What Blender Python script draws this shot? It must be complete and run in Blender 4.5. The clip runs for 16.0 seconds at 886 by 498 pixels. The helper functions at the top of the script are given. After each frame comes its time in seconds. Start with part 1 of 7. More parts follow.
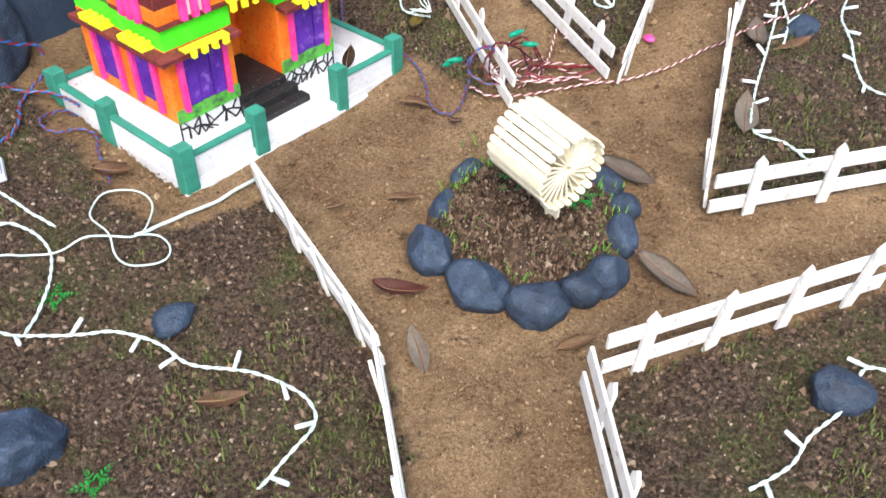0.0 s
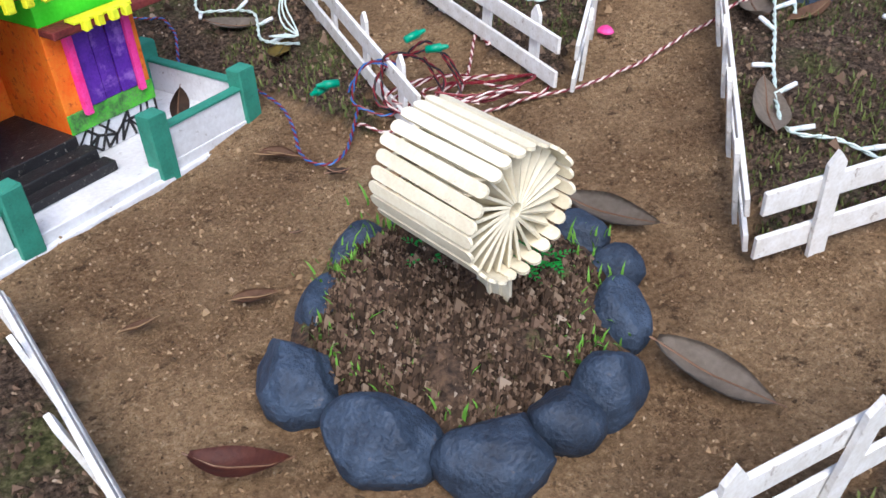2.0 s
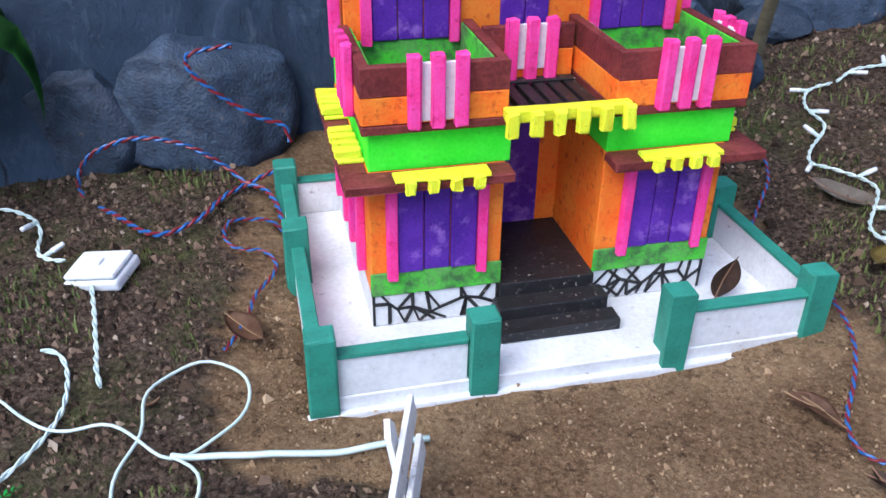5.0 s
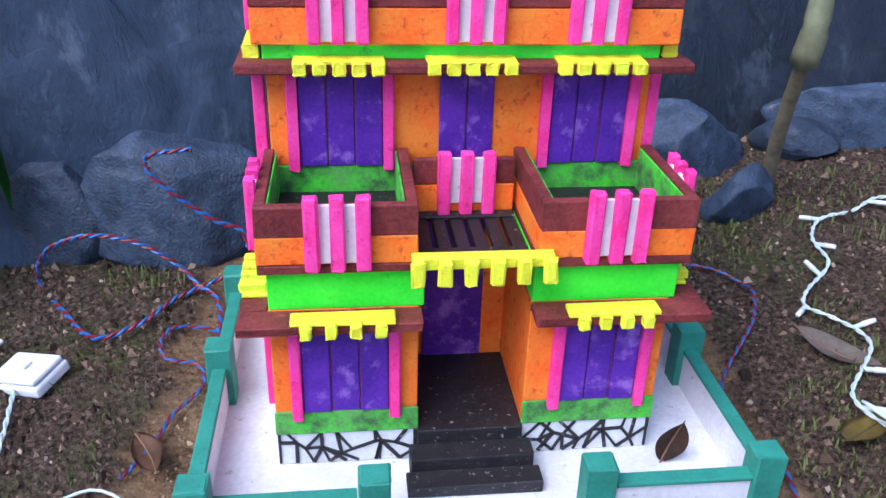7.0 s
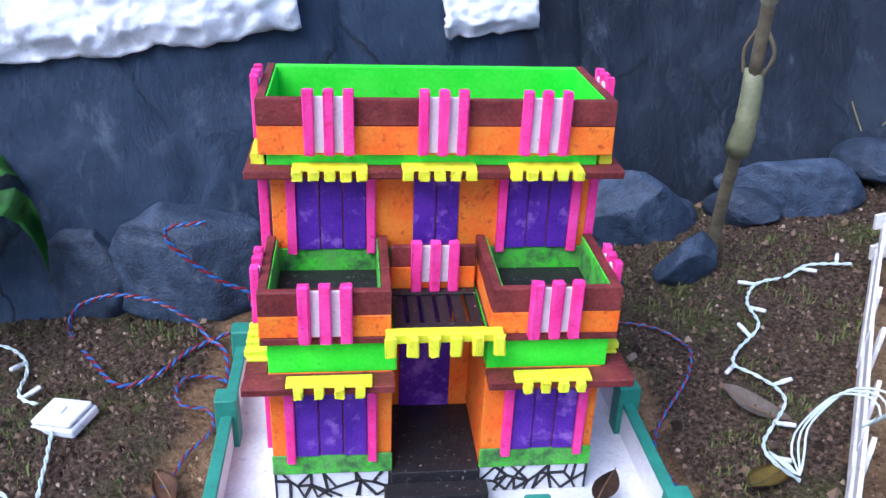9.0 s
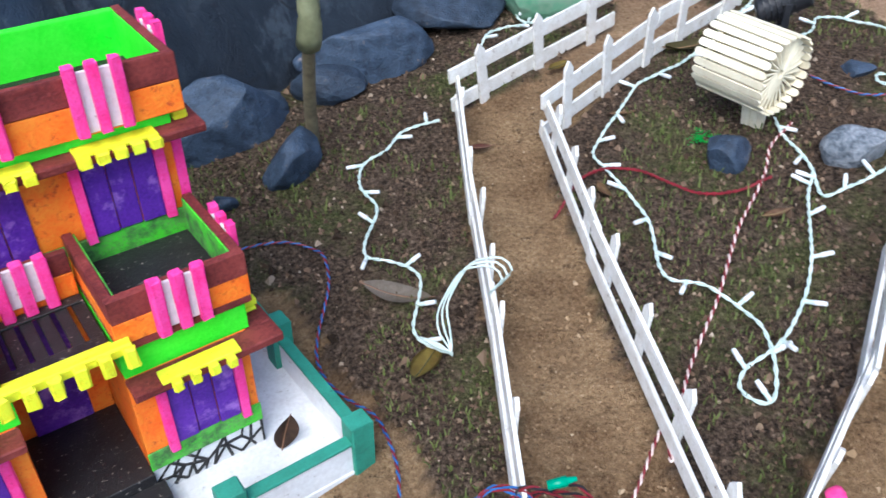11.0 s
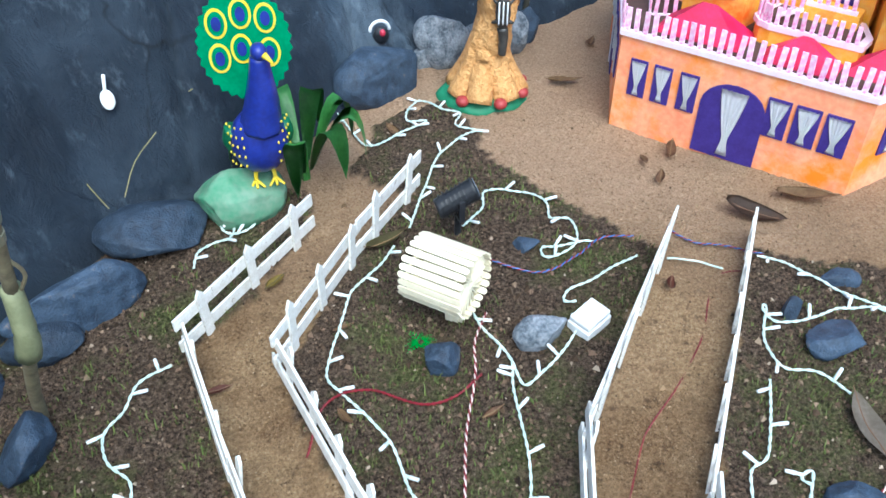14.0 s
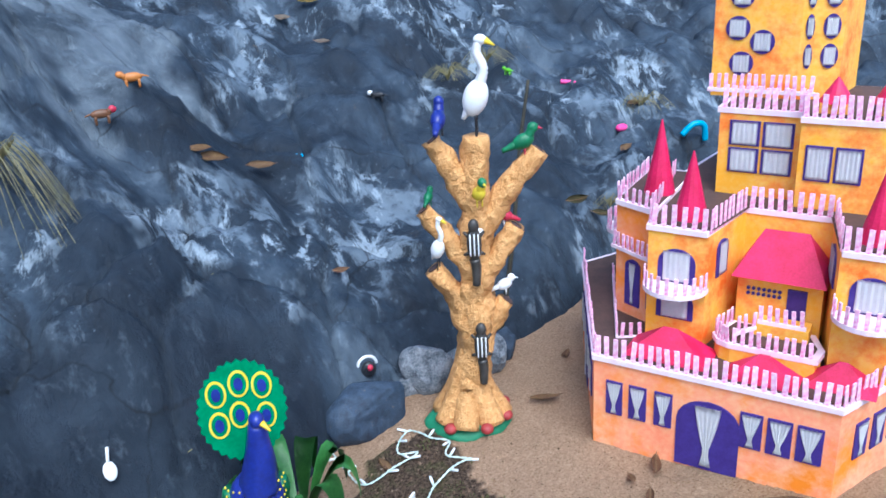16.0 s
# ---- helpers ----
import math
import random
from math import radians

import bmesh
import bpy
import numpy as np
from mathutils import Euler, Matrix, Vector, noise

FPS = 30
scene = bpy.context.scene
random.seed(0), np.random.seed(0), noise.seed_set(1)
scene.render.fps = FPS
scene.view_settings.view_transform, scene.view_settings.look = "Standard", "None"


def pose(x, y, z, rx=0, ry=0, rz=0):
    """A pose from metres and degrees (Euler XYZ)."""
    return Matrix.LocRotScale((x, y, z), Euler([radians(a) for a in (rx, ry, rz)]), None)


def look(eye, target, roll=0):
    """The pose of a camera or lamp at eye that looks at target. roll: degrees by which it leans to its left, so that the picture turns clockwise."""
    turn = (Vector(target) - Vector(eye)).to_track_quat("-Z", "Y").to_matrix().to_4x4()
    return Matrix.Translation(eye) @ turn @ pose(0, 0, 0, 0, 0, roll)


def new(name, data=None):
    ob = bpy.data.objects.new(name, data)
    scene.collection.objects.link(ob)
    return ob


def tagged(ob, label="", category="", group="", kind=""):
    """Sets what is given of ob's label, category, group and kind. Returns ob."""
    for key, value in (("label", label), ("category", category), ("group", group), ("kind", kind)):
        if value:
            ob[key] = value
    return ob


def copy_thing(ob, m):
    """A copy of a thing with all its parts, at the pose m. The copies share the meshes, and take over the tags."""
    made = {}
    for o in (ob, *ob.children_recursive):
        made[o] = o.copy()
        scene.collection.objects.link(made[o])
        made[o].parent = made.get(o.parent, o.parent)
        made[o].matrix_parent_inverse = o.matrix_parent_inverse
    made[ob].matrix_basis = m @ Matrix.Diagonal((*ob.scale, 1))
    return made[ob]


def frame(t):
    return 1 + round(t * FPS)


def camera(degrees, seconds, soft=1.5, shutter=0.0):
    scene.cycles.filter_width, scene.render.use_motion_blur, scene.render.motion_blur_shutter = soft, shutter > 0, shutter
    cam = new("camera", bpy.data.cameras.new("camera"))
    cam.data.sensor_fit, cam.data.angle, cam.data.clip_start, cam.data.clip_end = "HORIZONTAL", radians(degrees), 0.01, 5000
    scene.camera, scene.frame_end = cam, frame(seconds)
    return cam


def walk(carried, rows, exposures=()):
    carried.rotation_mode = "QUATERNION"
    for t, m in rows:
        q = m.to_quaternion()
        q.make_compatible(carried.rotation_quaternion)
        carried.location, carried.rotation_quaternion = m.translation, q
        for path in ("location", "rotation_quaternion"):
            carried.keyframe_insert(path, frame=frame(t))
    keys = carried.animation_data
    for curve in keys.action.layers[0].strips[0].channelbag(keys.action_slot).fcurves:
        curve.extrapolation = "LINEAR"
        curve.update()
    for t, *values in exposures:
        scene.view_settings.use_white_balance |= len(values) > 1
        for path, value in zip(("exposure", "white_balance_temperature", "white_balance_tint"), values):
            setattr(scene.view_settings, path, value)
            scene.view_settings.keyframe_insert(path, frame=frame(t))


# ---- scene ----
cam = camera(55.5, 16.0, shutter=0.12)
PATH = [
    (0, (0.0905, 0.0932, 0.5867), (0.0557, 1.4651, -0.8682), -2.36),
    (0.5, (0.1032, 0.1247, 0.6066), (0.1215, 1.6047, -0.7384), -3.25),
    (1, (0.1197, 0.2003, 0.5149), (0.1732, 1.7170, -0.7877), -6.04),
    (1.5, (0.1269, 0.2677, 0.4085), (0.2183, 1.7801, -0.8969), -7.70),
    (2, (0.1348, 0.3286, 0.3497), (0.2141, 1.8496, -0.9467), -6.55),
    (2.5, (0.1432, 0.3980, 0.3077), (0.1855, 1.9225, -0.9863), -3.80),
    (3, (0.1319, 0.4519, 0.3094), (-0.0226, 2.0175, -0.9256), -2.93),
    (3.5, (0.1100, 0.4802, 0.3277), (-0.4105, 2.0190, -0.8389), -4.53),
    (4, (0.0987, 0.4776, 0.3329), (-0.6992, 1.9251, -0.7932), -6.12),
    (4.2, (0.0963, 0.4770, 0.3353), (-0.7863, 1.8768, -0.7879), -6.63),
    (6.3, (0.1333, 0.5769, 0.3477), (-1.0401, 1.8410, -0.6648), -3.76),
    (6.5, (0.1363, 0.5857, 0.3499), (-1.0556, 1.8473, -0.6439), -3.79),
    (7, (0.1477, 0.6085, 0.3637), (-1.1050, 1.8281, -0.6076), -4.94),
    (7.5, (0.1914, 0.5813, 0.3747), (-1.1212, 1.7483, -0.5820), -5.54),
    (8, (0.2235, 0.5634, 0.3989), (-1.1017, 1.7627, -0.4985), -4.39),
    (8.2, (0.2307, 0.5650, 0.4088), (-1.0829, 1.7835, -0.4797), -4.09),
    (10.3, (0.1775, 0.6142, 0.4713), (-0.8105, 1.9214, -0.6756), -3.11),
    (10.5, (0.1762, 0.6221, 0.4711), (-0.6484, 2.0038, -0.7168), -3.39),
    (11, (0.1903, 0.6429, 0.4883), (-0.2491, 2.0902, -0.8203), -5.33),
    (11.5, (0.1965, 0.6558, 0.4980), (0.0849, 2.0925, -0.8890), -5.26),
    (12, (0.1948, 0.6737, 0.5380), (0.3028, 2.0490, -0.9101), -4.33),
    (12.5, (0.1828, 0.6974, 0.5877), (0.3606, 2.0413, -0.8827), -3.79),
    (13, (0.1844, 0.7097, 0.6171), (0.3901, 2.0751, -0.8298), -2.56),
    (13.5, (0.1793, 0.7126, 0.6601), (0.4303, 2.1344, -0.7239), -0.32),
    (14, (0.1703, 0.7186, 0.6871), (0.4121, 2.2310, -0.5992), 0.15),
    (14.5, (0.1608, 0.7231, 0.7103), (0.3728, 2.3345, -0.4551), -0.78),
    (15, (0.1575, 0.7264, 0.7475), (0.3342, 2.4291, -0.2868), -2.59),
    (15.5, (0.1581, 0.7226, 0.7763), (0.3677, 2.4985, -0.1193), -3.26),
    (16, (0.1738, 0.7188, 0.8013), (0.5169, 2.5385, 0.0457), -3.60),
]
walk(cam, [(t, look(eye, target, roll)) for t, eye, target, roll in PATH], exposures=[(0, 1.50, 6350, 9), (1, 1.15, 6150, 12), (3.3, 0.95, 5750, 11), (4, 0.98, 5650, 10), (6.3, 1.08, 5350, 17), (8, 1.15, 5200, 19), (10.5, 1.14, 5550, 11), (12.5, 1.42, 5900, -3), (14.5, 1.40, 5350, -1), (16, 1.28, 5300, 4)])

# ---- world and light ----
world = bpy.data.worlds.new("sky")
scene.world = world
world.use_nodes = True
wn = world.node_tree
wn.nodes.clear()
sky = wn.nodes.new("ShaderNodeTexSky")
sky.sky_type = "NISHITA"
sky.sun_disc = False
sky.sun_elevation, sky.sun_rotation = radians(58), radians(194)
sky.air_density, sky.dust_density, sky.ozone_density = 1.0, 3.0, 1.5
bg = wn.nodes.new("ShaderNodeBackground")
bg.inputs["Strength"].default_value = 0.12
wo = wn.nodes.new("ShaderNodeOutputWorld")
wn.links.new(sky.outputs[0], bg.inputs[0])
wn.links.new(bg.outputs[0], wo.inputs[0])
sun_data = bpy.data.lights.new("sun", "SUN")
sun_data.energy, sun_data.angle, sun_data.color = 1.5, radians(40), (1.0, 0.95, 0.88)
sun = new("sun", sun_data)
sun.matrix_world = look((0.85, -1.3, 4.0), (0.2, 1.2, 0))


# ---- materials ----
def mat(name, a, b=None, scale=40, fine=300, rough=0.75, bump=0.25, metal=0.0, blend=0.5, spec=0.4, dirt=None, dirt_amt=0.0, dirt_scale=60, random_v=0.0, height=0.0015):
    """Two-scale noise colour with fine relief and dirt patches, at real-world size."""
    m = bpy.data.materials.new(name)
    m.use_nodes = True
    nt = m.node_tree
    n, l = nt.nodes, nt.links
    p = n["Principled BSDF"]
    p.inputs["Roughness"].default_value = rough
    p.inputs["Metallic"].default_value = metal
    p.inputs["Specular IOR Level"].default_value = spec
    tc = n.new("ShaderNodeTexCoord")
    n1 = n.new("ShaderNodeTexNoise")
    n1.inputs["Scale"].default_value, n1.inputs["Detail"].default_value = scale, 5
    n2 = n.new("ShaderNodeTexNoise")
    n2.inputs["Scale"].default_value, n2.inputs["Detail"].default_value = fine, 3
    l.new(tc.outputs["Object"], n1.inputs["Vector"])
    l.new(tc.outputs["Object"], n2.inputs["Vector"])
    b = b or tuple(0.7 * c for c in a)
    mx = n.new("ShaderNodeMix")
    mx.data_type = "RGBA"
    mx.inputs["A"].default_value, mx.inputs["B"].default_value = (*a, 1), (*b, 1)
    add = n.new("ShaderNodeMath")
    add.operation = "ADD"
    half = n.new("ShaderNodeMath")
    half.operation = "MULTIPLY"
    half.inputs[1].default_value = 0.6
    l.new(n2.outputs["Fac"], half.inputs[0])
    l.new(n1.outputs["Fac"], add.inputs[0])
    l.new(half.outputs[0], add.inputs[1])
    rmp = n.new("ShaderNodeMapRange")
    rmp.inputs["From Min"].default_value, rmp.inputs["From Max"].default_value = 0.8 - 0.4 * blend, 0.8 + 0.4 * blend
    l.new(add.outputs[0], rmp.inputs["Value"])
    l.new(rmp.outputs[0], mx.inputs["Factor"])
    out = mx.outputs["Result"]
    if dirt:
        n3 = n.new("ShaderNodeTexNoise")
        n3.inputs["Scale"].default_value, n3.inputs["Detail"].default_value, n3.inputs["Roughness"].default_value = dirt_scale, 8, 0.7
        l.new(tc.outputs["Object"], n3.inputs["Vector"])
        r3 = n.new("ShaderNodeMapRange")
        r3.inputs["From Min"].default_value, r3.inputs["From Max"].default_value = 0.72 - dirt_amt * 0.35, 0.78 - dirt_amt * 0.2
        l.new(n3.outputs["Fac"], r3.inputs["Value"])
        m3 = n.new("ShaderNodeMix")
        m3.data_type = "RGBA"
        m3.inputs["B"].default_value = (*dirt, 1)
        l.new(out, m3.inputs["A"])
        l.new(r3.outputs[0], m3.inputs["Factor"])
        out = m3.outputs["Result"]
    if random_v:
        oi = n.new("ShaderNodeObjectInfo")
        hs = n.new("ShaderNodeHueSaturation")
        rr = n.new("ShaderNodeMapRange")
        rr.inputs["To Min"].default_value, rr.inputs["To Max"].default_value = 1 - random_v, 1 + random_v
        l.new(oi.outputs["Random"], rr.inputs["Value"])
        l.new(rr.outputs[0], hs.inputs["Value"])
        l.new(out, hs.inputs["Color"])
        out = hs.outputs["Color"]
    l.new(out, p.inputs["Base Color"])
    if bump:
        bp = n.new("ShaderNodeBump")
        bp.inputs["Strength"].default_value, bp.inputs["Distance"].default_value = bump, height
        l.new(add.outputs[0], bp.inputs["Height"])
        l.new(bp.outputs[0], p.inputs["Normal"])
    return m


WHITE = mat("white_paint", (0.76, 0.77, 0.78), (0.60, 0.60, 0.60), 30, 300, 0.6, 0.35, dirt=(0.22, 0.18, 0.14), dirt_amt=0.28, dirt_scale=120)
FENCE = mat("fence_paint", (0.82, 0.81, 0.78), (0.66, 0.63, 0.57), 90, 500, 0.65, 0.35, dirt=(0.24, 0.17, 0.11), dirt_amt=0.35, dirt_scale=120)
GREEN = mat("green_paint", (0.03, 0.19, 0.13), (0.04, 0.26, 0.18), 80, 500, 0.6, 0.3, dirt=(0.015, 0.08, 0.06), dirt_amt=0.3, dirt_scale=150)
NEON = mat("lime_foam", (0.06, 0.76, 0.008), (0.10, 0.86, 0.03), 40, 400, 0.6, 0.55, dirt=(0.04, 0.42, 0.03), dirt_amt=0.28)
LIMEWORN = mat("lime_worn_foam", (0.09, 0.62, 0.02), (0.12, 0.34, 0.07), 50, 500, 0.7, 0.4, blend=0.4, dirt=(0.05, 0.13, 0.04), dirt_amt=0.75)
PINK = mat("pink_foam", (0.82, 0.02, 0.22), (0.88, 0.07, 0.36), 60, 500, 0.65, 0.6, dirt=(0.62, 0.015, 0.14), dirt_amt=0.4, dirt_scale=140)
ORANGE = mat("orange_foam", (0.85, 0.13, 0.005), (0.86, 0.25, 0.02), 45, 400, 0.6, 0.6, dirt=(0.42, 0.04, 0.01), dirt_amt=0.46, dirt_scale=150)
PURPLE = mat("purple_foam", (0.055, 0.008, 0.22), (0.12, 0.025, 0.36), 40, 500, 0.55, 0.5, dirt=(0.30, 0.14, 0.52), dirt_amt=0.50, dirt_scale=60)
BROWN = mat("maroon_foam", (0.10, 0.012, 0.012), (0.21, 0.035, 0.03), 50, 400, 0.7, 0.6, dirt=(0.26, 0.06, 0.05), dirt_amt=0.35, dirt_scale=120)
YELLOW = mat("yellow_foam", (0.80, 0.74, 0.01), (0.74, 0.84, 0.03), 60, 500, 0.65, 0.6, dirt=(0.55, 0.50, 0.01), dirt_amt=0.4, dirt_scale=140)
BLACK = mat("black_paint", (0.012, 0.011, 0.012), (0.02, 0.019, 0.02), 80, 900, 0.5, 0.6, dirt=(0.42, 0.37, 0.31), dirt_amt=0.34, dirt_scale=260)
STICKW = mat("stick_wood", (0.80, 0.74, 0.56), (0.70, 0.62, 0.44), 50, 600, 0.65, 0.3, dirt=(0.45, 0.36, 0.24), dirt_amt=0.25, dirt_scale=90, random_v=0.12)
ROCK = mat("painted_rock", (0.011, 0.019, 0.034), (0.045, 0.070, 0.112), 70, 420, 0.62, 1.0, blend=0.7, dirt=(0.15, 0.12, 0.10), dirt_amt=0.30, dirt_scale=75, random_v=0.25, height=0.0022)
GREYROCK = mat("grey_rock", (0.06, 0.075, 0.095), (0.28, 0.30, 0.33), 45, 260, 0.75, 0.9, height=0.004)
COPPER = mat("bark_paint", (0.50, 0.23, 0.065), (0.72, 0.41, 0.16), 110, 330, 0.6, 1.0, blend=0.6, height=0.006)


# ---- helpers ----
def thing(name, label, category, at=(0, 0, 0), rot=(0, 0, 0), group="", kind=""):
    e = new(name)
    e.empty_display_size = 0.02
    e.matrix_world = pose(*at, *rot)
    return tagged(e, label, category, group, kind)


def solid(name, bm, material, smooth=False):
    me = bpy.data.meshes.new(name)
    bmesh.ops.recalc_face_normals(bm, faces=bm.faces)
    bm.to_mesh(me)
    bm.free()
    for f in me.polygons:
        f.use_smooth = smooth
    me.materials.append(material)
    return new(name, me)


def part(name, bm, material, parent, label="", smooth=False):
    ob = solid(name, bm, material, smooth)
    ob.parent = parent
    return tagged(ob, label)


def box(x0, x1, y0, y1, z0, z1, bevel=0.0, bm=None):
    b = bmesh.new()
    bmesh.ops.create_cube(b, size=1)
    bmesh.ops.scale(b, vec=(x1 - x0, y1 - y0, z1 - z0), verts=b.verts)
    bmesh.ops.translate(b, vec=((x0 + x1) / 2, (y0 + y1) / 2, (z0 + z1) / 2), verts=b.verts)
    if bevel:
        bmesh.ops.bevel(b, geom=b.edges[:], offset=bevel, segments=2, affect="EDGES", profile=0.5)
    if bm is not None:
        me = bpy.data.meshes.new("tmp")
        b.to_mesh(me)
        bm.from_mesh(me)
        bpy.data.meshes.remove(me)
        b.free()
        return bm
    return b


def prism(pts, z0, z1, bm=None):
    """An upright prism on a plan outline."""
    bm = bm or bmesh.new()
    lo = [bm.verts.new((x, y, z0)) for x, y in pts]
    hi = [bm.verts.new((x, y, z1)) for x, y in pts]
    n = len(pts)
    bm.faces.new(lo[::-1])
    bm.faces.new(hi)
    for i in range(n):
        bm.faces.new((lo[i], lo[(i + 1) % n], hi[(i + 1) % n], hi[i]))
    return bm


def tube(bm, pts, r, sides=6, r_end=None):
    """A swept round bar through points."""
    pts = [Vector(p) for p in pts]
    rings = []
    up = Vector((0.13, 0.21, 0.97)).normalized()
    n = len(pts)
    for i, p in enumerate(pts):
        d = (pts[min(i + 1, n - 1)] - pts[max(i - 1, 0)])
        d = d.normalized() if d.length > 1e-9 else Vector((0, 0, 1))
        s = d.cross(up)
        if s.length < 0.1:
            s = d.cross(Vector((1, 0, 0)))
        s.normalize()
        v = s.cross(d)
        rr = r if r_end is None else r + (r_end - r) * i / max(n - 1, 1)
        if callable(rr):
            rr = rr(i / (n - 1))
        rings.append([bm.verts.new(p + rr * (math.cos(a) * s + math.sin(a) * v)) for a in (2 * math.pi * k / sides for k in range(sides))])
    for a, b in zip(rings, rings[1:]):
        for k in range(sides):
            bm.faces.new((a[k], a[(k + 1) % sides], b[(k + 1) % sides], b[k]))
    bm.faces.new(rings[0][::-1])
    bm.faces.new(rings[-1])
    return bm


def spline(pts, step=0.006):
    """Catmull-Rom through points, evenly sampled."""
    p = [Vector(q) for q in pts]
    p = [2 * p[0] - p[1]] + p + [2 * p[-1] - p[-2]]
    out = []
    for a, b, c, d in zip(p, p[1:], p[2:], p[3:]):
        k = max(2, int((c - b).length / step))
        for i in range(k):
            t = i / k
            out.append(0.5 * (2 * b + (c - a) * t + (2 * a - 5 * b + 4 * c - d) * t * t + (3 * b - a - 3 * c + d) * t ** 3))
    return out + [p[-2]]


# ---- the lie of the land ----
KNOLLS = [(-.112, .807, -.003), (-.175, .742, .026), (.03, .954, -.017), (-.176, .714, .010), (-.373, .725, .03), (-.55, .88, .05), (.28, .68, -.005), (.025, .585, .008),
          (.34, .79, .002), (.1, .86, -.014), (.0, .925, -.026), (.06, .79, -.014), (-.076, 1.24, 0), (0, 1.18, .005), (-.01, 1.096, -.01), (.066, 1.06, .005)]
KNOLLS += [(.262, 1.04, .012), (.314, 1.096, .02), (.328, 1.158, .028), (.144, 1.297, .028), (.585, 1.747, .022), (.83, 1.514, .03), (.41, 1.86, .025),
           (.65, 2.18, .01), (-.17, 1.34, .008), (.35, 1.0, .005), (.1, .3, .01), (.4, .4, .01), (-.3, .4, .015), (.28, 1.3, .03), (.45, 1.4, .035), (.05, 1.5, .03), (-.02, 1.04, -.02), (-.06, 1.09, -.028), (-.02, 1.0, -.03), (.0, 1.06, -.03), (.05, .985, -.014)]
KN = np.array(KNOLLS)


def gz(x, y):
    w = np.exp(-((KN[:, 0] - x) ** 2 + (KN[:, 1] - y) ** 2) / (2 * 0.13 ** 2)) + 1e-9
    z = float((w * KN[:, 2]).sum() / w.sum())
    # dug out under the plinth of the house
    u, v = (x + .1288) * .6454 + (y - .8821) * .7567, (.8821 - y) * -.6468 - (x + .1288) * .7622
    if -.155 < u < .161 and -.058 < v < .168:
        z = min(z, -.0085 - .1047 * u - .0238 * v - .012)
    return z


BEDS = [
    [(-.10, .72), (.0, .545), (.03, .5), (.05, .386), (.07, -.5), (-1.5, -.5), (-1.5, .9), (-.45, .95), (-.33, .8), (-.24, .70), (-.18, .66)],
    [(.21, .485), (.45, .567), (1.2, .8), (1.6, .4), (1.2, -.6), (.18, -.6), (.2, .40)],
    [(.345, .695), (.56, .728), (1.3, .97), (1.5, 1.3), (.95, 1.33), (.72, 1.40), (.66, 1.44), (.55, 1.24), (.455, 1.05), (.40, .88)],
    [(.275, .91), (.36, 1.09), (.39, 1.2), (.55, 1.44), (.47, 1.55), (.40, 1.66), (.36, 1.86), (.25, 1.80), (.19, 1.66), (.27, 1.60), (.19, 1.50), (.095, 1.33), (.16, 1.15), (.25, .95)],
    [(.13, .90), (.11, 1.03), (.045, 1.22), (-.005, 1.38), (.06, 1.44), (.12, 1.53), (.15, 1.62), (.05, 1.66), (-.3, 1.6), (-.5, 1.0), (-.10, 1.12), (.0, 1.02), (.06, .97)],
]


def inside(x, y, poly):
    c = False
    for (x0, y0), (x1, y1) in zip(poly, poly[1:] + poly[:1]):
        if (y0 > y) != (y1 > y) and x < (x1 - x0) * (y - y0) / (y1 - y0) + x0:
            c = not c
    return c


def bed(x, y):
    """1 on the planted beds, 0 on the sand, with a ragged edge."""
    j = 0.012
    a = noise.noise((x * 30, y * 30, 0)) * j + noise.noise((x * 90, y * 90, 3)) * 0.006
    b = noise.noise((x * 30, y * 30, 9)) * j
    return 1.0 if any(inside(x + a, y + b, q) for q in BEDS) else 0.0


def ground_at(x, y):
    s = bed(x, y)
    h = 0.004 * noise.noise((x * 14, y * 14, 0)) + (0.0035 if s else 0.002) * noise.noise((x * 60, y * 60, 1)) + 0.0022 * noise.noise((x * 120, y * 120, 5))
    return gz(x, y) + h + (0.004 if s else 0.0), s


def make_ground():
    fx = np.concatenate([[-40, -15, -6, -3, -1.8], np.arange(-0.9, 1.45, 0.0085), [2.2, 4, 9, 20, 40]])
    fy = np.concatenate([[-40, -15, -6, -3, -1.2, -.5, -.2], np.arange(0.0, 2.3, 0.0085), [2.8, 4, 9, 20, 40]])
    nx, ny = len(fx), len(fy)
    vs, ss, paler = [], [], []
    for y in fy:
        for x in fx:
            z, s = ground_at(x, y)
            vs.append((x, y, z))
            ss.append(s)
            # sand turns paler from about y 1.25 to 1.65, with a wavering edge
            paler.append(min(max((y - 1.25 + 0.25 * noise.noise((x * 4, y * 4, 8))) / 0.4, 0.0), 1.0))
    faces = [(j * nx + i, j * nx + i + 1, (j + 1) * nx + i + 1, (j + 1) * nx + i) for j in range(ny - 1) for i in range(nx - 1)]
    me = bpy.data.meshes.new("ground")
    me.from_pydata(vs, [], faces)
    at = me.attributes.new("soil", "FLOAT", "POINT")
    at.data.foreach_set("value", ss)
    at = me.attributes.new("paler", "FLOAT", "POINT")
    at.data.foreach_set("value", paler)
    for f in me.polygons:
        f.use_smooth = True
    me.materials.append(ground_material())
    return tagged(new("ground", me), "tan sandy paths between mossy brown soil beds", "ground", kind="structure")


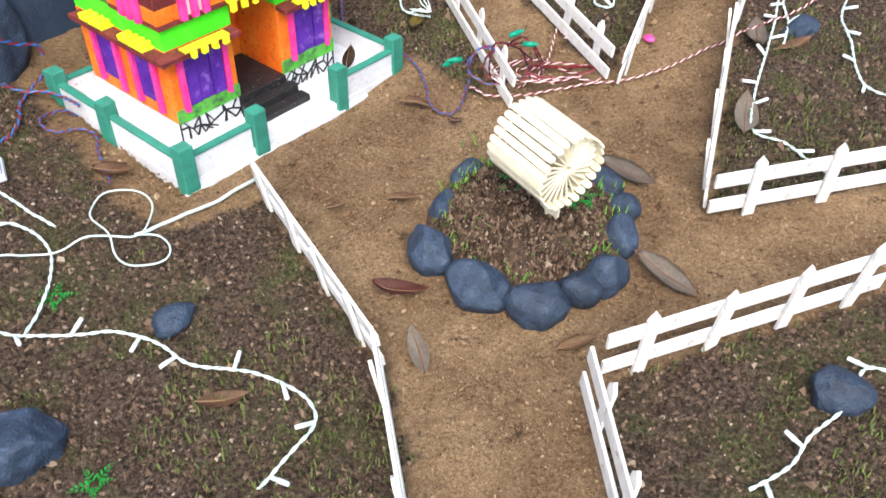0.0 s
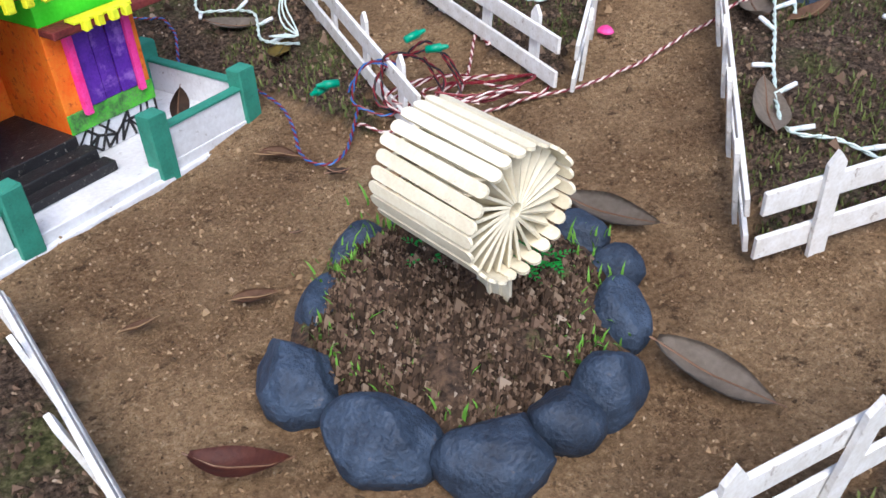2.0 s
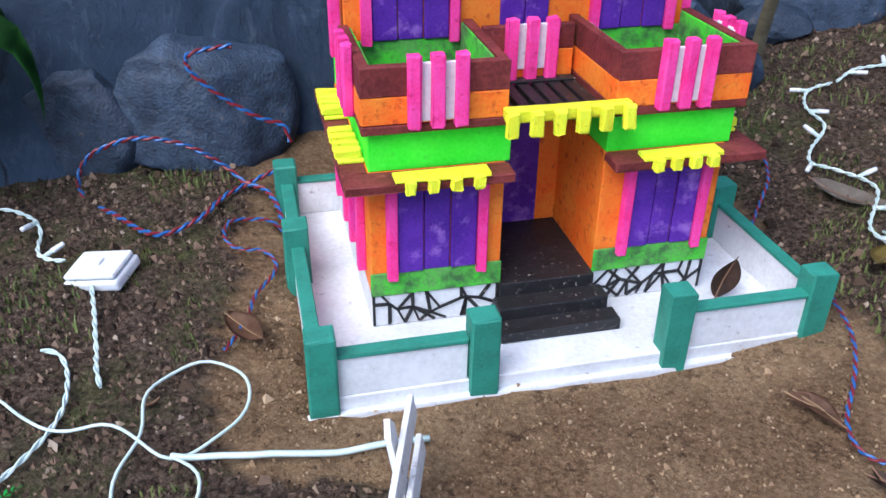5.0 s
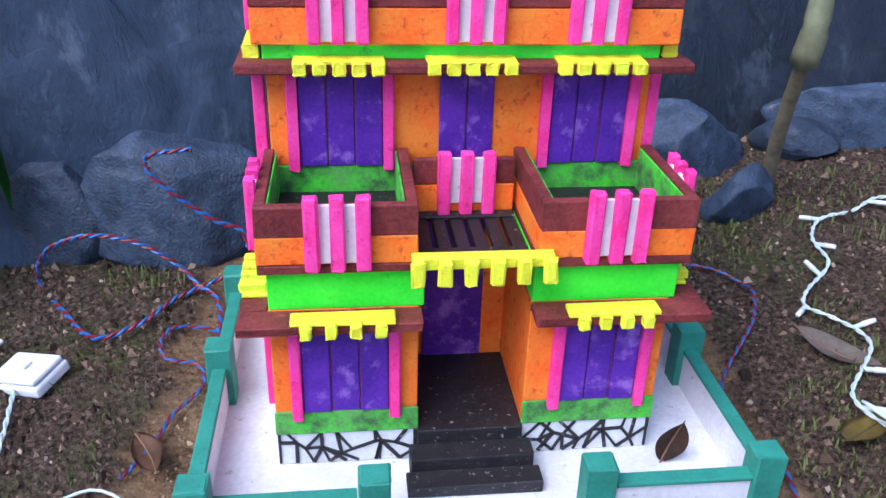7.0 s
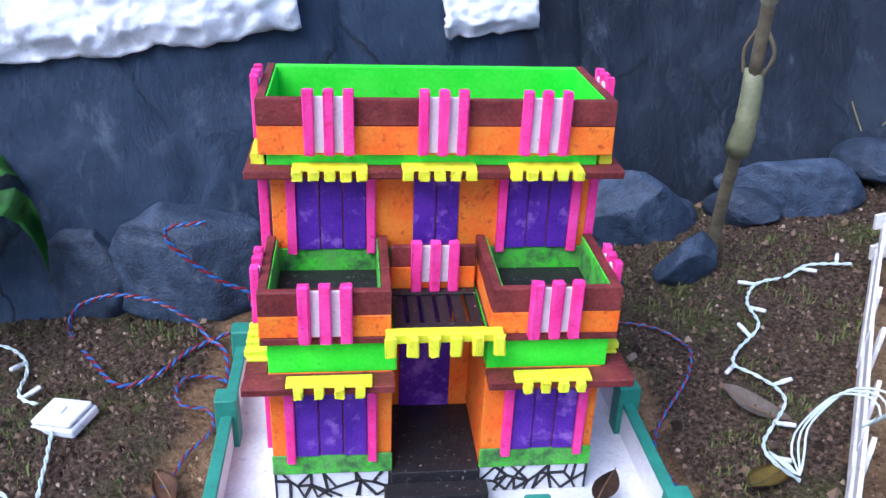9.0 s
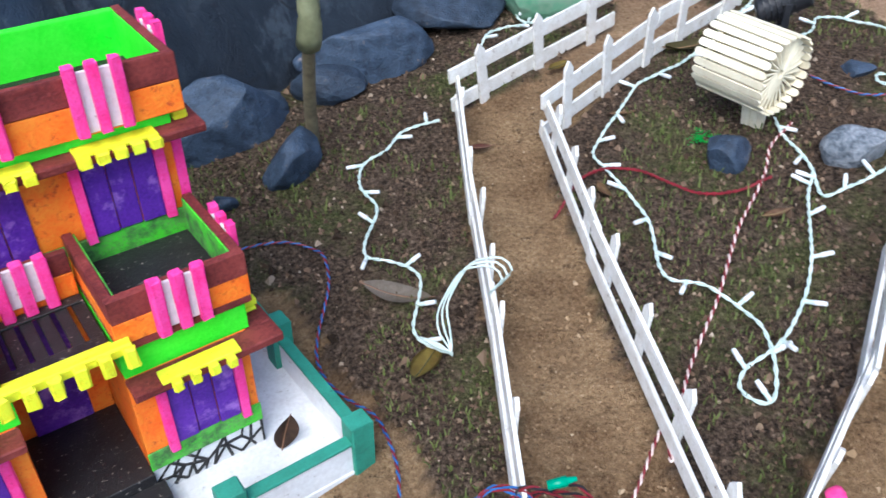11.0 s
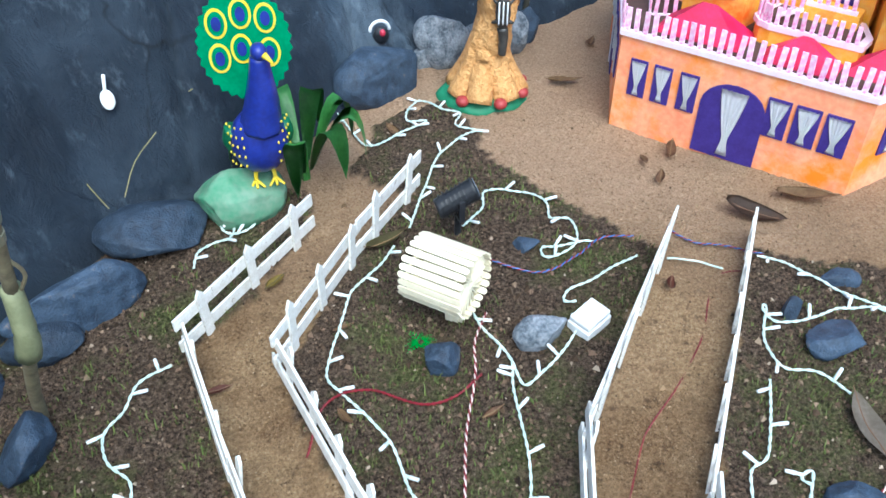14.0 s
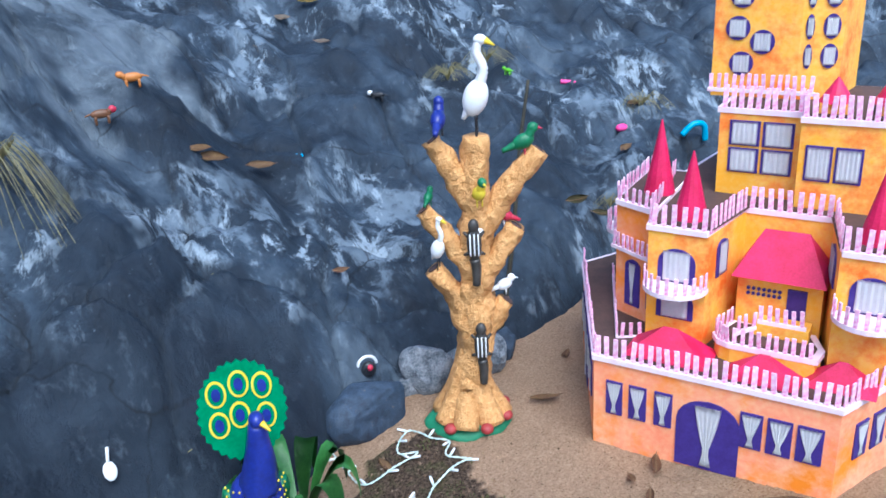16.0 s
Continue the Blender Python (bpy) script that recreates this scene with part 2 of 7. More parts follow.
def ground_material():
    m = bpy.data.materials.new("sand_and_soil")
    m.use_nodes = True
    nt = m.node_tree
    n, l = nt.nodes, nt.links
    p = n["Principled BSDF"]
    p.inputs["Roughness"].default_value, p.inputs["Specular IOR Level"].default_value = 0.95, 0.15
    tc = n.new("ShaderNodeTexCoord")

    def ns(scale, detail=4, rough=0.6):
        t = n.new("ShaderNodeTexNoise")
        t.inputs["Scale"].default_value, t.inputs["Detail"].default_value, t.inputs["Roughness"].default_value = scale, detail, rough
        l.new(tc.outputs["Object"], t.inputs["Vector"])
        return t.outputs["Fac"]

    def ramp(fac, stops):
        r = n.new("ShaderNodeValToRGB")
        e = r.color_ramp.elements
        while len(e) < len(stops):
            e.new(0.5)
        for q, (pos, c) in zip(e, stops):
            q.position, q.color = pos, (*c, 1)
        l.new(fac, r.inputs[0])
        return r.outputs[0]

    def mix(f, a, b):
        x = n.new("ShaderNodeMix")
        x.data_type = "RGBA"
        l.new(f, x.inputs["Factor"])
        l.new(a, x.inputs["A"])
        l.new(b, x.inputs["B"])
        return x.outputs["Result"]

    def rng(f, a, b, c=0, d=1):
        x = n.new("ShaderNodeMapRange")
        for k, v in zip(("From Min", "From Max", "To Min", "To Max"), (a, b, c, d)):
            x.inputs[k].default_value = v
        l.new(f, x.inputs["Value"])
        return x.outputs[0]

    sand = ramp(ns(260, 5, 0.75), [(0.30, (0.12, 0.070, 0.036)), (0.45, (0.33, 0.210, 0.110)), (0.56, (0.43, 0.285, 0.155)), (0.74, (0.62, 0.46, 0.29))])
    sand2 = ramp(ns(280, 5, 0.75), [(0.3, (0.075, 0.043, 0.022)), (0.5, (0.24, 0.145, 0.074)), (0.75, (0.45, 0.30, 0.17))])
    sand = mix(rng(ns(9, 6, 0.65), 0.42, 0.58), sand, sand2)
    # dark specks in the sand colour, also standing for the shade in pock marks
    pit_shade_specks = ramp(ns(75, 6, 0.8), [(0.3, (0.035, 0.019, 0.010)), (0.6, (0.10, 0.058, 0.03))])
    sand = mix(rng(ns(42, 6, 0.8), 0.57, 0.64, 0, 0.85), sand, pit_shade_specks)
    pale = ramp(ns(260, 5, 0.75), [(0.28, (0.22, 0.13, 0.075)), (0.48, (0.46, 0.30, 0.19)), (0.6, (0.55, 0.38, 0.25)), (0.78, (0.68, 0.53, 0.38))])
    # the far sand takes the paler ramp
    dr = n.new("ShaderNodeAttribute")
    dr.attribute_name = "paler"
    sand = mix(dr.outputs["Fac"], sand, pale)
    soil = ramp(ns(230, 5, 0.8), [(0.36, (0.010, 0.007, 0.005)), (0.48, (0.080, 0.054, 0.037)), (0.60, (0.185, 0.130, 0.092)), (0.76, (0.38, 0.30, 0.22))])
    moss = ramp(ns(260, 4, 0.7), [(0.32, (0.014, 0.018, 0.006)), (0.5, (0.088, 0.092, 0.032)), (0.7, (0.24, 0.22, 0.11))])
    soil = mix(rng(ns(11, 5, 0.7), 0.50, 0.66), soil, moss)
    at = n.new("ShaderNodeAttribute")
    at.attribute_name = "soil"
    l.new(mix(at.outputs["Fac"], sand, soil), p.inputs["Base Color"])
    bp = n.new("ShaderNodeBump")
    bp.inputs["Strength"].default_value, bp.inputs["Distance"].default_value = 1.0, 0.0055
    l.new(ns(190, 6, 0.75), bp.inputs["Height"])
    lump = n.new("ShaderNodeBump")
    lump.inputs["Strength"].default_value, lump.inputs["Distance"].default_value = 1.0, 0.020
    l.new(ns(48, 7, 0.7), lump.inputs["Height"])
    l.new(lump.outputs[0], bp.inputs["Normal"])
    l.new(bp.outputs[0], p.inputs["Normal"])
    return m


ground = make_ground()

# ---- the dark draped slope behind ----
FOOT = [(-1.6, -.6), (-.95, .25), (-.56, .74), (-.44, .90), (-.34, 1.12), (-.26, 1.32), (-.21, 1.42), (-.13, 1.53), (.0, 1.63), (.11, 1.72), (.20, 1.84), (.33, 1.97), (.50, 2.07), (.70, 2.2), (1.0, 2.42), (1.5, 2.6), (2.6, 2.7)]


def slope_height(s, d, x, y):
    """Rise of the draped slope d metres behind its foot."""
    steep = 0.05 + 0.03 * math.sin(s * 5.0)
    far = min(max((s - 2.9) / 0.5, 0), 1)
    k = min(max((s - 2.2) / 0.5, 0), 1)
    q = 1 - math.exp(-d / (0.17 - 0.11 * k))
    h = (0.55 * (1 - k) + steep * k) * q + d * (0.85 - 0.35 * far)
    fold = noise.noise((x * 5, y * 5, 2)) * 0.07 + noise.noise((x * 13, y * 13, 4)) * 0.022
    ridge = (0.5 - abs(noise.noise((x * 3.2 + 2, y * 3.2, 7)))) * 0.10
    v = noise.voronoi((x * 4.5, y * 4.5, h * 4.5))[0]
    crack = -0.03 * max(0.0, 1 - (v[1] - v[0]) / 0.05)
    # creases of the cloth running down the fall, and broken ledges
    u, w = s * 6 + 0.5 * noise.noise((x * 4, y * 4, 11)), h * 2.2
    crease = (0.35 - abs(noise.noise((u, w, 13)))) * 0.030 + (0.35 - abs(noise.noise((u * 2.6, w * 2.1, 15)))) * 0.014 + (0.3 - abs(noise.noise((u * 6.0, w * 6.0, 17)))) * 0.006
    fv = noise.voronoi((x * 11, y * 11, h * 11))
    facet = 0.012 * (fv[1][0].x * 3.7 % 1.0 - 0.5) * min(1.0, (fv[0][1] - fv[0][0]) / 0.12)
    return (h + (fold + ridge) * min(d / 0.12, 1) * (0.35 + 0.65 * k) + crack * min(d / 0.03, 1) + (crease * (0.3 + 0.7 * k) + facet * k) * min(d / 0.08, 1)
            + 0.004 * noise.noise((x * 60, y * 60, h * 60)) + 0.006 * noise.noise((x * 28, y * 28, h * 28)))


SLOPE_GRID = []


def make_slope():
    pts = spline([(x, y, 0) for x, y in FOOT], 0.0085)
    ds = [-0.02] + [0.0] + list(np.cumsum(np.linspace(0.004, 0.0142, 119))) + [1.6, 2.4, 3.6]
    bm = bmesh.new()
    rows, run = [], 0.0
    for i, p in enumerate(pts):
        if i:
            run += (p - pts[i - 1]).length
        q = pts[min(i + 18, len(pts) - 1)] - pts[max(i - 18, 0)]
        nrm = Vector((-q.y, q.x, 0)).normalized()
        nrm = (nrm + Vector((-0.35, 0.9, 0)) * 0.6).normalized()
        row = []
        for d in ds:
            c = p + nrm * d
            z = gz(p.x, p.y) + (slope_height(run, d, c.x, c.y) if d > 0 else (-0.03 if d < 0 else 0))
            row.append(bm.verts.new((c.x, c.y, z)))
        rows.append(row)
        SLOPE_GRID.append([(run, d, v.co.copy()) for d, v in zip(ds, row)])
    for a, b in zip(rows, rows[1:]):
        for k in range(len(ds) - 1):
            bm.faces.new((a[k], b[k], b[k + 1], a[k + 1]))
    ob = solid("backdrop_slope", bm, slope_material(), True)
    # a plain painted sheet hung behind the house, a smooth slab low behind the peacock with shade put into its colour,
    # and a paler patch
    hung, low_shade, pale_patch = [], [], []
    for row in SLOPE_GRID:
        for run, d, c in row:
            j = 0.05 * noise.noise((run * 4, c.z * 4, 31)) + 0.015 * noise.noise((run * 17, c.z * 17, 33))
            hung.append(min(max((2.28 + 2 * j - run) / 0.04, 0), 1))
            # lower slab left of the castle, its shade painted in as darker colour
            low_shade.append(min(max((0.30 + j - c.z) / 0.008, 0), 1) * min(max((3.12 + 2 * j - run) / 0.02, 0), 1))
            # paler colour round one spot high on the slope, with a ragged edge
            far = (c - Vector((-.19, 2.44, .62))).length + 0.16 * noise.noise(c * 5) + 0.07 * noise.noise(c * 16)
            pale_patch.append(min(max((0.27 - far) / 0.035, 0), 1))
    for name, values in (("hung", hung), ("low_shade", low_shade), ("pale_patch", pale_patch)):
        at = ob.data.attributes.new(name, "FLOAT", "POINT")
        at.data.foreach_set("value", values)
    return tagged(ob, "dark blue-grey painted cloth draped over a rocky slope", "slope", kind="structure")


def slope_material():
    """Slate-blue paint over rough cloth: mottled, scuffed pale along the creases, with thin dark lines painted for
    shaded cracks.
    """
    m = bpy.data.materials.new("slate_cloth")
    m.use_nodes = True
    n, l = m.node_tree.nodes, m.node_tree.links
    p = n["Principled BSDF"]
    p.inputs["Specular IOR Level"].default_value = 0.28
    tc = n.new("ShaderNodeTexCoord")

    def space(scale, turn=(0, 0, 0)):
        q = n.new("ShaderNodeMapping")
        q.inputs["Scale"].default_value, q.inputs["Rotation"].default_value = scale, turn
        l.new(tc.outputs["Object"], q.inputs[0])
        return q.outputs[0]

    def ns(vec, scale, detail, rough, warp=0.0):
        t = n.new("ShaderNodeTexNoise")
        for k, v in zip(("Scale", "Detail", "Roughness", "Distortion"), (scale, detail, rough, warp)):
            t.inputs[k].default_value = v
        l.new(vec, t.inputs["Vector"])
        return t.outputs["Fac"]

    def rng(f, a, b, c=0.0, d=1.0):
        x = n.new("ShaderNodeMapRange")
        for k, v in zip(("From Min", "From Max", "To Min", "To Max"), (a, b, c, d)):
            x.inputs[k].default_value = v
        l.new(f, x.inputs["Value"])
        return x.outputs[0]

    def mul(a, b):
        x = n.new("ShaderNodeMath")
        x.operation = "MULTIPLY"
        l.new(a, x.inputs[0])
        l.new(b, x.inputs[1])
        return x.outputs[0]

    def over(base, colour, f):
        x = n.new("ShaderNodeMix")
        x.data_type = "RGBA"
        x.inputs["B"].default_value = (*colour, 1)
        l.new(base, x.inputs["A"])
        l.new(f, x.inputs["Factor"])
        return x.outputs["Result"]

    plain, fall, slant = space((1, 1, 1)), space((1, 1, 0.4), (0.2, 0.3, 0)), space((1, 0.5, 0.25), (0.0, 0.45, 0.35))
    r = n.new("ShaderNodeValToRGB")
    e = r.color_ramp.elements
    e.new(0.5), e.new(0.6)
    for q, (pos, c) in zip(e, ((0.32, (0.006, 0.010, 0.017)), (0.48, (0.016, 0.026, 0.042)), (0.58, (0.036, 0.054, 0.080)), (0.74, (0.105, 0.135, 0.172)))):
        q.position, q.color = pos, (*c, 1)
    l.new(ns(fall, 4.2, 12, 0.66, 0.25), r.inputs[0])
    col = r.outputs[0]
    zone = rng(ns(plain, 2.3, 5, 0.65), 0.47, 0.57)
    col = over(col, (0.17, 0.215, 0.27), mul(rng(ns(fall, 10, 13, 0.74, 0.35), 0.50, 0.57, 0, 0.8), zone))
    col = over(col, (0.30, 0.36, 0.42), mul(rng(ns(slant, 17, 13, 0.72, 0.4), 0.55, 0.60, 0, 0.9), zone))
    col = over(col, (0.011, 0.016, 0.025), rng(ns(slant, 12, 10, 0.7, 0.3), 0.57, 0.66, 0, 0.85))
    col = over(col, (0.16, 0.20, 0.25), rng(ns(plain, 95, 6, 0.7), 0.62, 0.70, 0, 0.6))
    col = over(col, (0.12, 0.085, 0.055), mul(rng(ns(plain, 30, 8, 0.75), 0.62, 0.70, 0, 0.7), rng(ns(plain, 3.1, 3, 0.5), 0.52, 0.6)))
    # colours of the three areas; the first ramp is dark to hold the slab's shade
    for name, stops, scuff in (("low_shade", ((0.30, (0.007, 0.011, 0.019)), (0.50, (0.013, 0.021, 0.034)), (0.70, (0.030, 0.043, 0.062))), (0.07, 0.09, 0.115)), ("hung", ((0.30, (0.014, 0.025, 0.046)), (0.50, (0.026, 0.046, 0.080)), (0.70, (0.050, 0.078, 0.122))), (0.09, 0.12, 0.16)), ("pale_patch", ((0.36, (0.030, 0.042, 0.058)), (0.50, (0.105, 0.130, 0.160)), (0.66, (0.18, 0.215, 0.25))), (0.28, 0.33, 0.38))):
        rr = n.new("ShaderNodeValToRGB")
        e = rr.color_ramp.elements
        e.new(0.5)
        for q, (pos, c) in zip(e, stops):
            q.position, q.color = pos, (*c, 1)
        l.new(ns(plain, 6.5, 11, 0.66, 0.2), rr.inputs[0])
        sheet = over(rr.outputs[0], scuff, rng(ns(fall, 28, 12, 0.74, 0.2), 0.56, 0.66, 0, 0.6))
        which = n.new("ShaderNodeAttribute")
        which.attribute_name = name
        x = n.new("ShaderNodeMix")
        x.data_type = "RGBA"
        l.new(which.outputs["Fac"], x.inputs["Factor"])
        l.new(col, x.inputs["A"])
        l.new(sheet, x.inputs["B"])
        col = x.outputs["Result"]
    wp = n.new("ShaderNodeTexNoise")
    wp.inputs["Scale"].default_value, wp.inputs["Detail"].default_value = 4.0, 6
    l.new(plain, wp.inputs["Vector"])
    ws = n.new("ShaderNodeVectorMath")
    ws.operation = "MULTIPLY_ADD"
    ws.inputs[1].default_value = (0.24, 0.24, 0.24)
    l.new(wp.outputs["Color"], ws.inputs[0])
    l.new(plain, ws.inputs[2])
    vo = n.new("ShaderNodeTexVoronoi")
    vo.feature = "DISTANCE_TO_EDGE"
    vo.inputs["Scale"].default_value = 2.6
    l.new(ws.outputs[0], vo.inputs["Vector"])
    # dark lines in the colour stand for the shade inside cracks
    crack_shade = rng(vo.outputs["Distance"], 0.0, 0.009, 1, 0)
    col = over(col, (0.006, 0.009, 0.014), mul(crack_shade, rng(ns(plain, 5, 4, 0.6), 0.42, 0.56, 0, 0.9)))
    l.new(col, p.inputs["Base Color"])
    l.new(rng(ns(plain, 14, 6, 0.6), 0.3, 0.7, 0.50, 0.75), p.inputs["Roughness"])
    last = None
    for f, strength, dist in ((ns(fall, 18, 13, 0.72, 0.3), 0.9, 0.014), (ns(plain, 120, 6, 0.7), 0.5, 0.0025)):
        bp = n.new("ShaderNodeBump")
        bp.inputs["Strength"].default_value, bp.inputs["Distance"].default_value = strength, dist
        l.new(f, bp.inputs["Height"])
        if last:
            l.new(last, bp.inputs["Normal"])
        last = bp.outputs[0]
    l.new(last, p.inputs["Normal"])
    return m


slope = make_slope()

# ---- fences ----
def picket_mesh():
    w, t, h = 0.0115, 0.0030, 0.064
    pts = [(-w / 2, -0.012), (w / 2, -0.012), (w / 2, h - 0.007), (0.0, h), (-w / 2, h - 0.007)]
    bm = bmesh.new()
    a = [bm.verts.new((x, -t / 2, z)) for x, z in pts]
    b = [bm.verts.new((x, t / 2, z)) for x, z in pts]
    bm.faces.new(a)
    bm.faces.new(b[::-1])
    for i in range(5):
        bm.faces.new((a[i], b[i], b[(i + 1) % 5], a[(i + 1) % 5]))
    bmesh.ops.recalc_face_normals(bm, faces=bm.faces)
    me = bpy.data.meshes.new("picket")
    bm.to_mesh(me)
    bm.free()
    me.materials.append(FENCE)
    return me


PICKET = picket_mesh()


def fence_panel(a, b, tall=1.0, lean=0.0, lift=0.0, side=1, ext=0.012, label="white-painted wooden picket fence panel on the soil edge"):
    """A short fence panel from plan point a to b with n pickets."""
    (x0, y0), (x1, y1) = a, b
    L = math.hypot(x1 - x0, y1 - y0)
    z0, z1 = gz(x0, y0) + lift, gz(x1, y1) + lift
    rz, ry = math.degrees(math.atan2(y1 - y0, x1 - x0)), -math.degrees(math.atan2(z1 - z0, L))
    f = thing("picket_fence", label, "fence", group="white picket fences")
    f.matrix_world = pose(x0, y0, z0, 0, 0, rz) @ pose(0, 0, 0, lean, ry, 0) @ Matrix.Diagonal((1, 1, tall, 1))
    for z in (0.014, 0.042):
        j = random.uniform(-0.0015, 0.0015)
        bm = box(-ext, L + ext, -0.0016, 0.0016, z - 0.0068, z + 0.0068, 0.0006)
        for v in bm.verts:
            v.co.z += j + v.co.x / max(L, 0.01) * random.uniform(-0.001, 0.001)
        part("rail", bm, FENCE, f)
    n = max(2, round(L / 0.066))
    for i in range(n):
        k = new("picket", PICKET)
        k.parent = f
        u = (i + 0.35) / (n - 0.3) * L
        k.matrix_local = pose(u + random.uniform(-.003, .003), side * 0.0036, random.uniform(-0.003, 0.002), random.uniform(-2, 2), random.uniform(-5, 5), random.uniform(-2, 2))
    return f


for a, b, tall, lean, side in [
    ((-.105, .722), (.022, .512), 1.0, 4, -1), ((.026, .500), (.056, .34), 1.0, 5, -1),
    ((.215, .494), (.45, .574), 1.3, 3, -1), ((.188, .47), (.20, .33), 1.1, -6, 1),
    ((.345, .682), (.56, .724), 1.2, 2, -1), ((.338, .700), (.425, .965), 1.0, -6, 1), ((.43, .985), (.47, 1.10), 1.15, 3, -1), ((.475, 1.105), (.665, 1.44), 1.0, -4, 1),
    ((.282, .905), (.345, 1.06), 1.0, 6, -1), ((.345, 1.055), (.378, 1.19), 1.15, 5, -1), ((.385, 1.195), (.55, 1.435), 1.45, 4, -1),
    ((.262, .915), (.157, 1.165), 1.0, 6, -1), ((.153, 1.18), (.092, 1.335), 1.0, 6, -1), ((.098, 1.345), (.19, 1.49), 1.2, 3, -1), ((.196, 1.497), (.275, 1.61), 1.25, 3, -1),
    ((.150, .880), (.085, 1.095), 1.0, 6, -1), ((.083, 1.10), (.042, 1.225), 1.0, 5, -1), ((.041, 1.225), (-.005, 1.378), 1.0, 5, -1), ((.0, 1.385), (.135, 1.545), 1.2, 3, -1),
]:
    fence_panel(a, b, tall, lean, 0, side)


# ---- stones ----
def rock(name, at, size, rz=0, material=ROCK, label="dark blue-grey painted stone", category="stone", group="", seed=0, sink=0.25, tilt=0, rough=0.22, cuts=7, deep=0.30, front=None):
    """A stone: a lumpy ball cut by random flat faces, with worn edges and a pitted skin."""
    rg = np.random.default_rng(seed + 100)
    bm = bmesh.new()
    bmesh.ops.create_icosphere(bm, subdivisions=5 if max(size) > 0.05 else 4, radius=0.5)
    planes = []
    for _ in range(cuts):
        n = Vector(rg.normal(0, 1, 3)).normalized()
        planes.append((n, rg.uniform(deep, 0.44)))
    if front:
        planes += [(Vector((0, -1, 0.2)).normalized(), front), (Vector((0.5, -0.7, 0.5)).normalized(), 0.40), (Vector((0.1, -0.25, 1)).normalized(), 0.38)]
    off = Vector((seed * 7.1, 3, seed))
    for v in bm.verts:
        c = v.co.copy()
        p = c * (1 + rough * 1.2 * noise.noise(c * 1.6 + off))
        for n, d in planes:
            over = p.dot(n) - d
            if over > 0:
                p -= n * over * 0.88
        p += c.normalized() * (0.022 * noise.noise(c * 5 + off) + 0.009 * noise.noise(c * 13 + off) + 0.006 * noise.noise(c * 34 + off))
        v.co = p
    bmesh.ops.scale(bm, vec=size, verts=bm.verts)
    ob = solid(name, bm, material, True)
    ob.matrix_world = pose(at[0], at[1], gz(at[0], at[1]) + size[2] * (0.5 - sink), tilt, 0, rz)
    return tagged(ob, label, category, group)


RING = [(.108, .748, .044, .036), (.080, .697, .050, .036), (.066, .636, .050, .044), (.106, .585, .060, .050), (.160, .566, .060, .046), (.198, .582, .036, .044), (.227, .602, .044, .044),
        (.246, .650, .042, .042), (.254, .690, .036, .038), (.240, .728, .038, .032), (.198, .762, .044, .030), (.150, .770, .046, .032)]
cx, cy = 0.158, 0.668
for i, (x, y, w, h) in enumerate(RING):
    a = math.degrees(math.atan2(y - cy, x - cx)) + 90
    rock("ring_stone", (x, y), (w * 1.06, 0.046 if i in (2, 3, 4) else 0.036, h * 1.08), a, ROCK, "dark blue-grey painted stone edging the round bed", "stone", "stones round the bed", i, 0.30, rough=0.25, cuts=5, deep=0.36)

# the mound inside the ring
bm = bmesh.new()
bmesh.ops.create_grid(bm, x_segments=60, y_segments=60, size=0.098)
for v in bm.verts:
    r = v.co.length / 0.098
    if r > 1:
        v.co *= 1 / r
        r = 1
    v.co.z = 0.022 * (1 - r ** 3) + 0.006 * noise.noise(v.co * 35) + 0.003 * noise.noise(v.co * 110)
SOIL = mat("mound_soil", (0.022, 0.013, 0.008), (0.11, 0.066, 0.038), 200, 500, 0.95, 0.9, blend=0.5, dirt=(0.07, 0.085, 0.022), dirt_amt=0.45, dirt_scale=30, height=0.003)
md = tagged(solid("soil_mound", bm, SOIL, True), "dark crumbly soil heaped inside the stone ring", "soil", kind="structure")
md.matrix_world = pose(cx, cy + 0.004, 0.004)


# ---- stick drums ----
DL = 0.0745


def stick_mesh():
    L, w, t = DL, 0.0070, 0.0018
    pts = []
    for k in range(7):
        a = -math.pi / 2 + math.pi * k / 6
        pts.append((L / 2 - w / 2 + w / 2 * math.cos(a), w / 2 * math.sin(a)))
    for k in range(7):
        a = math.pi / 2 + math.pi * k / 6
        pts.append((-L / 2 + w / 2 + w / 2 * math.cos(a), w / 2 * math.sin(a)))
    bm = prism(pts, -t / 2, t / 2)
    bmesh.ops.recalc_face_normals(bm, faces=bm.faces)
    me = bpy.data.meshes.new("stick")
    bm.to_mesh(me)
    bm.free()
    me.materials.append(STICKW)
    return me


STICK = stick_mesh()
bm = box(-0.0045, 0.0045, -0.0009, 0.0009, -0.015, 0.015, 0.0003)
BLADE = bpy.data.meshes.new("fan_stick")
bm.to_mesh(BLADE)
bm.free()
BLADE.materials.append(STICKW)


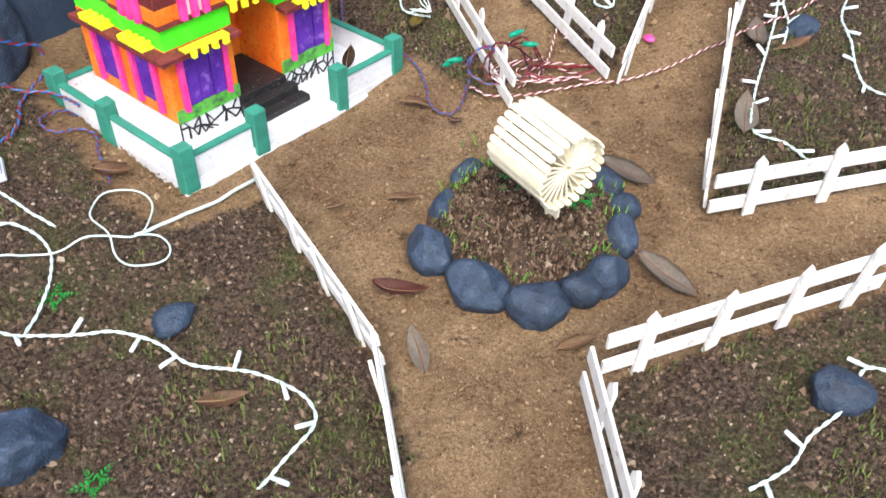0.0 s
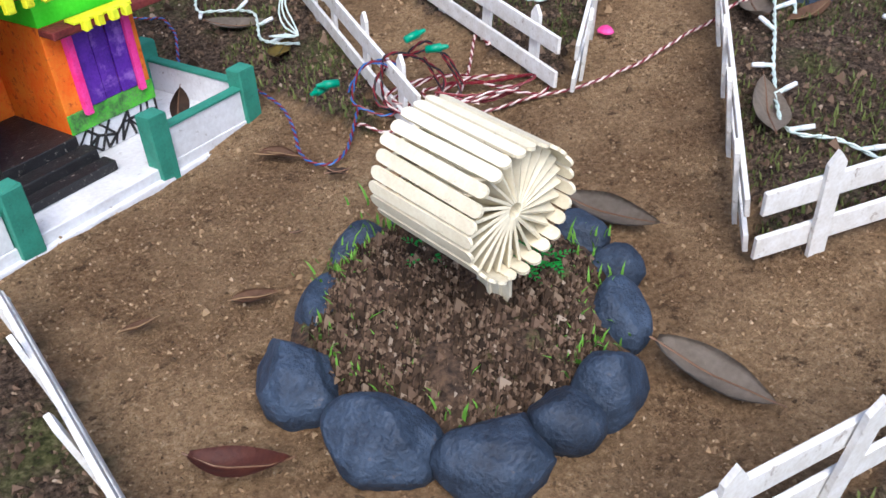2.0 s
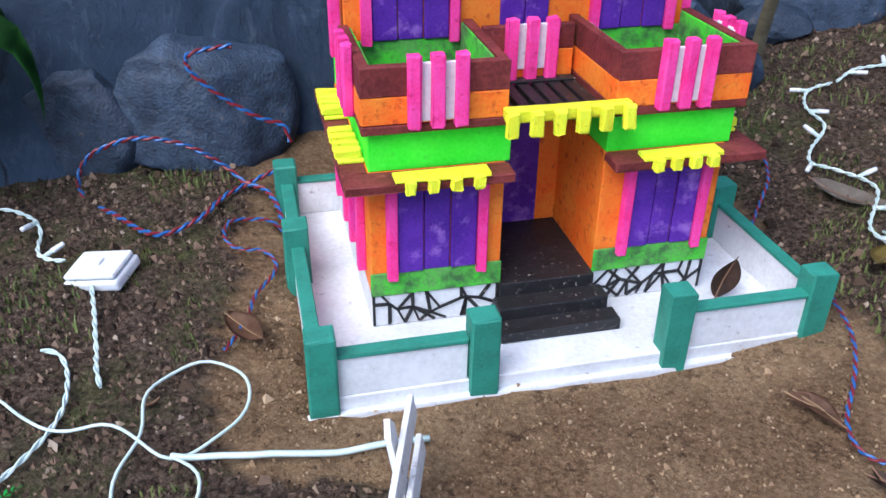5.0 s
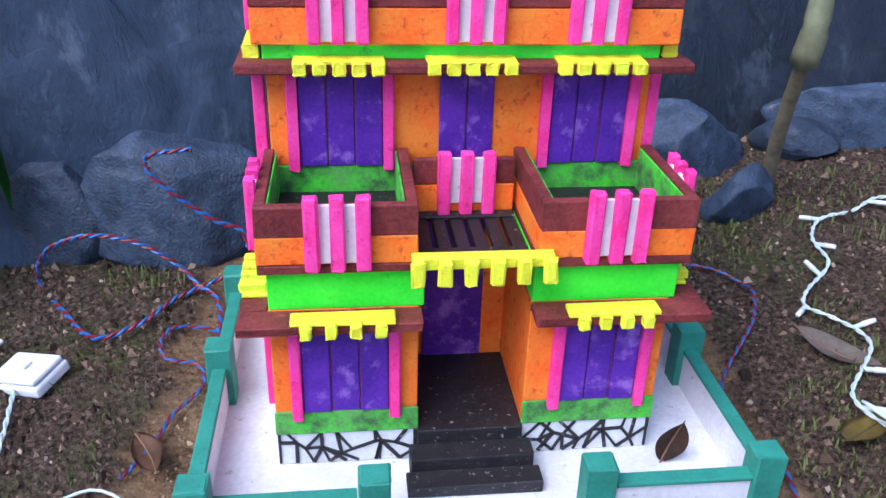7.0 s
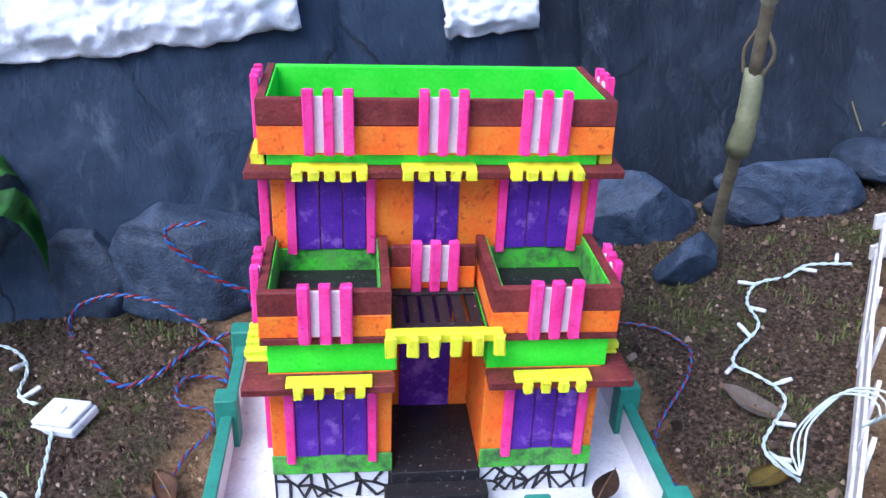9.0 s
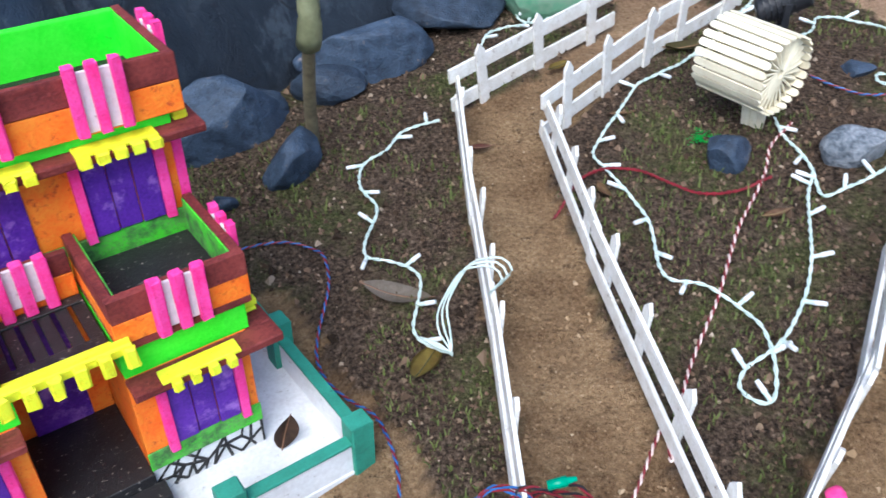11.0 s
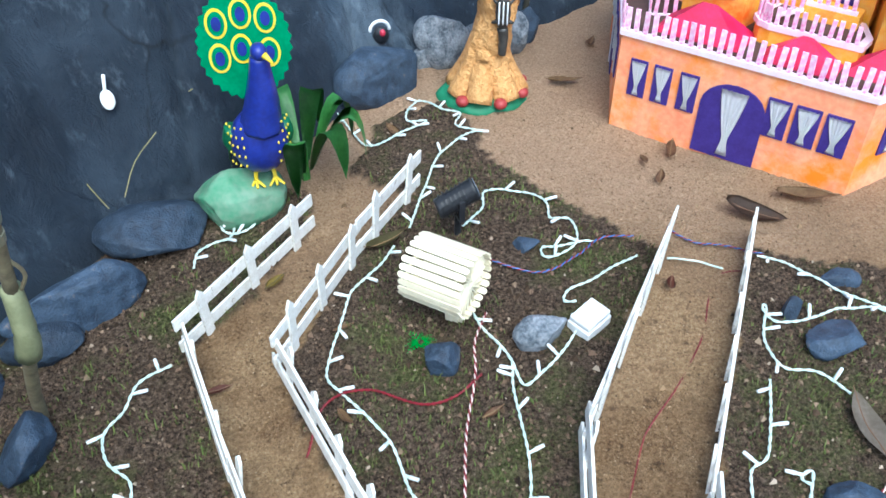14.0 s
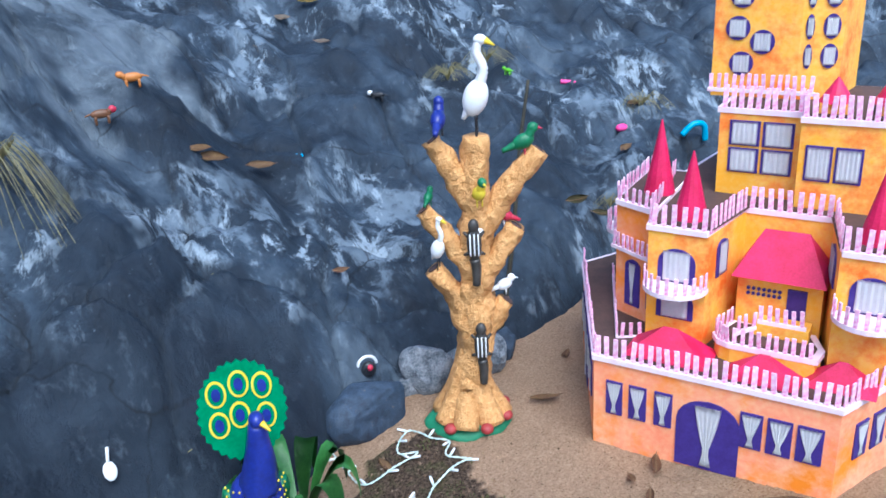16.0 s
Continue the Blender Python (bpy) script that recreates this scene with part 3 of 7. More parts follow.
def drum(at, yaw, tilt, post, n=26, R=0.036, scale=1.0, label=""):
    d = thing("stick_lantern", label, "lantern", at, (0, 0, 0), "stick lanterns")
    d.matrix_world = pose(*at) @ pose(0, 0, 0, 0, tilt, yaw)
    L = DL
    for i in range(n):
        a = 2 * math.pi * i / n
        k = new("stick", STICK)
        k.parent = d
        j = random.uniform(-0.0012, 0.0012)
        k.matrix_local = pose(0, 0, 0, math.degrees(a) + 0, 0, 0) @ pose(j, 0, R + random.uniform(-.0006, .0006), random.uniform(-3, 3), 0, random.uniform(-.8, .8))
    # the two ends: blades set on edge like a fan
    for e in (-1, 1):
        for i in range(n):
            k = new("fan_stick", BLADE)
            k.parent = d
            k.matrix_local = pose(0, 0, 0, 360 * (i + 0.5) / n) @ pose(e * (L / 2 - 0.011), 0, (R - 0.006) / 2 + 0.004, 0, 0, 28)
    bm = bmesh.new()
    tube(bm, [(-L / 2 + 0.015, 0, 0), (L / 2 - 0.015, 0, 0)], R - 0.019, 26)
    part("core", bm, STICKW, d)
    for k, (x, sp) in enumerate(((0.004, -14), (0.012, 0), (0.020, 14))):
        bm = box(-0.0045, 0.0045, -0.0012, 0.0012, -post, -R + 0.006, 0.0006)
        p = part("post_stick", bm, STICKW, d)
        p.matrix_local = pose(x, 0.002 * (k - 1), 0, 0, -tilt, 0) @ pose(0, 0, -R, 0, sp * 0.35, 0) @ pose(0, 0, R)
    return d


drum((.1710, .6735, .094), -54, 0, 0.10, label="pale craft-stick drum lantern on a post over the round bed")
drum((.2775, 1.3725, .095), -38, 0, 0.10, label="pale craft-stick drum lantern on a post in the soil bed")

# ---- the painted foam house ----
house = thing("toy_house", "neon-painted foam toy house with purple shutters on a white plinth", "toy house")
house.matrix_world = Matrix(((0.6454, -0.7622, 0.0498, -0.1288), (0.7567, 0.6468, 0.0952, 0.8821), (-0.1047, -0.0238, 0.9942, -0.0085), (0, 0, 0, 1)))


def hb(name, m, x0, x1, y0, y1, z0, z1, bevel=0.0008, label="", wob=0.0):
    bm = box(x0, x1, y0, y1, z0, z1, bevel)
    if wob:
        for v in bm.verts:
            v.co += Vector([random.uniform(-wob, wob) for _ in range(3)])
    return part(name, bm, m, house, label)


random.seed(11)
ZF, ZP = 0.0105, 0.034
PX0, PX1, PY0, PY1 = -.157, .163, -.062, .170
# plinth and surrounding low wall
hb("plinth", WHITE, PX0, PX1, PY0 - 0.001, PY1, -0.03, ZF)
hb("plinth_skirt", WHITE, PX0 - 0.004, PX1 + 0.002, PY0 - 0.006, PY0 - 0.001, -0.03, 0.002, 0.001, "white cement skirt of the plinth", 0.0006)
for x0, x1 in ((PX0 + 0.004, -.068), (.072, PX1 - 0.004)):
    hb("low_wall", WHITE, x0, x1, PY0, PY0 + 0.007, ZF, 0.037)
    hb("wall_cap", GREEN, x0, x1, PY0 - 0.0015, PY0 + 0.008, 0.037, 0.040, 0.0008, "", 0.0003)
for x in (PX0, PX1 - 0.007):
    hb("low_wall", WHITE, x, x + 0.007, PY0 + 0.007, PY1 - 0.007, ZF, 0.037)
    hb("wall_cap", GREEN, x - 0.001, x + 0.008, PY0 + 0.008, PY1 - 0.008, 0.037, 0.040, 0.0008, "", 0.0003)
hb("low_wall", WHITE, PX0, PX1, PY1 - 0.007, PY1, ZF, 0.037)
hb("wall_cap", GREEN, PX0, PX1, PY1 - 0.008, PY1 + 0.001, 0.037, 0.040)
for x, y in ((-.1515, -.061), (-.0585, -.061), (.0620, -.061), (.1570, -.059), (-.154, .068), (.160, .068), (-.154, .166), (.160, .166)):
    front = y < 0
    hb("gate_post", GREEN, x - 0.0085, x + 0.0085, y - 0.0065 * front - 0.008 * (not front), y + 0.0095, -0.004 if front else 0.0, 0.054, 0.0014, "", 0.0005)

# stone-patterned base of the two wings, and the porch
W0, W1, G = -.1135, .1115, 0.0315
YB = 0.158
for s, (x0, x1) in enumerate(((W0, -G), (G, W1))):
    hb("stone_base", WHITE, x0, x1, 0.0, YB, ZF + 0.0002, ZP)
    bm = bmesh.new()
    random.seed(5 + s)

    def crack(p, q):
        d = Vector((q[0] - p[0], 0, q[1] - p[1]))
        if d.length < 1e-4:
            return
        nrm = Vector((-d.z, 0, d.x)).normalized() * random.uniform(0.0007, 0.0012)
        a, c = Vector((p[0], -0.0008, p[1])), Vector((q[0], -0.0008, q[1]))
        vs = [bm.verts.new(v) for v in (a - nrm, c - nrm, c + nrm, a + nrm)]
        vb = [bm.verts.new(v + Vector((0, 0.001, 0))) for v in (a - nrm, c - nrm, c + nrm, a + nrm)]
        bm.faces.new(vs)
        for i in range(4):
            bm.faces.new((vs[i], vb[i], vb[(i + 1) % 4], vs[(i + 1) % 4]))

    nx = 9
    grid = [[(x0 + 0.001 + (x1 - x0 - 0.002) * (i + (0 if i in (0, nx) else random.uniform(-.42, .42))) / nx, 0.012 + (ZP - 0.0125) * (j + (0 if j in (0, 2) else random.uniform(-.5, .5))) / 2) for i in range(nx + 1)] for j in range(3)]
    for j in range(3):
        for i in range(nx + 1):
            if j < 2:
                crack(grid[j][i], grid[j + 1][min(nx, max(0, i + random.choice((-1, 0, 0, 1))))])
            if i < nx and j == 1:
                crack(grid[j][i], grid[j][i + 1])
            if i < nx and j == 0 and random.random() < .5:
                crack(grid[j][i], grid[j + 1][i + 1])
    part("stone_joint", bm, BLACK, house, "black painted stone pattern")
random.seed(11)
hb("stone_base", WHITE, -G, G, 0.076, YB, ZF + 0.0002, ZP)
hb("porch_floor", BLACK, -G, G, -0.005, 0.076, ZF + 0.0002, ZP + 0.001)
hb("step", BLACK, -G - 0.005, G + 0.005, -0.020, -0.005, ZF + 0.0002, 0.0265, 0.0012, "", 0.0004)
hb("step", BLACK, -G - 0.008, G + 0.008, -0.035, -0.020, ZF + 0.0002, 0.0185, 0.0012, "", 0.0004)
# wings, ground floor
EV0, EV1 = 0.1125, 0.1180
for x0, x1 in ((W0, -G), (G, W1)):
    hb("lime_skirting", LIMEWORN, x0 - 0.0006, x1 + 0.0006, -0.0016, -0.0001, ZP, 0.0505)
    hb("wing_wall", ORANGE, x0, x1, 0.0, YB, ZP, EV1)
    hb("lime_band", NEON, x0 + 0.0005, x1 + 0.003, 0.0005, YB, EV1, 0.1425)
    xa, xb = (-.0975, -.0480) if x0 < 0 else (.0520, .0975)
    w = (xb - xa) / 3
    for i in range(3):
        hb("shutter", PURPLE, xa + i * w + 0.0003, xa + (i + 1) * w - 0.0003, -0.003 + (i == 1) * 0.001, 0.0, 0.0505, EV0 - 0.001)
    for x in (xa - 0.0062, xb):
        hb("pilaster", PINK, x, x + 0.0064, -0.0055, 0.0, 0.0460, EV0 - 0.0005, 0.001, "", 0.0004)
    hb("eave", BROWN, x0 - 0.0155 * (x0 < 0), x1 + (0.0185 if x0 > 0 else 0.001), -0.0175, 0.0, EV0, EV1, 0.0008, "", 0.0005)
    hb("eave", BROWN, (x0 - 0.0155) if x0 < 0 else x1, x0 if x0 < 0 else x1 + 0.0185, 0.0, YB - 0.01, EV0, EV1, 0.0008, "", 0.0005)
    hb("canopy", YELLOW, xa - 0.003, xb + 0.003, -0.0185, -0.0065, EV1 + 0.0002, EV1 + 0.0028, 0.0008, "", 0.0004)
    for i in range(4):
        x = xa + 0.005 + (xb - xa - 0.010) * (i / 3)
        hb("canopy_slat", YELLOW, x - 0.0030, x + 0.0030, -0.0235, -0.0176, EV0 + 0.0005, EV1 + 0.0027, 0.001, "", 0.0006)
# side pilasters and shutters on the two flanks
for s, x in ((-1, W0), (1, W1)):
    for y in (0.018, 0.055, 0.085, 0.125):
        xx = sorted((x, x + s * 0.0055))
        hb("side_pilaster", PINK, xx[0], xx[1], y, y + 0.007, ZP + 0.008, EV0 - 0.0005)
    for y0, y1 in ((0.025, 0.055), (0.092, 0.125)):
        xx = sorted((x, x + s * 0.002))
        hb("side_shutter", PURPLE, xx[0], xx[1], y0, y1, 0.0505, EV0 - 0.001)
    for y0 in (0.016, 0.086):
        xx = sorted((x - s * 0.0005, x + s * 0.0150))
        hb("side_canopy", YELLOW, xx[0], xx[1], y0 - 0.002, y0 + 0.040, EV1 + 0.0002, EV1 + 0.0026)
        for i in range(4):
            xx = sorted((x + s * 0.0012, x + s * 0.0165))
            hb("side_slat", YELLOW, xx[0], xx[1], y0 + i * 0.0105, y0 + i * 0.0105 + 0.006, EV1 + 0.0028, EV1 + 0.0085, 0.001, "", 0.0005)
# porch
hb("porch_back", ORANGE, -G, G, 0.076, 0.084, ZP, 0.1425)
hb("front_door", PURPLE, -0.0225, 0.0165, 0.0730, 0.076, ZP + 0.001, 0.135)
hb("porch_return", ORANGE, 0.0165, G - 0.0002, 0.0735, 0.076, ZP + 0.001, 0.1420, 0.0006)
# balcony level
ZB, YF = 0.1425, -0.0045
PT = ZB + 0.0385
for x0, x1 in ((W0 - 0.0035, -G - 0.0012), (G + 0.001, W1 + 0.0065)):
    for z0, z1, m, n in ((0.0, 0.0055, BROWN, "fascia"), (0.0055, 0.0215, ORANGE, "fascia_band"), (0.0215, 0.0385, BROWN, "parapet")):
        hb(n, m, x0, x1, YF, YF + 0.006, ZB + z0, ZB + z1, 0.0008, "", 0.0003)
        hb(n, m, x0, x0 + 0.006, YF + 0.006, 0.080, ZB + z0, ZB + z1, 0.0008, "", 0.0003)
        hb(n, m, x1 - 0.006, x1, YF + 0.006, 0.080, ZB + z0, ZB + z1, 0.0008, "", 0.0003)
    hb("balcony_floor", BLACK, x0 + 0.006, x1 - 0.006, YF + 0.006, 0.080, ZB + 0.002, ZB + 0.011)
    hb("balcony_lining", LIMEWORN, x0 + 0.0062, x0 + 0.0075, YF + 0.007, 0.0785, ZB + 0.0112, PT - 0.001)
    hb("balcony_lining", LIMEWORN, x1 - 0.0075, x1 - 0.0062, YF + 0.007, 0.0785, ZB + 0.0112, PT - 0.001)
    c = -.0745 if x0 < 0 else .0737
    for i in (-1, 0, 1):
        hb("baluster", PINK, c + i * 0.0132 - 0.0037, c + i * 0.0132 + 0.0037, YF - 0.0065, YF, ZB + 0.004, ZB + 0.0455, 0.001, "", 0.0005)
    hb("baluster_panel", WHITE, c - 0.0132, c + 0.0132, YF - 0.0022, YF - 0.0002, ZB + 0.007, ZB + 0.0405)
    s = -1 if x0 < 0 else 1
    xe = x0 if s < 0 else x1
    for i in (-1, 0, 1):
        xx = sorted((xe, xe + s * 0.006))
        hb("baluster", PINK, xx[0], xx[1], 0.035 + i * 0.013 - 0.0035, 0.035 + i * 0.013 + 0.0035, ZB + 0.003, ZB + 0.0445, 0.001, "", 0.0005)
    xx = sorted((xe + s * 0.0002, xe + s * 0.002))
    hb("baluster_panel", WHITE, xx[0], xx[1], 0.022, 0.048, ZB + 0.006, ZB + 0.0395)
# pergola over the porch
GI = G - 0.0012
hb("pergola_back", BROWN, -GI, GI, 0.062, 0.067, ZB + 0.0215, ZB + 0.0375)
hb("pergola_back_band", ORANGE, -GI, GI, 0.062, 0.067, ZB + 0.004, ZB + 0.0215)
for i in (-1, 0, 1):
    hb("baluster", PINK, 0.0008 + i * 0.0132 - 0.0036, 0.0008 + i * 0.0132 + 0.0036, 0.0555, 0.062, ZB + 0.001, ZB + 0.0430, 0.001, "", 0.0005)
hb("baluster_panel", WHITE, -0.0124, 0.0140, 0.0598, 0.0618, ZB + 0.010, ZB + 0.039)
for i in range(6):
    x = -GI + i * (2 * GI - 0.0075) / 5
    hb("pergola_beam", BLACK, x, x + 0.0075, 0.002, 0.062, ZB - 0.002, ZB + 0.003, 0.0006, "", 0.0003)
hb("pergola_rail", BLACK, -GI, GI, 0.0015, 0.0135, ZB + 0.0032, ZB + 0.0048)
hb("pergola_rail", BLACK, -GI, GI, 0.053, 0.0615, ZB + 0.0032, ZB + 0.0048)
hb("pergola_fascia", YELLOW, -G - 0.005, G + 0.0085, -0.0125, -0.0050, ZB + 0.0045, ZB + 0.0115, 0.001, "", 0.0005)
hb("pergola_board", YELLOW, -G + 0.001, G - 0.001, -0.0050, 0.0012, ZB + 0.0005, ZB + 0.0085)
for i in range(6):
    x = -G - 0.0055 + i * (2 * G + 0.0072) / 5
    hb("pergola_slat", YELLOW, x, x + 0.0072, -0.0175, -0.0126, ZB - 0.0035, ZB + 0.0115, 0.0012, "", 0.0006)
# upper floor
YU, UE = 0.083, 0.2295
hb("upper_skirting", LIMEWORN, W0 - 0.001, W1 + 0.003, YU - 0.001, YB, ZB, 0.1695)
hb("upper_wall", ORANGE, W0, W1 + 0.002, YU, YB, 0.1695, UE)
for xa, xb in ((-.0965, -.0470), (-.0140, .0190), (.0535, .1000)):
    k = 2 if xb - xa < 0.04 else 3
    w = (xb - xa) / k
    for i in range(k):
        hb("shutter", PURPLE, xa + i * w + 0.0003, xa + (i + 1) * w - 0.0003, YU - 0.003 + (i == 1) * 0.001, YU, 0.1695, UE - 0.001)
    if k == 3:
        for x in (xa - 0.0065, xb):
            hb("pilaster", PINK, x, x + 0.0065, YU - 0.0055, YU, 0.1672, UE - 0.0005, 0.001, "", 0.0004)
    for i in range(5):
        x = (xa + xb) / 2 + (i - 2) * 0.0108
        hb("canopy_slat", YELLOW, x - 0.0036, x + 0.0036, 0.0585, 0.0645, UE + 0.0008, UE + 0.0080, 0.001, "", 0.0006)
    hb("canopy", YELLOW, (xa + xb) / 2 - 0.0255, (xa + xb) / 2 + 0.0255, 0.0645, YU - 0.006, UE + 0.0057, UE + 0.0080, 0.0008, "", 0.0004)
for x in (W0 - 0.0085, W1 + 0.002):
    hb("corner_pilaster", PINK, x, x + 0.0068, YU, YU + 0.008, 0.160, UE - 0.001)
hb("upper_eave", BROWN, W0 - 0.0155, W1 + 0.021, 0.065, YB + 0.006, UE, UE + 0.0055, 0.0008, "", 0.0005)
for s, x in ((-1, W0 - 0.012), (1, W1 + 0.0055)):
    hb("side_slat", YELLOW, x, x + 0.0095, YU - 0.004, YU + 0.046, UE + 0.0057, UE + 0.0135, 0.001, "", 0.0005)
hb("upper_band", NEON, W0 - 0.001, W1 + 0.0035, YU - 0.0055, YB, UE + 0.0056, UE + 0.0145)
ZT = UE + 0.0147
T0_, T1_ = -.1195, .1235
for z0, z1, m, n in ((0.0, 0.0205, ORANGE, "top_band"), (0.0205, 0.0385, BROWN, "top_parapet")):
    hb(n, m, T0_, T1_, YU - 0.0105, YU - 0.0045, ZT + z0, ZT + z1, 0.0008, "", 0.0004)
    hb(n, m, T0_, T0_ + 0.006, YU - 0.0045, YB + 0.013, ZT + z0, ZT + z1)
    hb(n, m, T1_ - 0.006, T1_, YU - 0.0045, YB + 0.013, ZT + z0, ZT + z1)
hb("top_back", NEON, T0_ + 0.006, T1_ - 0.006, YB + 0.006, YB + 0.013, ZT, ZT + 0.038)
for x in (T0_ + 0.0062, T1_ - 0.0076):
    hb("top_lining", NEON, x, x + 0.0014, YU - 0.004, YB + 0.0055, ZT + 0.0062, ZT + 0.0378)
hb("roof_floor", BLACK, T0_ + 0.006, T1_ - 0.006, YU - 0.0045, YB + 0.0058, ZT, ZT + 0.006)
for c in (-.0718, .0043, .0741):
    for i in (-1, 0, 1):
        hb("baluster", PINK, c + i * 0.0133 - 0.0034, c + i * 0.0133 + 0.0034, YU - 0.017, YU - 0.0105, ZT + 0.0015, ZT + 0.0462, 0.001, "", 0.0005)
    hb("baluster_panel", WHITE, c - 0.0133, c + 0.0133, YU - 0.0127, YU - 0.0107, ZT + 0.002, ZT + 0.0410)
for s, xe in ((-1, T0_), (1, T1_)):
    for i in (-1, 0, 1):
        xx = sorted((xe, xe + s * 0.006))
        hb("baluster", PINK, xx[0], xx[1], 0.12 + i * 0.013 - 0.0033, 0.12 + i * 0.013 + 0.0033, ZT + 0.001, ZT + 0.0462, 0.001, "", 0.0005)
    xx = sorted((xe + s * 0.0002, xe + s * 0.002))
    hb("baluster_panel", WHITE, xx[0], xx[1], 0.107, 0.133, ZT + 0.002, ZT + 0.041)

# ---- runs of the light strings and cables over the ground (plan points) ----
STRING_HOUSE = [(-0.018, 1.359), (-0.049, 1.348), (-0.063, 1.31), (-0.08, 1.285), (-0.071, 1.249), (-0.047, 1.227), (-0.047, 1.189), (-0.04, 1.163), (-0.014, 1.163), (0.014, 1.148), (0.021, 1.113), (0.024, 1.085), (0.035, 1.073), (0.062, 1.066)]
STRING_BED = [(0.235, 1.495), (0.211, 1.459), (0.18, 1.428), (0.167, 1.39), (0.143, 1.317), (0.155, 1.291), (0.181, 1.254), (0.202, 1.217), (0.216, 1.156), (0.247, 1.148), (0.288, 1.111), (0.296, 1.055), (0.289, 1.038), (0.275, 1.044), (0.27, 1.055), (0.276, 1.07), (0.298, 1.092), (0.313, 1.123), (0.325, 1.171), (0.329, 1.261), (0.335, 1.299), (0.314, 1.346), (0.307, 1.37)]
STRING_BOX = [(0.335, 1.299), (0.341, 1.262), (0.36, 1.273), (0.39, 1.298), (0.416, 1.329), (0.436, 1.356)]
STRING_BOX_TAIL = [(0.425, 1.368), (0.409, 1.367), (0.421, 1.388), (0.448, 1.396), (0.487, 1.417), (0.516, 1.429)]
STRING_FAR = [(0.258, 1.529), (0.293, 1.622), (0.319, 1.69), (0.366, 1.734), (0.393, 1.745), (0.354, 1.76), (0.369, 1.797), (0.339, 1.819), (0.31, 1.85), (0.285, 1.788), (0.317, 1.782), (0.254, 1.739), (0.222, 1.729), (0.179, 1.853)]
STRING_TOP = [(0.323, 1.521), (0.354, 1.551), (0.366, 1.592), (0.418, 1.578), (0.437, 1.548), (0.432, 1.515), (0.456, 1.51), (0.454, 1.467), (0.429, 1.45), (0.407, 1.444), (0.408, 1.465), (0.433, 1.465), (0.474, 1.465)]
STRING_EAST = [(0.576, 1.11), (0.566, 1.119), (0.584, 1.126), (0.571, 1.104), (0.555, 1.078), (0.537, 1.056), (0.517, 1.054), (0.503, 1.038), (0.499, 0.997), (0.49, 0.972), (0.48, 0.948)]
STRING_NORTHEAST = [(0.768, 1.281), (0.751, 1.307), (0.705, 1.31), (0.666, 1.299), (0.628, 1.301), (0.622, 1.325), (0.63, 1.328), (0.607, 1.283), (0.607, 1.243), (0.634, 1.234), (0.65, 1.216), (0.66, 1.199)]
STRING_NE_TAIL = [(0.657, 1.409), (0.682, 1.399), (0.71, 1.358), (0.744, 1.318), (0.773, 1.29)]
STRING_FRONT = [(-0.305, 0.537), (-0.281, 0.532), (-0.233, 0.532), (-0.2, 0.536), (-0.163, 0.524), (-0.135, 0.503), (-0.096, 0.498), (-0.061, 0.486), (-0.036, 0.472), (-0.023, 0.453), (-0.028, 0.435), (-0.043, 0.415), (-0.059, 0.388)]
STRING_FRONT_RISE = [(-0.281, 0.532), (-0.275, 0.573), (-0.283, 0.62), (-0.304, 0.648), (-0.335, 0.665), (-0.348, 0.66)]
CORD_LOOP = [(-0.334, 0.621), (-0.285, 0.623), (-0.256, 0.646), (-0.213, 0.648), (-0.207, 0.68), (-0.213, 0.704), (-0.236, 0.719), (-0.262, 0.709), (-0.263, 0.673), (-0.238, 0.651), (-0.225, 0.622), (-0.204, 0.609), (-0.181, 0.613), (-0.175, 0.631), (-0.193, 0.652), (-0.214, 0.65)]
CORD_FLAT = [(-0.214, 0.65), (-0.182, 0.677), (-0.154, 0.702), (-0.118, 0.745)]
STRING_SOUTHEAST = [(0.434, 0.484), (0.419, 0.491), (0.407, 0.475), (0.39, 0.451), (0.368, 0.436), (0.351, 0.424), (0.337, 0.405), (0.312, 0.391), (0.298, 0.384)]
STRING_YARD = [(0.59, 1.231), (0.547, 1.143), (0.525, 1.132), (0.491, 1.019), (0.455, 0.931), (0.426, 0.863), (0.408, 0.799), (0.439, 0.778), (0.454, 0.751), (0.469, 0.728)]
STRING_YARD_EAST = [(0.721, 1.125), (0.66, 1.102), (0.599, 1.058), (0.564, 1), (0.558, 0.943), (0.549, 0.891), (0.554, 0.86), (0.583, 0.838), (0.591, 0.808)]
TWIST_WHITE = [(0.322, 1.367), (0.301, 1.324), (0.295, 1.285), (0.273, 1.216), (0.257, 1.136), (0.237, 1.063), (0.229, 0.987), (0.222, 1.017), (0.2, 0.943), (0.166, 0.906)]
TWIST_CROSS = [(0.107, 0.917), (0.126, 0.897), (0.155, 0.893), (0.192, 0.897), (0.232, 0.904), (0.278, 0.9), (0.327, 0.914), (0.389, 0.949), (0.452, 0.981), (0.51, 1.011), (0.577, 1.06), (0.671, 1.113), (0.725, 1.133)]
CABLE_HOUSE = [(-0.161, 1.152), (-0.131, 1.168), (-0.103, 1.171), (-0.079, 1.16), (-0.061, 1.124), (-0.056, 1.09), (-0.05, 1.056), (-0.032, 1.03), (-0.003, 1.012), (0.019, 1), (0.046, 0.961), (0.057, 0.921), (0.061, 0.89), (0.071, 0.87), (0.083, 0.865), (0.096, 0.878), (0.104, 0.911), (0.111, 0.936)]
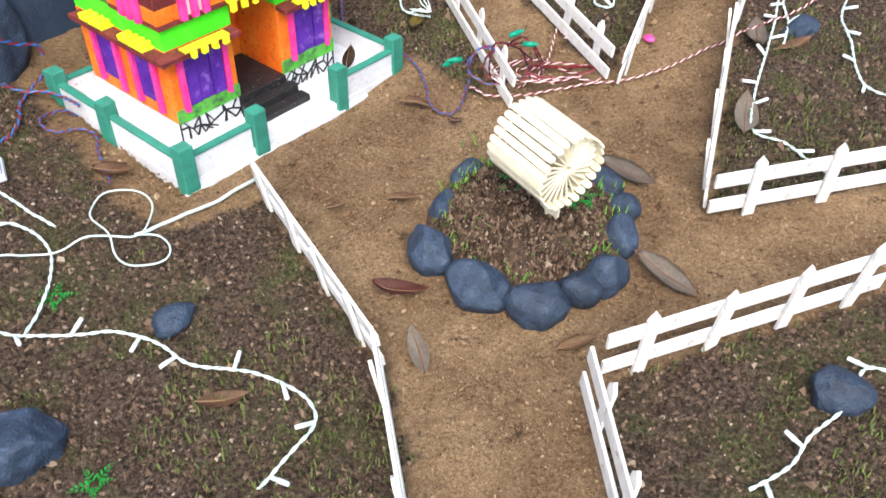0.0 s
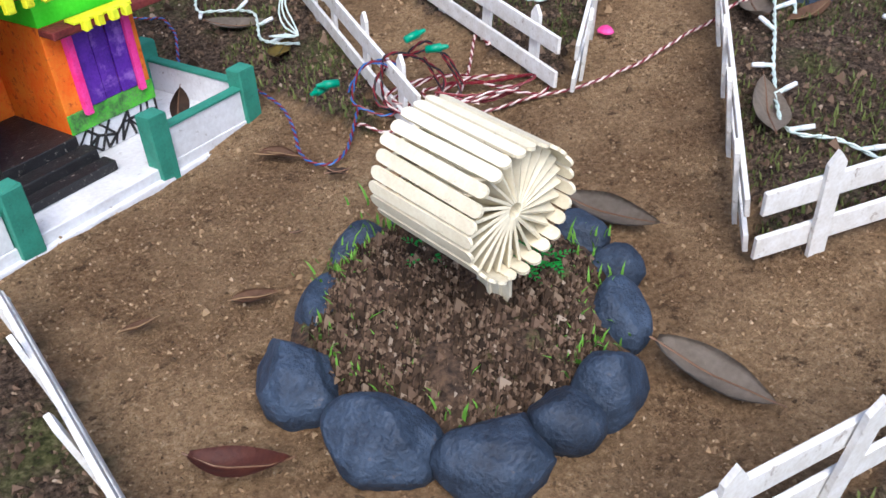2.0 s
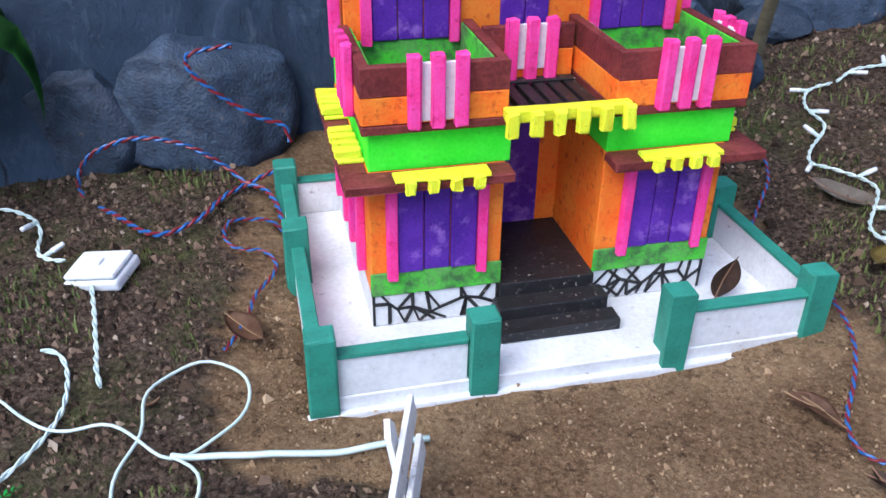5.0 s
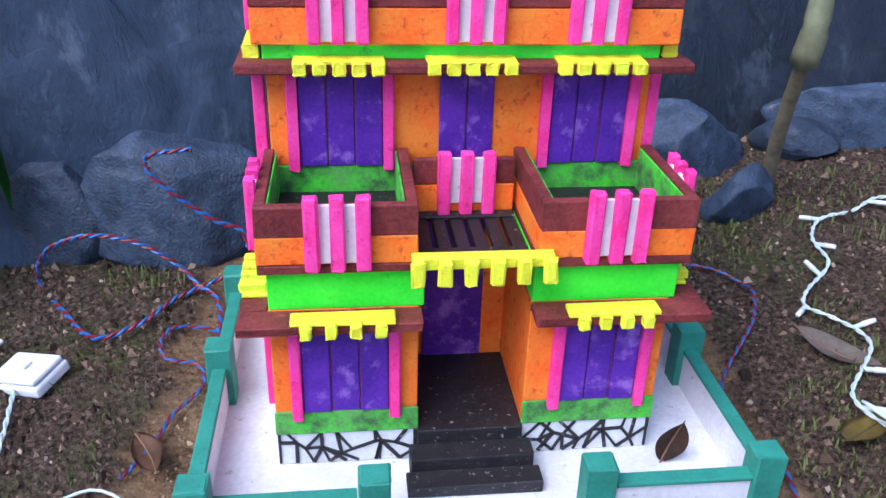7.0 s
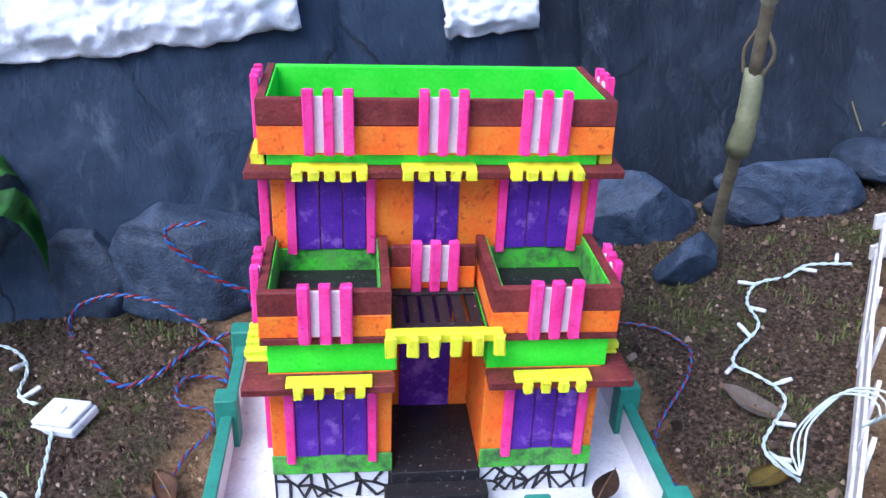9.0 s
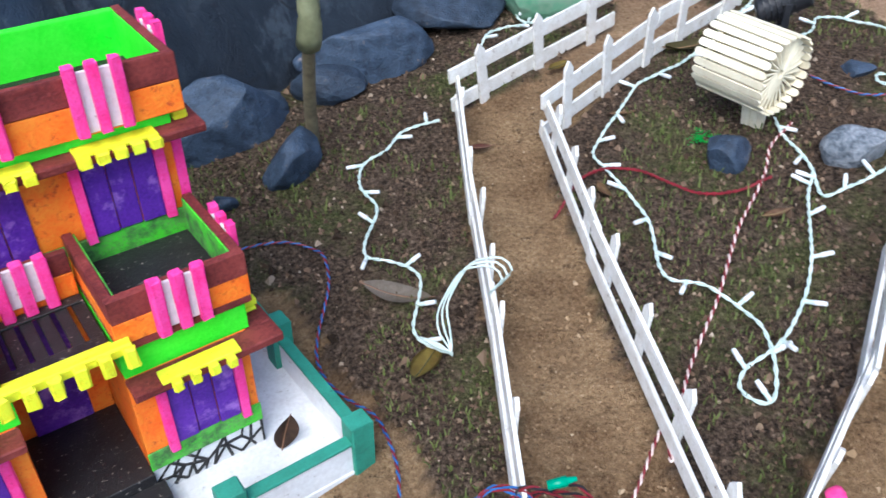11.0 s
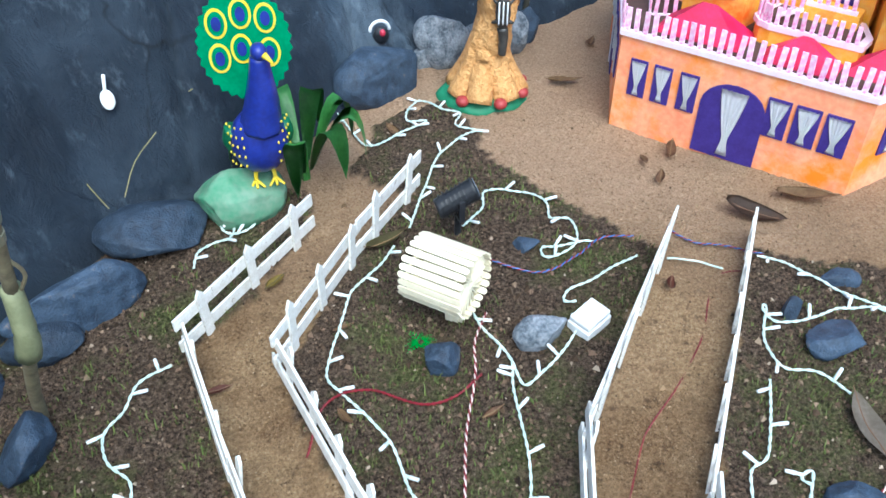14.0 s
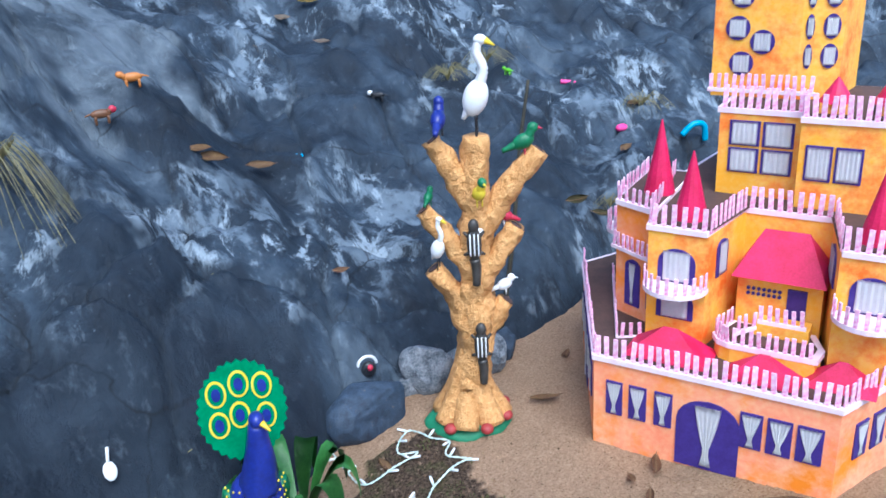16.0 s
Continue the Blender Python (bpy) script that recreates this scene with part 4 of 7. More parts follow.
CABLE_LOOP_C = [(-0.32, 0.852), (-0.339, 0.845), (-0.358, 0.826), (-0.351, 0.808), (-0.33, 0.8), (-0.321, 0.817), (-0.296, 0.807), (-0.287, 0.778), (-0.273, 0.757), (-0.259, 0.726)]
CABLE_RED_PATH = [(0.638, 1.396), (0.601, 1.392), (0.574, 1.352), (0.548, 1.303), (0.497, 1.242), (0.453, 1.2), (0.437, 1.179), (0.392, 1.097), (0.372, 1.059), (0.355, 1.021)]
CABLE_RED_BED = [(0.301, 1.283), (0.263, 1.258), (0.225, 1.26), (0.185, 1.286), (0.139, 1.277), (0.119, 1.223)]
CABLE_RB_BED = [(0.343, 1.446), (0.37, 1.431), (0.4, 1.418), (0.447, 1.441), (0.482, 1.467), (0.524, 1.465)]
CABLE_RB_FAR = [(0.572, 1.48), (0.595, 1.447), (0.633, 1.435), (0.665, 1.41)]
WIRE_FENCE_WHITE = [(0.55, 1.421), (0.582, 1.413), (0.609, 1.395)]
STRING_GATE = [(-0.002, 1.5), (0.002, 1.528), (0.024, 1.539), (0.038, 1.541), (0.044, 1.572), (0.027, 1.581), (0.031, 1.558), (0.061, 1.558), (0.089, 1.609), (0.097, 1.658), (0.09, 1.686)]
STRING_WEST = [(-0.536, 0.722), (-0.502, 0.738), (-0.467, 0.736), (-0.439, 0.715), (-0.414, 0.721)]
STRING_WEST_TAIL = [(-0.38, 0.718), (-0.35, 0.699), (-0.306, 0.669), (-0.293, 0.662)]
LEAVES = [
    (-0.03, 0.702, 0.023, 'brown', 20),
    (0.037, 0.719, 0.031, 'brown', 0),
    (0.039, 0.586, 0.053, 'red', -20),
    (0.267, 0.742, 0.065, 'grey', -35),
    (0.279, 0.598, 0.066, 'grey', -40),
    (0.19, 0.522, 0.036, 'tan', 10),
    (0.055, 0.517, 0.046, 'grey', 100),
    (-0.1, 0.47, 0.039, 'brown', 20),
    (0.043, 0.89, 0.03, 'brown', 10),
    (0.091, 0.852, 0.019, 'dark', 0),
    (0.403, 0.827, 0.075, 'grey', 75),
    (0.033, 1.32, 0.026, 'red', 10),
    (-0.0, 1.125, 0.058, 'grey', 5),
    (0.044, 1.056, 0.052, 'yellow', 85),
    (0.539, 1.378, 0.029, 'red', 60),
    (0.304, 1.236, 0.024, 'brown', 20),
]
LEAVES += [
    (0.16, 1.259, 0.027, 'tan', -60),
    (0.166, 1.375, 0.024, 'tan', 30),
    (0.457, 0.967, 0.07, 'grey', 80),
    (0.493, 0.949, 0.045, 'brown', 20),
    (0.695, 1.495, 0.078, 'dark', -30),
    (0.773, 1.512, 0.073, 'tan', -30),
    (0.606, 1.59, 0.032, 'brown', 70),
    (0.598, 1.637, 0.026, 'brown', 90),
    (0.645, 1.656, 0.042, 'brown', 60),
    (0.263, 1.759, 0.038, 'tan', -70),
    (0.093, 1.46, 0.03, 'yellow', 50),
    (0.228, 1.506, 0.056, 'olive', 20),
    (0.66, 1.161, 0.074, 'grey', 85),
    (0.55, 1.869, 0.056, 'tan', 0),
    (0.635, 2.017, 0.027, 'brown', 40),
    (0.047, 0.887, 0.032, 'brown', -20),
]
LEAVES += [
    (0.09, 0.852, 0.017, 'dark', -30),
    (0.061, 0.784, 0.009, 'dark', 0),
    (-0.666, 0.912, 0.037, 'tan', 10),
    (-0.26, 0.745, 0.048, 'brown', -10),
    (-0.258, 0.671, 0.01, 'tan', 70),
    (-0.019, 1.62, 0.042, 'brown', 60),
    (0.636, 1.815, 0.032, 'brown', 0),
    (0.639, 2.016, 0.031, 'brown', 60),
]
ROCKS = [
    (-0.157, 0.55, 0.046, 0.6, 30),
    (-0.249, 0.421, 0.093, 0.8, 10),
    (0.384, 0.466, 0.06, 0.7, -20),
    (0.508, 0.972, 0.049, 0.8, 0),
    (-0.150, 1.275, 0.078, 0.85, 55),
    (0.262, 1.305, 0.052, 0.9, 15),
    (0.39, 1.473, 0.039, 0.7, 0),
    (0.653, 1.316, 0.035, 1.1, 30),
    (0.677, 1.266, 0.071, 0.6, 10),
    (0.606, 1.085, 0.059, 0.7, -20),
    (-0.058, 1.571, 0.145, 0.45, 0),
    (-0.114, 1.725, 0.122, 0.5, 30),
    (-0.158, 1.412, 0.085, 0.6, 10),
]
ROCKS += [
    (-0.233, 1.354, 0.09, 0.7, 30),
    (0.322, 2.026, 0.069, 0.8, 20),
    (0.523, 2.066, 0.082, 1.0, 0),
    (0.363, 2.046, 0.052, 0.8, 0),
    (0.736, 1.361, 0.048, 0.6, 0),
    (-0.201, 1.213, 0.031, 1, 0),
]
PALE_ROCKS = [
    (0.372, 1.980, 0.092, 1.25, 10),
    (0.425, 2.000, 0.052, 1.5, 40),
    (0.497, 2.010, 0.075, 1.2, 70),
    (0.338, 1.972, 0.05, 1.0, 30),
    (0.374, 1.323, 0.054, 0.9, 20),
]
MARKS = [
    (0.329, 0.978, 0.011, 'petal', 0),
    (0.429, 1.334, 0.048, 'box', 0),
    (-0.384, 0.730, 0.051, 'box', 0),
    (0.303, 1.509, 0.049, 'spot', 0),
    (0.678, 1.421, 0.014, 'tip', 0),
    (0.246, 1.342, 0.04, 'weed', 0),
    (0.143, 0.71, 0.012, 'weed', 0),
    (0.196, 0.684, 0.012, 'weed', 0),
    (0.214, 0.685, 0.01, 'weed', 0),
    (-0.171, 1.343, 0.019, 'pole', 0),
    (0.133, 1.656, 0.085, 'plant', 0),
    (-0.268, 0.576, 0.034, 'weed', 0),
    (-0.183, 0.397, 0.014, 'weed', 0),
    (0.052, 1.557, 0.109, 'mound', 0),
]


# ---- rocks, leaves, pebbles ----
for i, (x, y, w, k, rz) in enumerate(ROCKS):
    rock("loose_rock", (x, y), (w, w * 0.72, w * k), rz, ROCK, "rough dark blue-grey stone lying on the soil", "stone", "loose stones", 20 + i, 0.3, rough=0.2, cuts=9, deep=0.24)
for i, (x, y, w, dp, h, rz, lb) in enumerate(((-.457, .894, .155, .11, .150, 50.4, "large dark blue-grey boulder split by a crack behind the toy house"), (-.536, .830, .145, .10, .135, 34, "large scuffed blue-grey boulder beside the toy house"),
                                               (-.232, 1.318, .150, .08, .110, 58, "broad dark slab of rock behind the toy house"), (-.125, 1.452, .160, .06, .095, 30, "flat blue-painted slab leaning on the slope"), (.262, 1.905, .19, .10, .105, 40, "flat dark slab of rock at the slope foot"))):
    rock("boulder", (x, y), (w, dp, h), rz, ROCK, lb, "boulder", "boulders", 140 + i, 0.26, rough=0.10, cuts=9, deep=0.27, front=0.33)
for i, (x, y, w, k, rz) in enumerate(PALE_ROCKS):
    rock("pale_rock", (x, y), (w, w * 0.75, w * k), rz, GREYROCK, "pale grey streaked stone at the foot of the slope", "stone", "loose stones", 60 + i, 0.2, rough=0.3)

LEAFM = {
    "brown": mat("leaf_brown", (0.13, 0.065, 0.035), (0.21, 0.11, 0.06), 60, 300, 0.6, 0.4),
    "red": mat("leaf_red", (0.10, 0.03, 0.022), (0.16, 0.05, 0.03), 60, 300, 0.55, 0.4),
    "grey": mat("leaf_grey", (0.30, 0.25, 0.20), (0.20, 0.16, 0.12), 50, 300, 0.7, 0.4, random_v=0.25),
    "tan": mat("leaf_tan", (0.27, 0.17, 0.08), (0.18, 0.10, 0.05), 60, 300, 0.65, 0.4),
    "dark": mat("leaf_dark", (0.045, 0.026, 0.018), (0.09, 0.05, 0.03), 60, 300, 0.6, 0.4),
    "yellow": mat("leaf_yellow", (0.27, 0.20, 0.04), (0.20, 0.13, 0.03), 60, 300, 0.6, 0.4),
    "olive": mat("leaf_olive", (0.10, 0.09, 0.03), (0.07, 0.05, 0.02), 60, 300, 0.6, 0.4),
}
VEIN = {"brown": LEAFM["tan"], "red": LEAFM["brown"], "grey": LEAFM["brown"], "tan": LEAFM["brown"], "dark": LEAFM["brown"], "yellow": LEAFM["olive"], "olive": LEAFM["tan"]}
LEAFWORD = {"brown": "curled dry brown leaf", "red": "curled dark reddish-brown dry leaf", "grey": "large faded grey-brown dry leaf", "tan": "small tan dry leaf", "dark": "dark brown dry leaf", "yellow": "yellowing fallen leaf", "olive": "olive-brown fallen leaf"}


def leaf(kind, L, m, where="on the ground", curl=0.0, W=None):
    """A fallen leaf: a curled blade with a raised midrib and a stalk."""
    W = W or L * 0.42
    bm = bmesh.new()
    nu, nv = 14, 6
    g = [[None] * (nv + 1) for _ in range(nu + 1)]
    rnd = random.random() * 10
    for i in range(nu + 1):
        u = i / nu
        w = W * 0.5 * (math.sin(math.pi * min(1, u * 0.97 + 0.03)) ** 0.75) * (1.0 - 0.25 * u)
        for j in range(nv + 1):
            v = j / nv * 2 - 1
            wav = 0.035 * L * noise.noise((u * 3 + rnd, v * 1.5, rnd))
            z = abs(v) ** 1.4 * w * 0.45 + wav + curl * L * (u - 0.5) ** 2 * 1.2 + 0.004 * math.cos(u * 40 + abs(v) * 6) * L * 0.5
            g[i][j] = bm.verts.new(((u - 0.5) * L, v * w + 0.05 * L * math.sin(u * 2.5 + rnd), z))
    for i in range(nu):
        for j in range(nv):
            bm.faces.new((g[i][j], g[i + 1][j], g[i + 1][j + 1], g[i][j + 1]))
    bmesh.ops.solidify(bm, geom=bm.faces[:], thickness=0.0005)
    ob = thing("dry_leaf", LEAFWORD[kind] + " " + where, "leaf", group="fallen leaves")
    ob.matrix_world = m
    part("blade", bm, LEAFM[kind], ob, "", True)
    bm = bmesh.new()
    mid = [((i / 8 - 0.5) * L * 1.12, 0.05 * L * math.sin(i / 8 * 2.5 + rnd), 0.0008 + curl * L * (i / 8 - 0.5) ** 2 * 1.2 + 0.035 * L * noise.noise((i / 8 * 3 + rnd, 0, rnd))) for i in range(9)]
    tube(bm, mid, 0.0007, 5, 0.0004)
    part("midrib", bm, VEIN[kind], ob, "pale midrib")
    return ob


random.seed(3)
for x, y, w, kind, rz in LEAVES:
    leaf(kind, w, pose(x, y, gz(x, y) + 0.006 + 0.03 * w, random.uniform(-14, 14), random.uniform(-10, 10), rz), curl=random.uniform(0.1, 0.5))
# the leaf caught on the house plinth
hm = house.matrix_world
leaf("dark", 0.030, hm @ pose(0.1225, -0.012, 0.026, 75, -75, 0), "on the white plinth", 0.35, 0.020)

# soil crumbs and grit
def grains(name, stops):
    """Loose bits, each of one colour out of a range."""
    m = bpy.data.materials.new(name)
    m.use_nodes = True
    n, l = m.node_tree.nodes, m.node_tree.links
    p = n["Principled BSDF"]
    p.inputs["Roughness"].default_value, p.inputs["Specular IOR Level"].default_value = 0.9, 0.2
    ge, r = n.new("ShaderNodeNewGeometry"), n.new("ShaderNodeValToRGB")
    e = r.color_ramp.elements
    while len(e) < len(stops):
        e.new(0.5)
    for q, (pos, c) in zip(e, stops):
        q.position, q.color = pos, (*c, 1)
    l.new(ge.outputs["Random Per Island"], r.inputs[0])
    l.new(r.outputs[0], p.inputs["Base Color"])
    return m


CRUMB = grains("soil_crumb", [(0.0, (0.022, 0.014, 0.009)), (0.45, (0.075, 0.048, 0.030)), (0.80, (0.17, 0.110, 0.074)), (0.97, (0.25, 0.18, 0.12)), (1.0, (0.42, 0.34, 0.26))])
SANDG = grains("sand_grain", [(0.0, (0.07, 0.043, 0.024)), (0.30, (0.22, 0.140, 0.076)), (0.9, (0.38, 0.26, 0.15)), (1.0, (0.50, 0.37, 0.24))])


def crumbs(name, label, n, want, material, size, region):
    rng = np.random.default_rng(7)
    vs, fs = [], []
    base = np.array([(1, 0, -.6), (-.5, .87, -.6), (-.5, -.87, -.6), (0, 0, 1.0), (.6, .5, .4)])
    tri = ((0, 1, 2), (0, 1, 4), (1, 3, 4), (3, 0, 4), (1, 2, 3), (2, 0, 3))
    tries = 0
    while len(vs) < n * 5 and tries < n * 6:
        tries += 1
        x, y = rng.uniform(region[0], region[1]), rng.uniform(region[2], region[3])
        if rng.random() > 1.25 - 0.55 * y:
            continue
        z, s = ground_at(x, y)
        if s != want:
            continue
        r = size * rng.lognormal(0, 0.45)
        a = rng.uniform(0, 6.28)
        ca, sa = math.cos(a), math.sin(a)
        k = len(vs)
        for p in base * rng.uniform(0.6, 1.3, (5, 3)):
            vs.append((x + r * (p[0] * ca - p[1] * sa), y + r * (p[0] * sa + p[1] * ca), z + r * p[2] * 0.8 + r * 0.3))
        fs += [(k + a_, k + b_, k + c_) for a_, b_, c_ in tri]
    me = bpy.data.meshes.new(name)
    me.from_pydata(vs, [], fs)
    me.materials.append(material)
    return tagged(new(name, me), label, "soil", kind="stuff")


crumbs("soil_crumbs", "dark loose soil crumbs over the beds", 52000, 1.0, CRUMB, 0.0016, (-.6, .9, .2, 2.0))
crumbs("sand_grit", "coarse tan grit on the sandy paths", 42000, 0.0, SANDG, 0.0007, (-.3, .8, .3, 1.8))
crumbs("sand_clods", "small clods of damp sand on the paths", 700, 0.0, SANDG, 0.0016, (-.3, .8, .35, 1.7))

MCRUMB = CRUMB
mrng = np.random.default_rng(5)
vs, fs = [], []
for _ in range(7000):
    a, r = mrng.uniform(0, 6.28), 0.085 * math.sqrt(mrng.random())
    x, y = cx + r * math.cos(a), cy + 0.004 + r * math.sin(a)
    z = 0.004 + 0.022 * (1 - (r / 0.098) ** 3)
    q = 0.0014 * mrng.lognormal(0, 0.5)
    k = len(vs)
    for p in np.array([(1, 0, -.6), (-.5, .87, -.6), (-.5, -.87, -.6), (0, 0, 1.0)]) * mrng.uniform(0.6, 1.4, (4, 3)):
        vs.append((x + q * p[0], y + q * p[1], z + q * p[2] + 0.002))
    fs += [(k, k + 1, k + 2), (k, k + 1, k + 3), (k + 1, k + 2, k + 3), (k + 2, k, k + 3)]
me = bpy.data.meshes.new("mound_crumbs")
me.from_pydata(vs, [], fs)
me.materials.append(MCRUMB)
tagged(new("mound_crumbs", me), "loose soil crumbs on the round bed", "soil", kind="stuff")

MOSS = mat("grass_blade", (0.055, 0.085, 0.015), (0.15, 0.17, 0.045), 20, 60, 0.7, 0.0, blend=0.8)


def blades(name, label, spots, size, material, lean=0.5):
    rng = np.random.default_rng(4)
    vs, fs = [], []
    for x, y, z in spots:
        a, h = rng.uniform(0, 6.28), size * rng.lognormal(0, 0.35)
        dx, dy = math.cos(a), math.sin(a)
        w = 0.0006 + 0.04 * h
        ln = rng.uniform(0.1, lean + 0.4) * h
        k = len(vs)
        vs += [(x - dy * w, y + dx * w, z - 0.001), (x + dy * w, y - dx * w, z - 0.001), (x + dx * ln * 0.4 + dy * w * 0.7, y + dy * ln * 0.4 - dx * w * 0.7, z + h * 0.6), (x + dx * ln * 0.4 - dy * w * 0.7, y + dy * ln * 0.4 + dx * w * 0.7, z + h * 0.6), (x + dx * ln, y + dy * ln, z + h)]
        fs += [(k, k + 1, k + 2, k + 3), (k + 3, k + 2, k + 4)]
    me = bpy.data.meshes.new(name)
    me.from_pydata(vs, [], fs)
    me.materials.append(material)
    return tagged(new(name, me), label, "grass", kind="stuff")


rng = np.random.default_rng(12)
spots = []
while len(spots) < 30000:
    x, y = rng.uniform(-.6, .95), rng.uniform(.1, 1.95)
    if noise.noise((x * 6, y * 6, 20)) + 0.5 * noise.noise((x * 22, y * 22, 21)) < 0.02 or rng.random() > 1.25 - 0.5 * y:
        continue
    z, s = ground_at(x, y)
    if s:
        spots.append((x, y, z))
blades("moss", "short sparse moss and grass on the soil beds", spots, 0.0045, MOSS)
spots = []
for x, y, n in ((.098, .715, 30), (.094, .66, 24), (.115, .628, 28), (.215, .622, 20), (.232, .66, 26), (.12, .75, 24), (.235, .70, 16), (.15, .60, 14)):
    for _ in range(n * 2):
        a = x + rng.normal(0, .012), y + rng.normal(0, .012)
        spots.append((*a, 0.016))
GRASS = mat("bright_grass", (0.07, 0.22, 0.02), (0.16, 0.36, 0.04), 20, 60, 0.6, 0.0)
blades("ring_grass", "small tufts of green grass inside the stone ring", spots, 0.0062, GRASS, 0.6)

# ---- light strings ----
WIREW = mat("white_wire", (0.62, 0.70, 0.66), (0.50, 0.62, 0.57), 60, 200, 0.35, 0.0)
BULB = mat("clear_bulb", (0.78, 0.80, 0.80), (0.66, 0.69, 0.70), 80, 200, 0.25, 0.0)
REDW = mat("red_wire", (0.14, 0.010, 0.016), (0.21, 0.016, 0.025), 60, 200, 0.4, 0.0)
BLUEW = mat("blue_wire", (0.02, 0.09, 0.28), (0.03, 0.13, 0.36), 60, 200, 0.4, 0.0)
CREAMW = mat("cream_wire", (0.72, 0.60, 0.55), (0.62, 0.48, 0.44), 60, 200, 0.4, 0.0)
BLACKW = mat("black_wire", (0.014, 0.014, 0.016), (0.02, 0.02, 0.022), 60, 200, 0.4, 0.0)
PLUGG = mat("green_plug", (0.0, 0.22, 0.12), (0.0, 0.28, 0.16), 60, 200, 0.35, 0.0)


def lay(pts, lift=0.004, wave=0.003, seed=0):
    out = []
    for i, p in enumerate(spline([(x, y, 0) for x, y in pts])):
        z = ground_at(p.x, p.y)[0] + lift + wave * (1 + noise.noise((p.x * 25, p.y * 25, seed)))
        out.append(Vector((p.x, p.y, z)))
    # soften the small bumps
    for _ in range(2):
        out = [out[0]] + [(a + 2 * b + c) / 4 for a, b, c in zip(out, out[1:], out[2:])] + [out[-1]]
    return out


def twist(path, r, pitch, phase):
    out, run = [], 0.0
    fine = spline(path, 0.0028)
    for i, p in enumerate(fine):
        d = fine[min(i + 1, len(fine) - 1)] - fine[max(i - 1, 0)]
        if i:
            run += (p - fine[i - 1]).length
        s = d.cross(Vector((0, 0, 1)))
        s = s.normalized() if s.length > 1e-9 else Vector((1, 0, 0))
        v = s.cross(d).normalized()
        a = run / pitch * 2 * math.pi + phase
        out.append(p + r * (math.cos(a) * s + math.sin(a) * v))
    return out


def light_string(pts, label="white fairy-light string lying on the soil", bulbs=0.042, lift=0.003, seed=0, first=0.02):
    path = lay(pts, lift, 0.002, seed)
    st = thing("light_string", label, "fairy lights", group="fairy light strings")
    for k in (0, 1):
        bm = bmesh.new()
        tube(bm, twist(path, 0.0009, 0.022, k * math.pi), 0.00085, 5)
        part("wire", bm, WIREW, st)
    run, nxt = 0.0, first
    for i in range(1, len(path) - 1):
        run += (path[i] - path[i - 1]).length
        if run >= nxt and bulbs:
            nxt += bulbs * random.uniform(0.85, 1.2)
            d = (path[i + 1] - path[i - 1]).normalized()
            s = d.cross(Vector((0, 0, 1))).normalized() * random.choice((-1, 1))
            ax = (s * random.uniform(0.6, 1) + d * random.uniform(-0.7, 0.9) + Vector((0, 0, random.uniform(0.05, 0.35)))).normalized()
            b = bmesh.new()
            p = path[i]
            tube(b, [p, p + ax * 0.008], 0.0018, 7)
            hld = part("socket", b, WIREW, st)
            b = bmesh.new()
            tube(b, [p + ax * 0.0075, p + ax * 0.010, p + ax * 0.0155, p + ax * 0.017], 0.0023, 8, 0.0018)
            part("bulb", b, BULB, st, "clear plastic fairy-light bulb", True)
    return st


def twisted_cable(pts, a, b, label, r=0.0009, pitch=0.012, lift=0.003, path=None, seed=0):
    path = path or lay(pts, lift, 0.003, seed)
    c = thing("twisted_cable", label, "cable", group="twisted cables")
    for k, m in ((0, a), (1, b)):
        bm = bmesh.new()
        tube(bm, twist(path, r * 0.95, pitch, k * math.pi), r, 5)
        part("strand", bm, m, c)
    return c


random.seed(21)
for i, (pts, bl) in enumerate([(STRING_HOUSE, .045), (STRING_BED, .042), (STRING_BOX, .04), (STRING_BOX_TAIL, 0), (STRING_FAR, .04), (STRING_TOP, .05), (STRING_EAST, .042), (STRING_NORTHEAST, .05), (STRING_NE_TAIL, .04),
                               (STRING_FRONT, .05), (STRING_FRONT_RISE, 0), (STRING_SOUTHEAST, .05), (STRING_YARD, .045), (STRING_YARD_EAST, .045), (STRING_GATE, .05), (STRING_WEST, .05), (STRING_WEST_TAIL, 0)]):
    light_string(pts, bulbs=bl, seed=i, first=0.012)
for pts, w in ((CORD_LOOP, 0.0010), (CORD_FLAT, 0.0019), (WIRE_FENCE_WHITE, 0.0012)):
    lc = thing("loose_lead", "thin white plastic lead looped on the soil", "lead")
    bm = bmesh.new()
    tube(bm, lay(pts, 0.004, 0.003), w, 6)
    part("sheath", bm, WIREW, lc, "", True)
lc = thing("loose_lead", "thin white plastic leads looped over the picket fence", "lead")
for k in range(3):
    o = Vector((0.0035 * (k - 1), 0.002 * (k - 1), 0.003 * k))
    bm = bmesh.new()
    tube(bm, spline([(.035, 1.072, .005), Vector((.052, 1.064, .006)) + o * .3, (.063, 1.059, .008), Vector((.055, 1.073, .012)) + o, Vector((.051, 1.084, .022)) + o, Vector((.058, 1.092, .040)) + o, Vector((.068, 1.100, .055)) + o, Vector((.080, 1.098, .064)) + o,
                     Vector((.093, 1.097, .067)) + o, Vector((.101, 1.093, .060)) + o, Vector((.091, 1.091, .044)) + o], 0.006), 0.0009, 6)
    part("wire", bm, WIREW, lc, "", True)
RB, RW = "twisted red and blue electric cable on the ground", "twisted red and white electric cable on the ground"
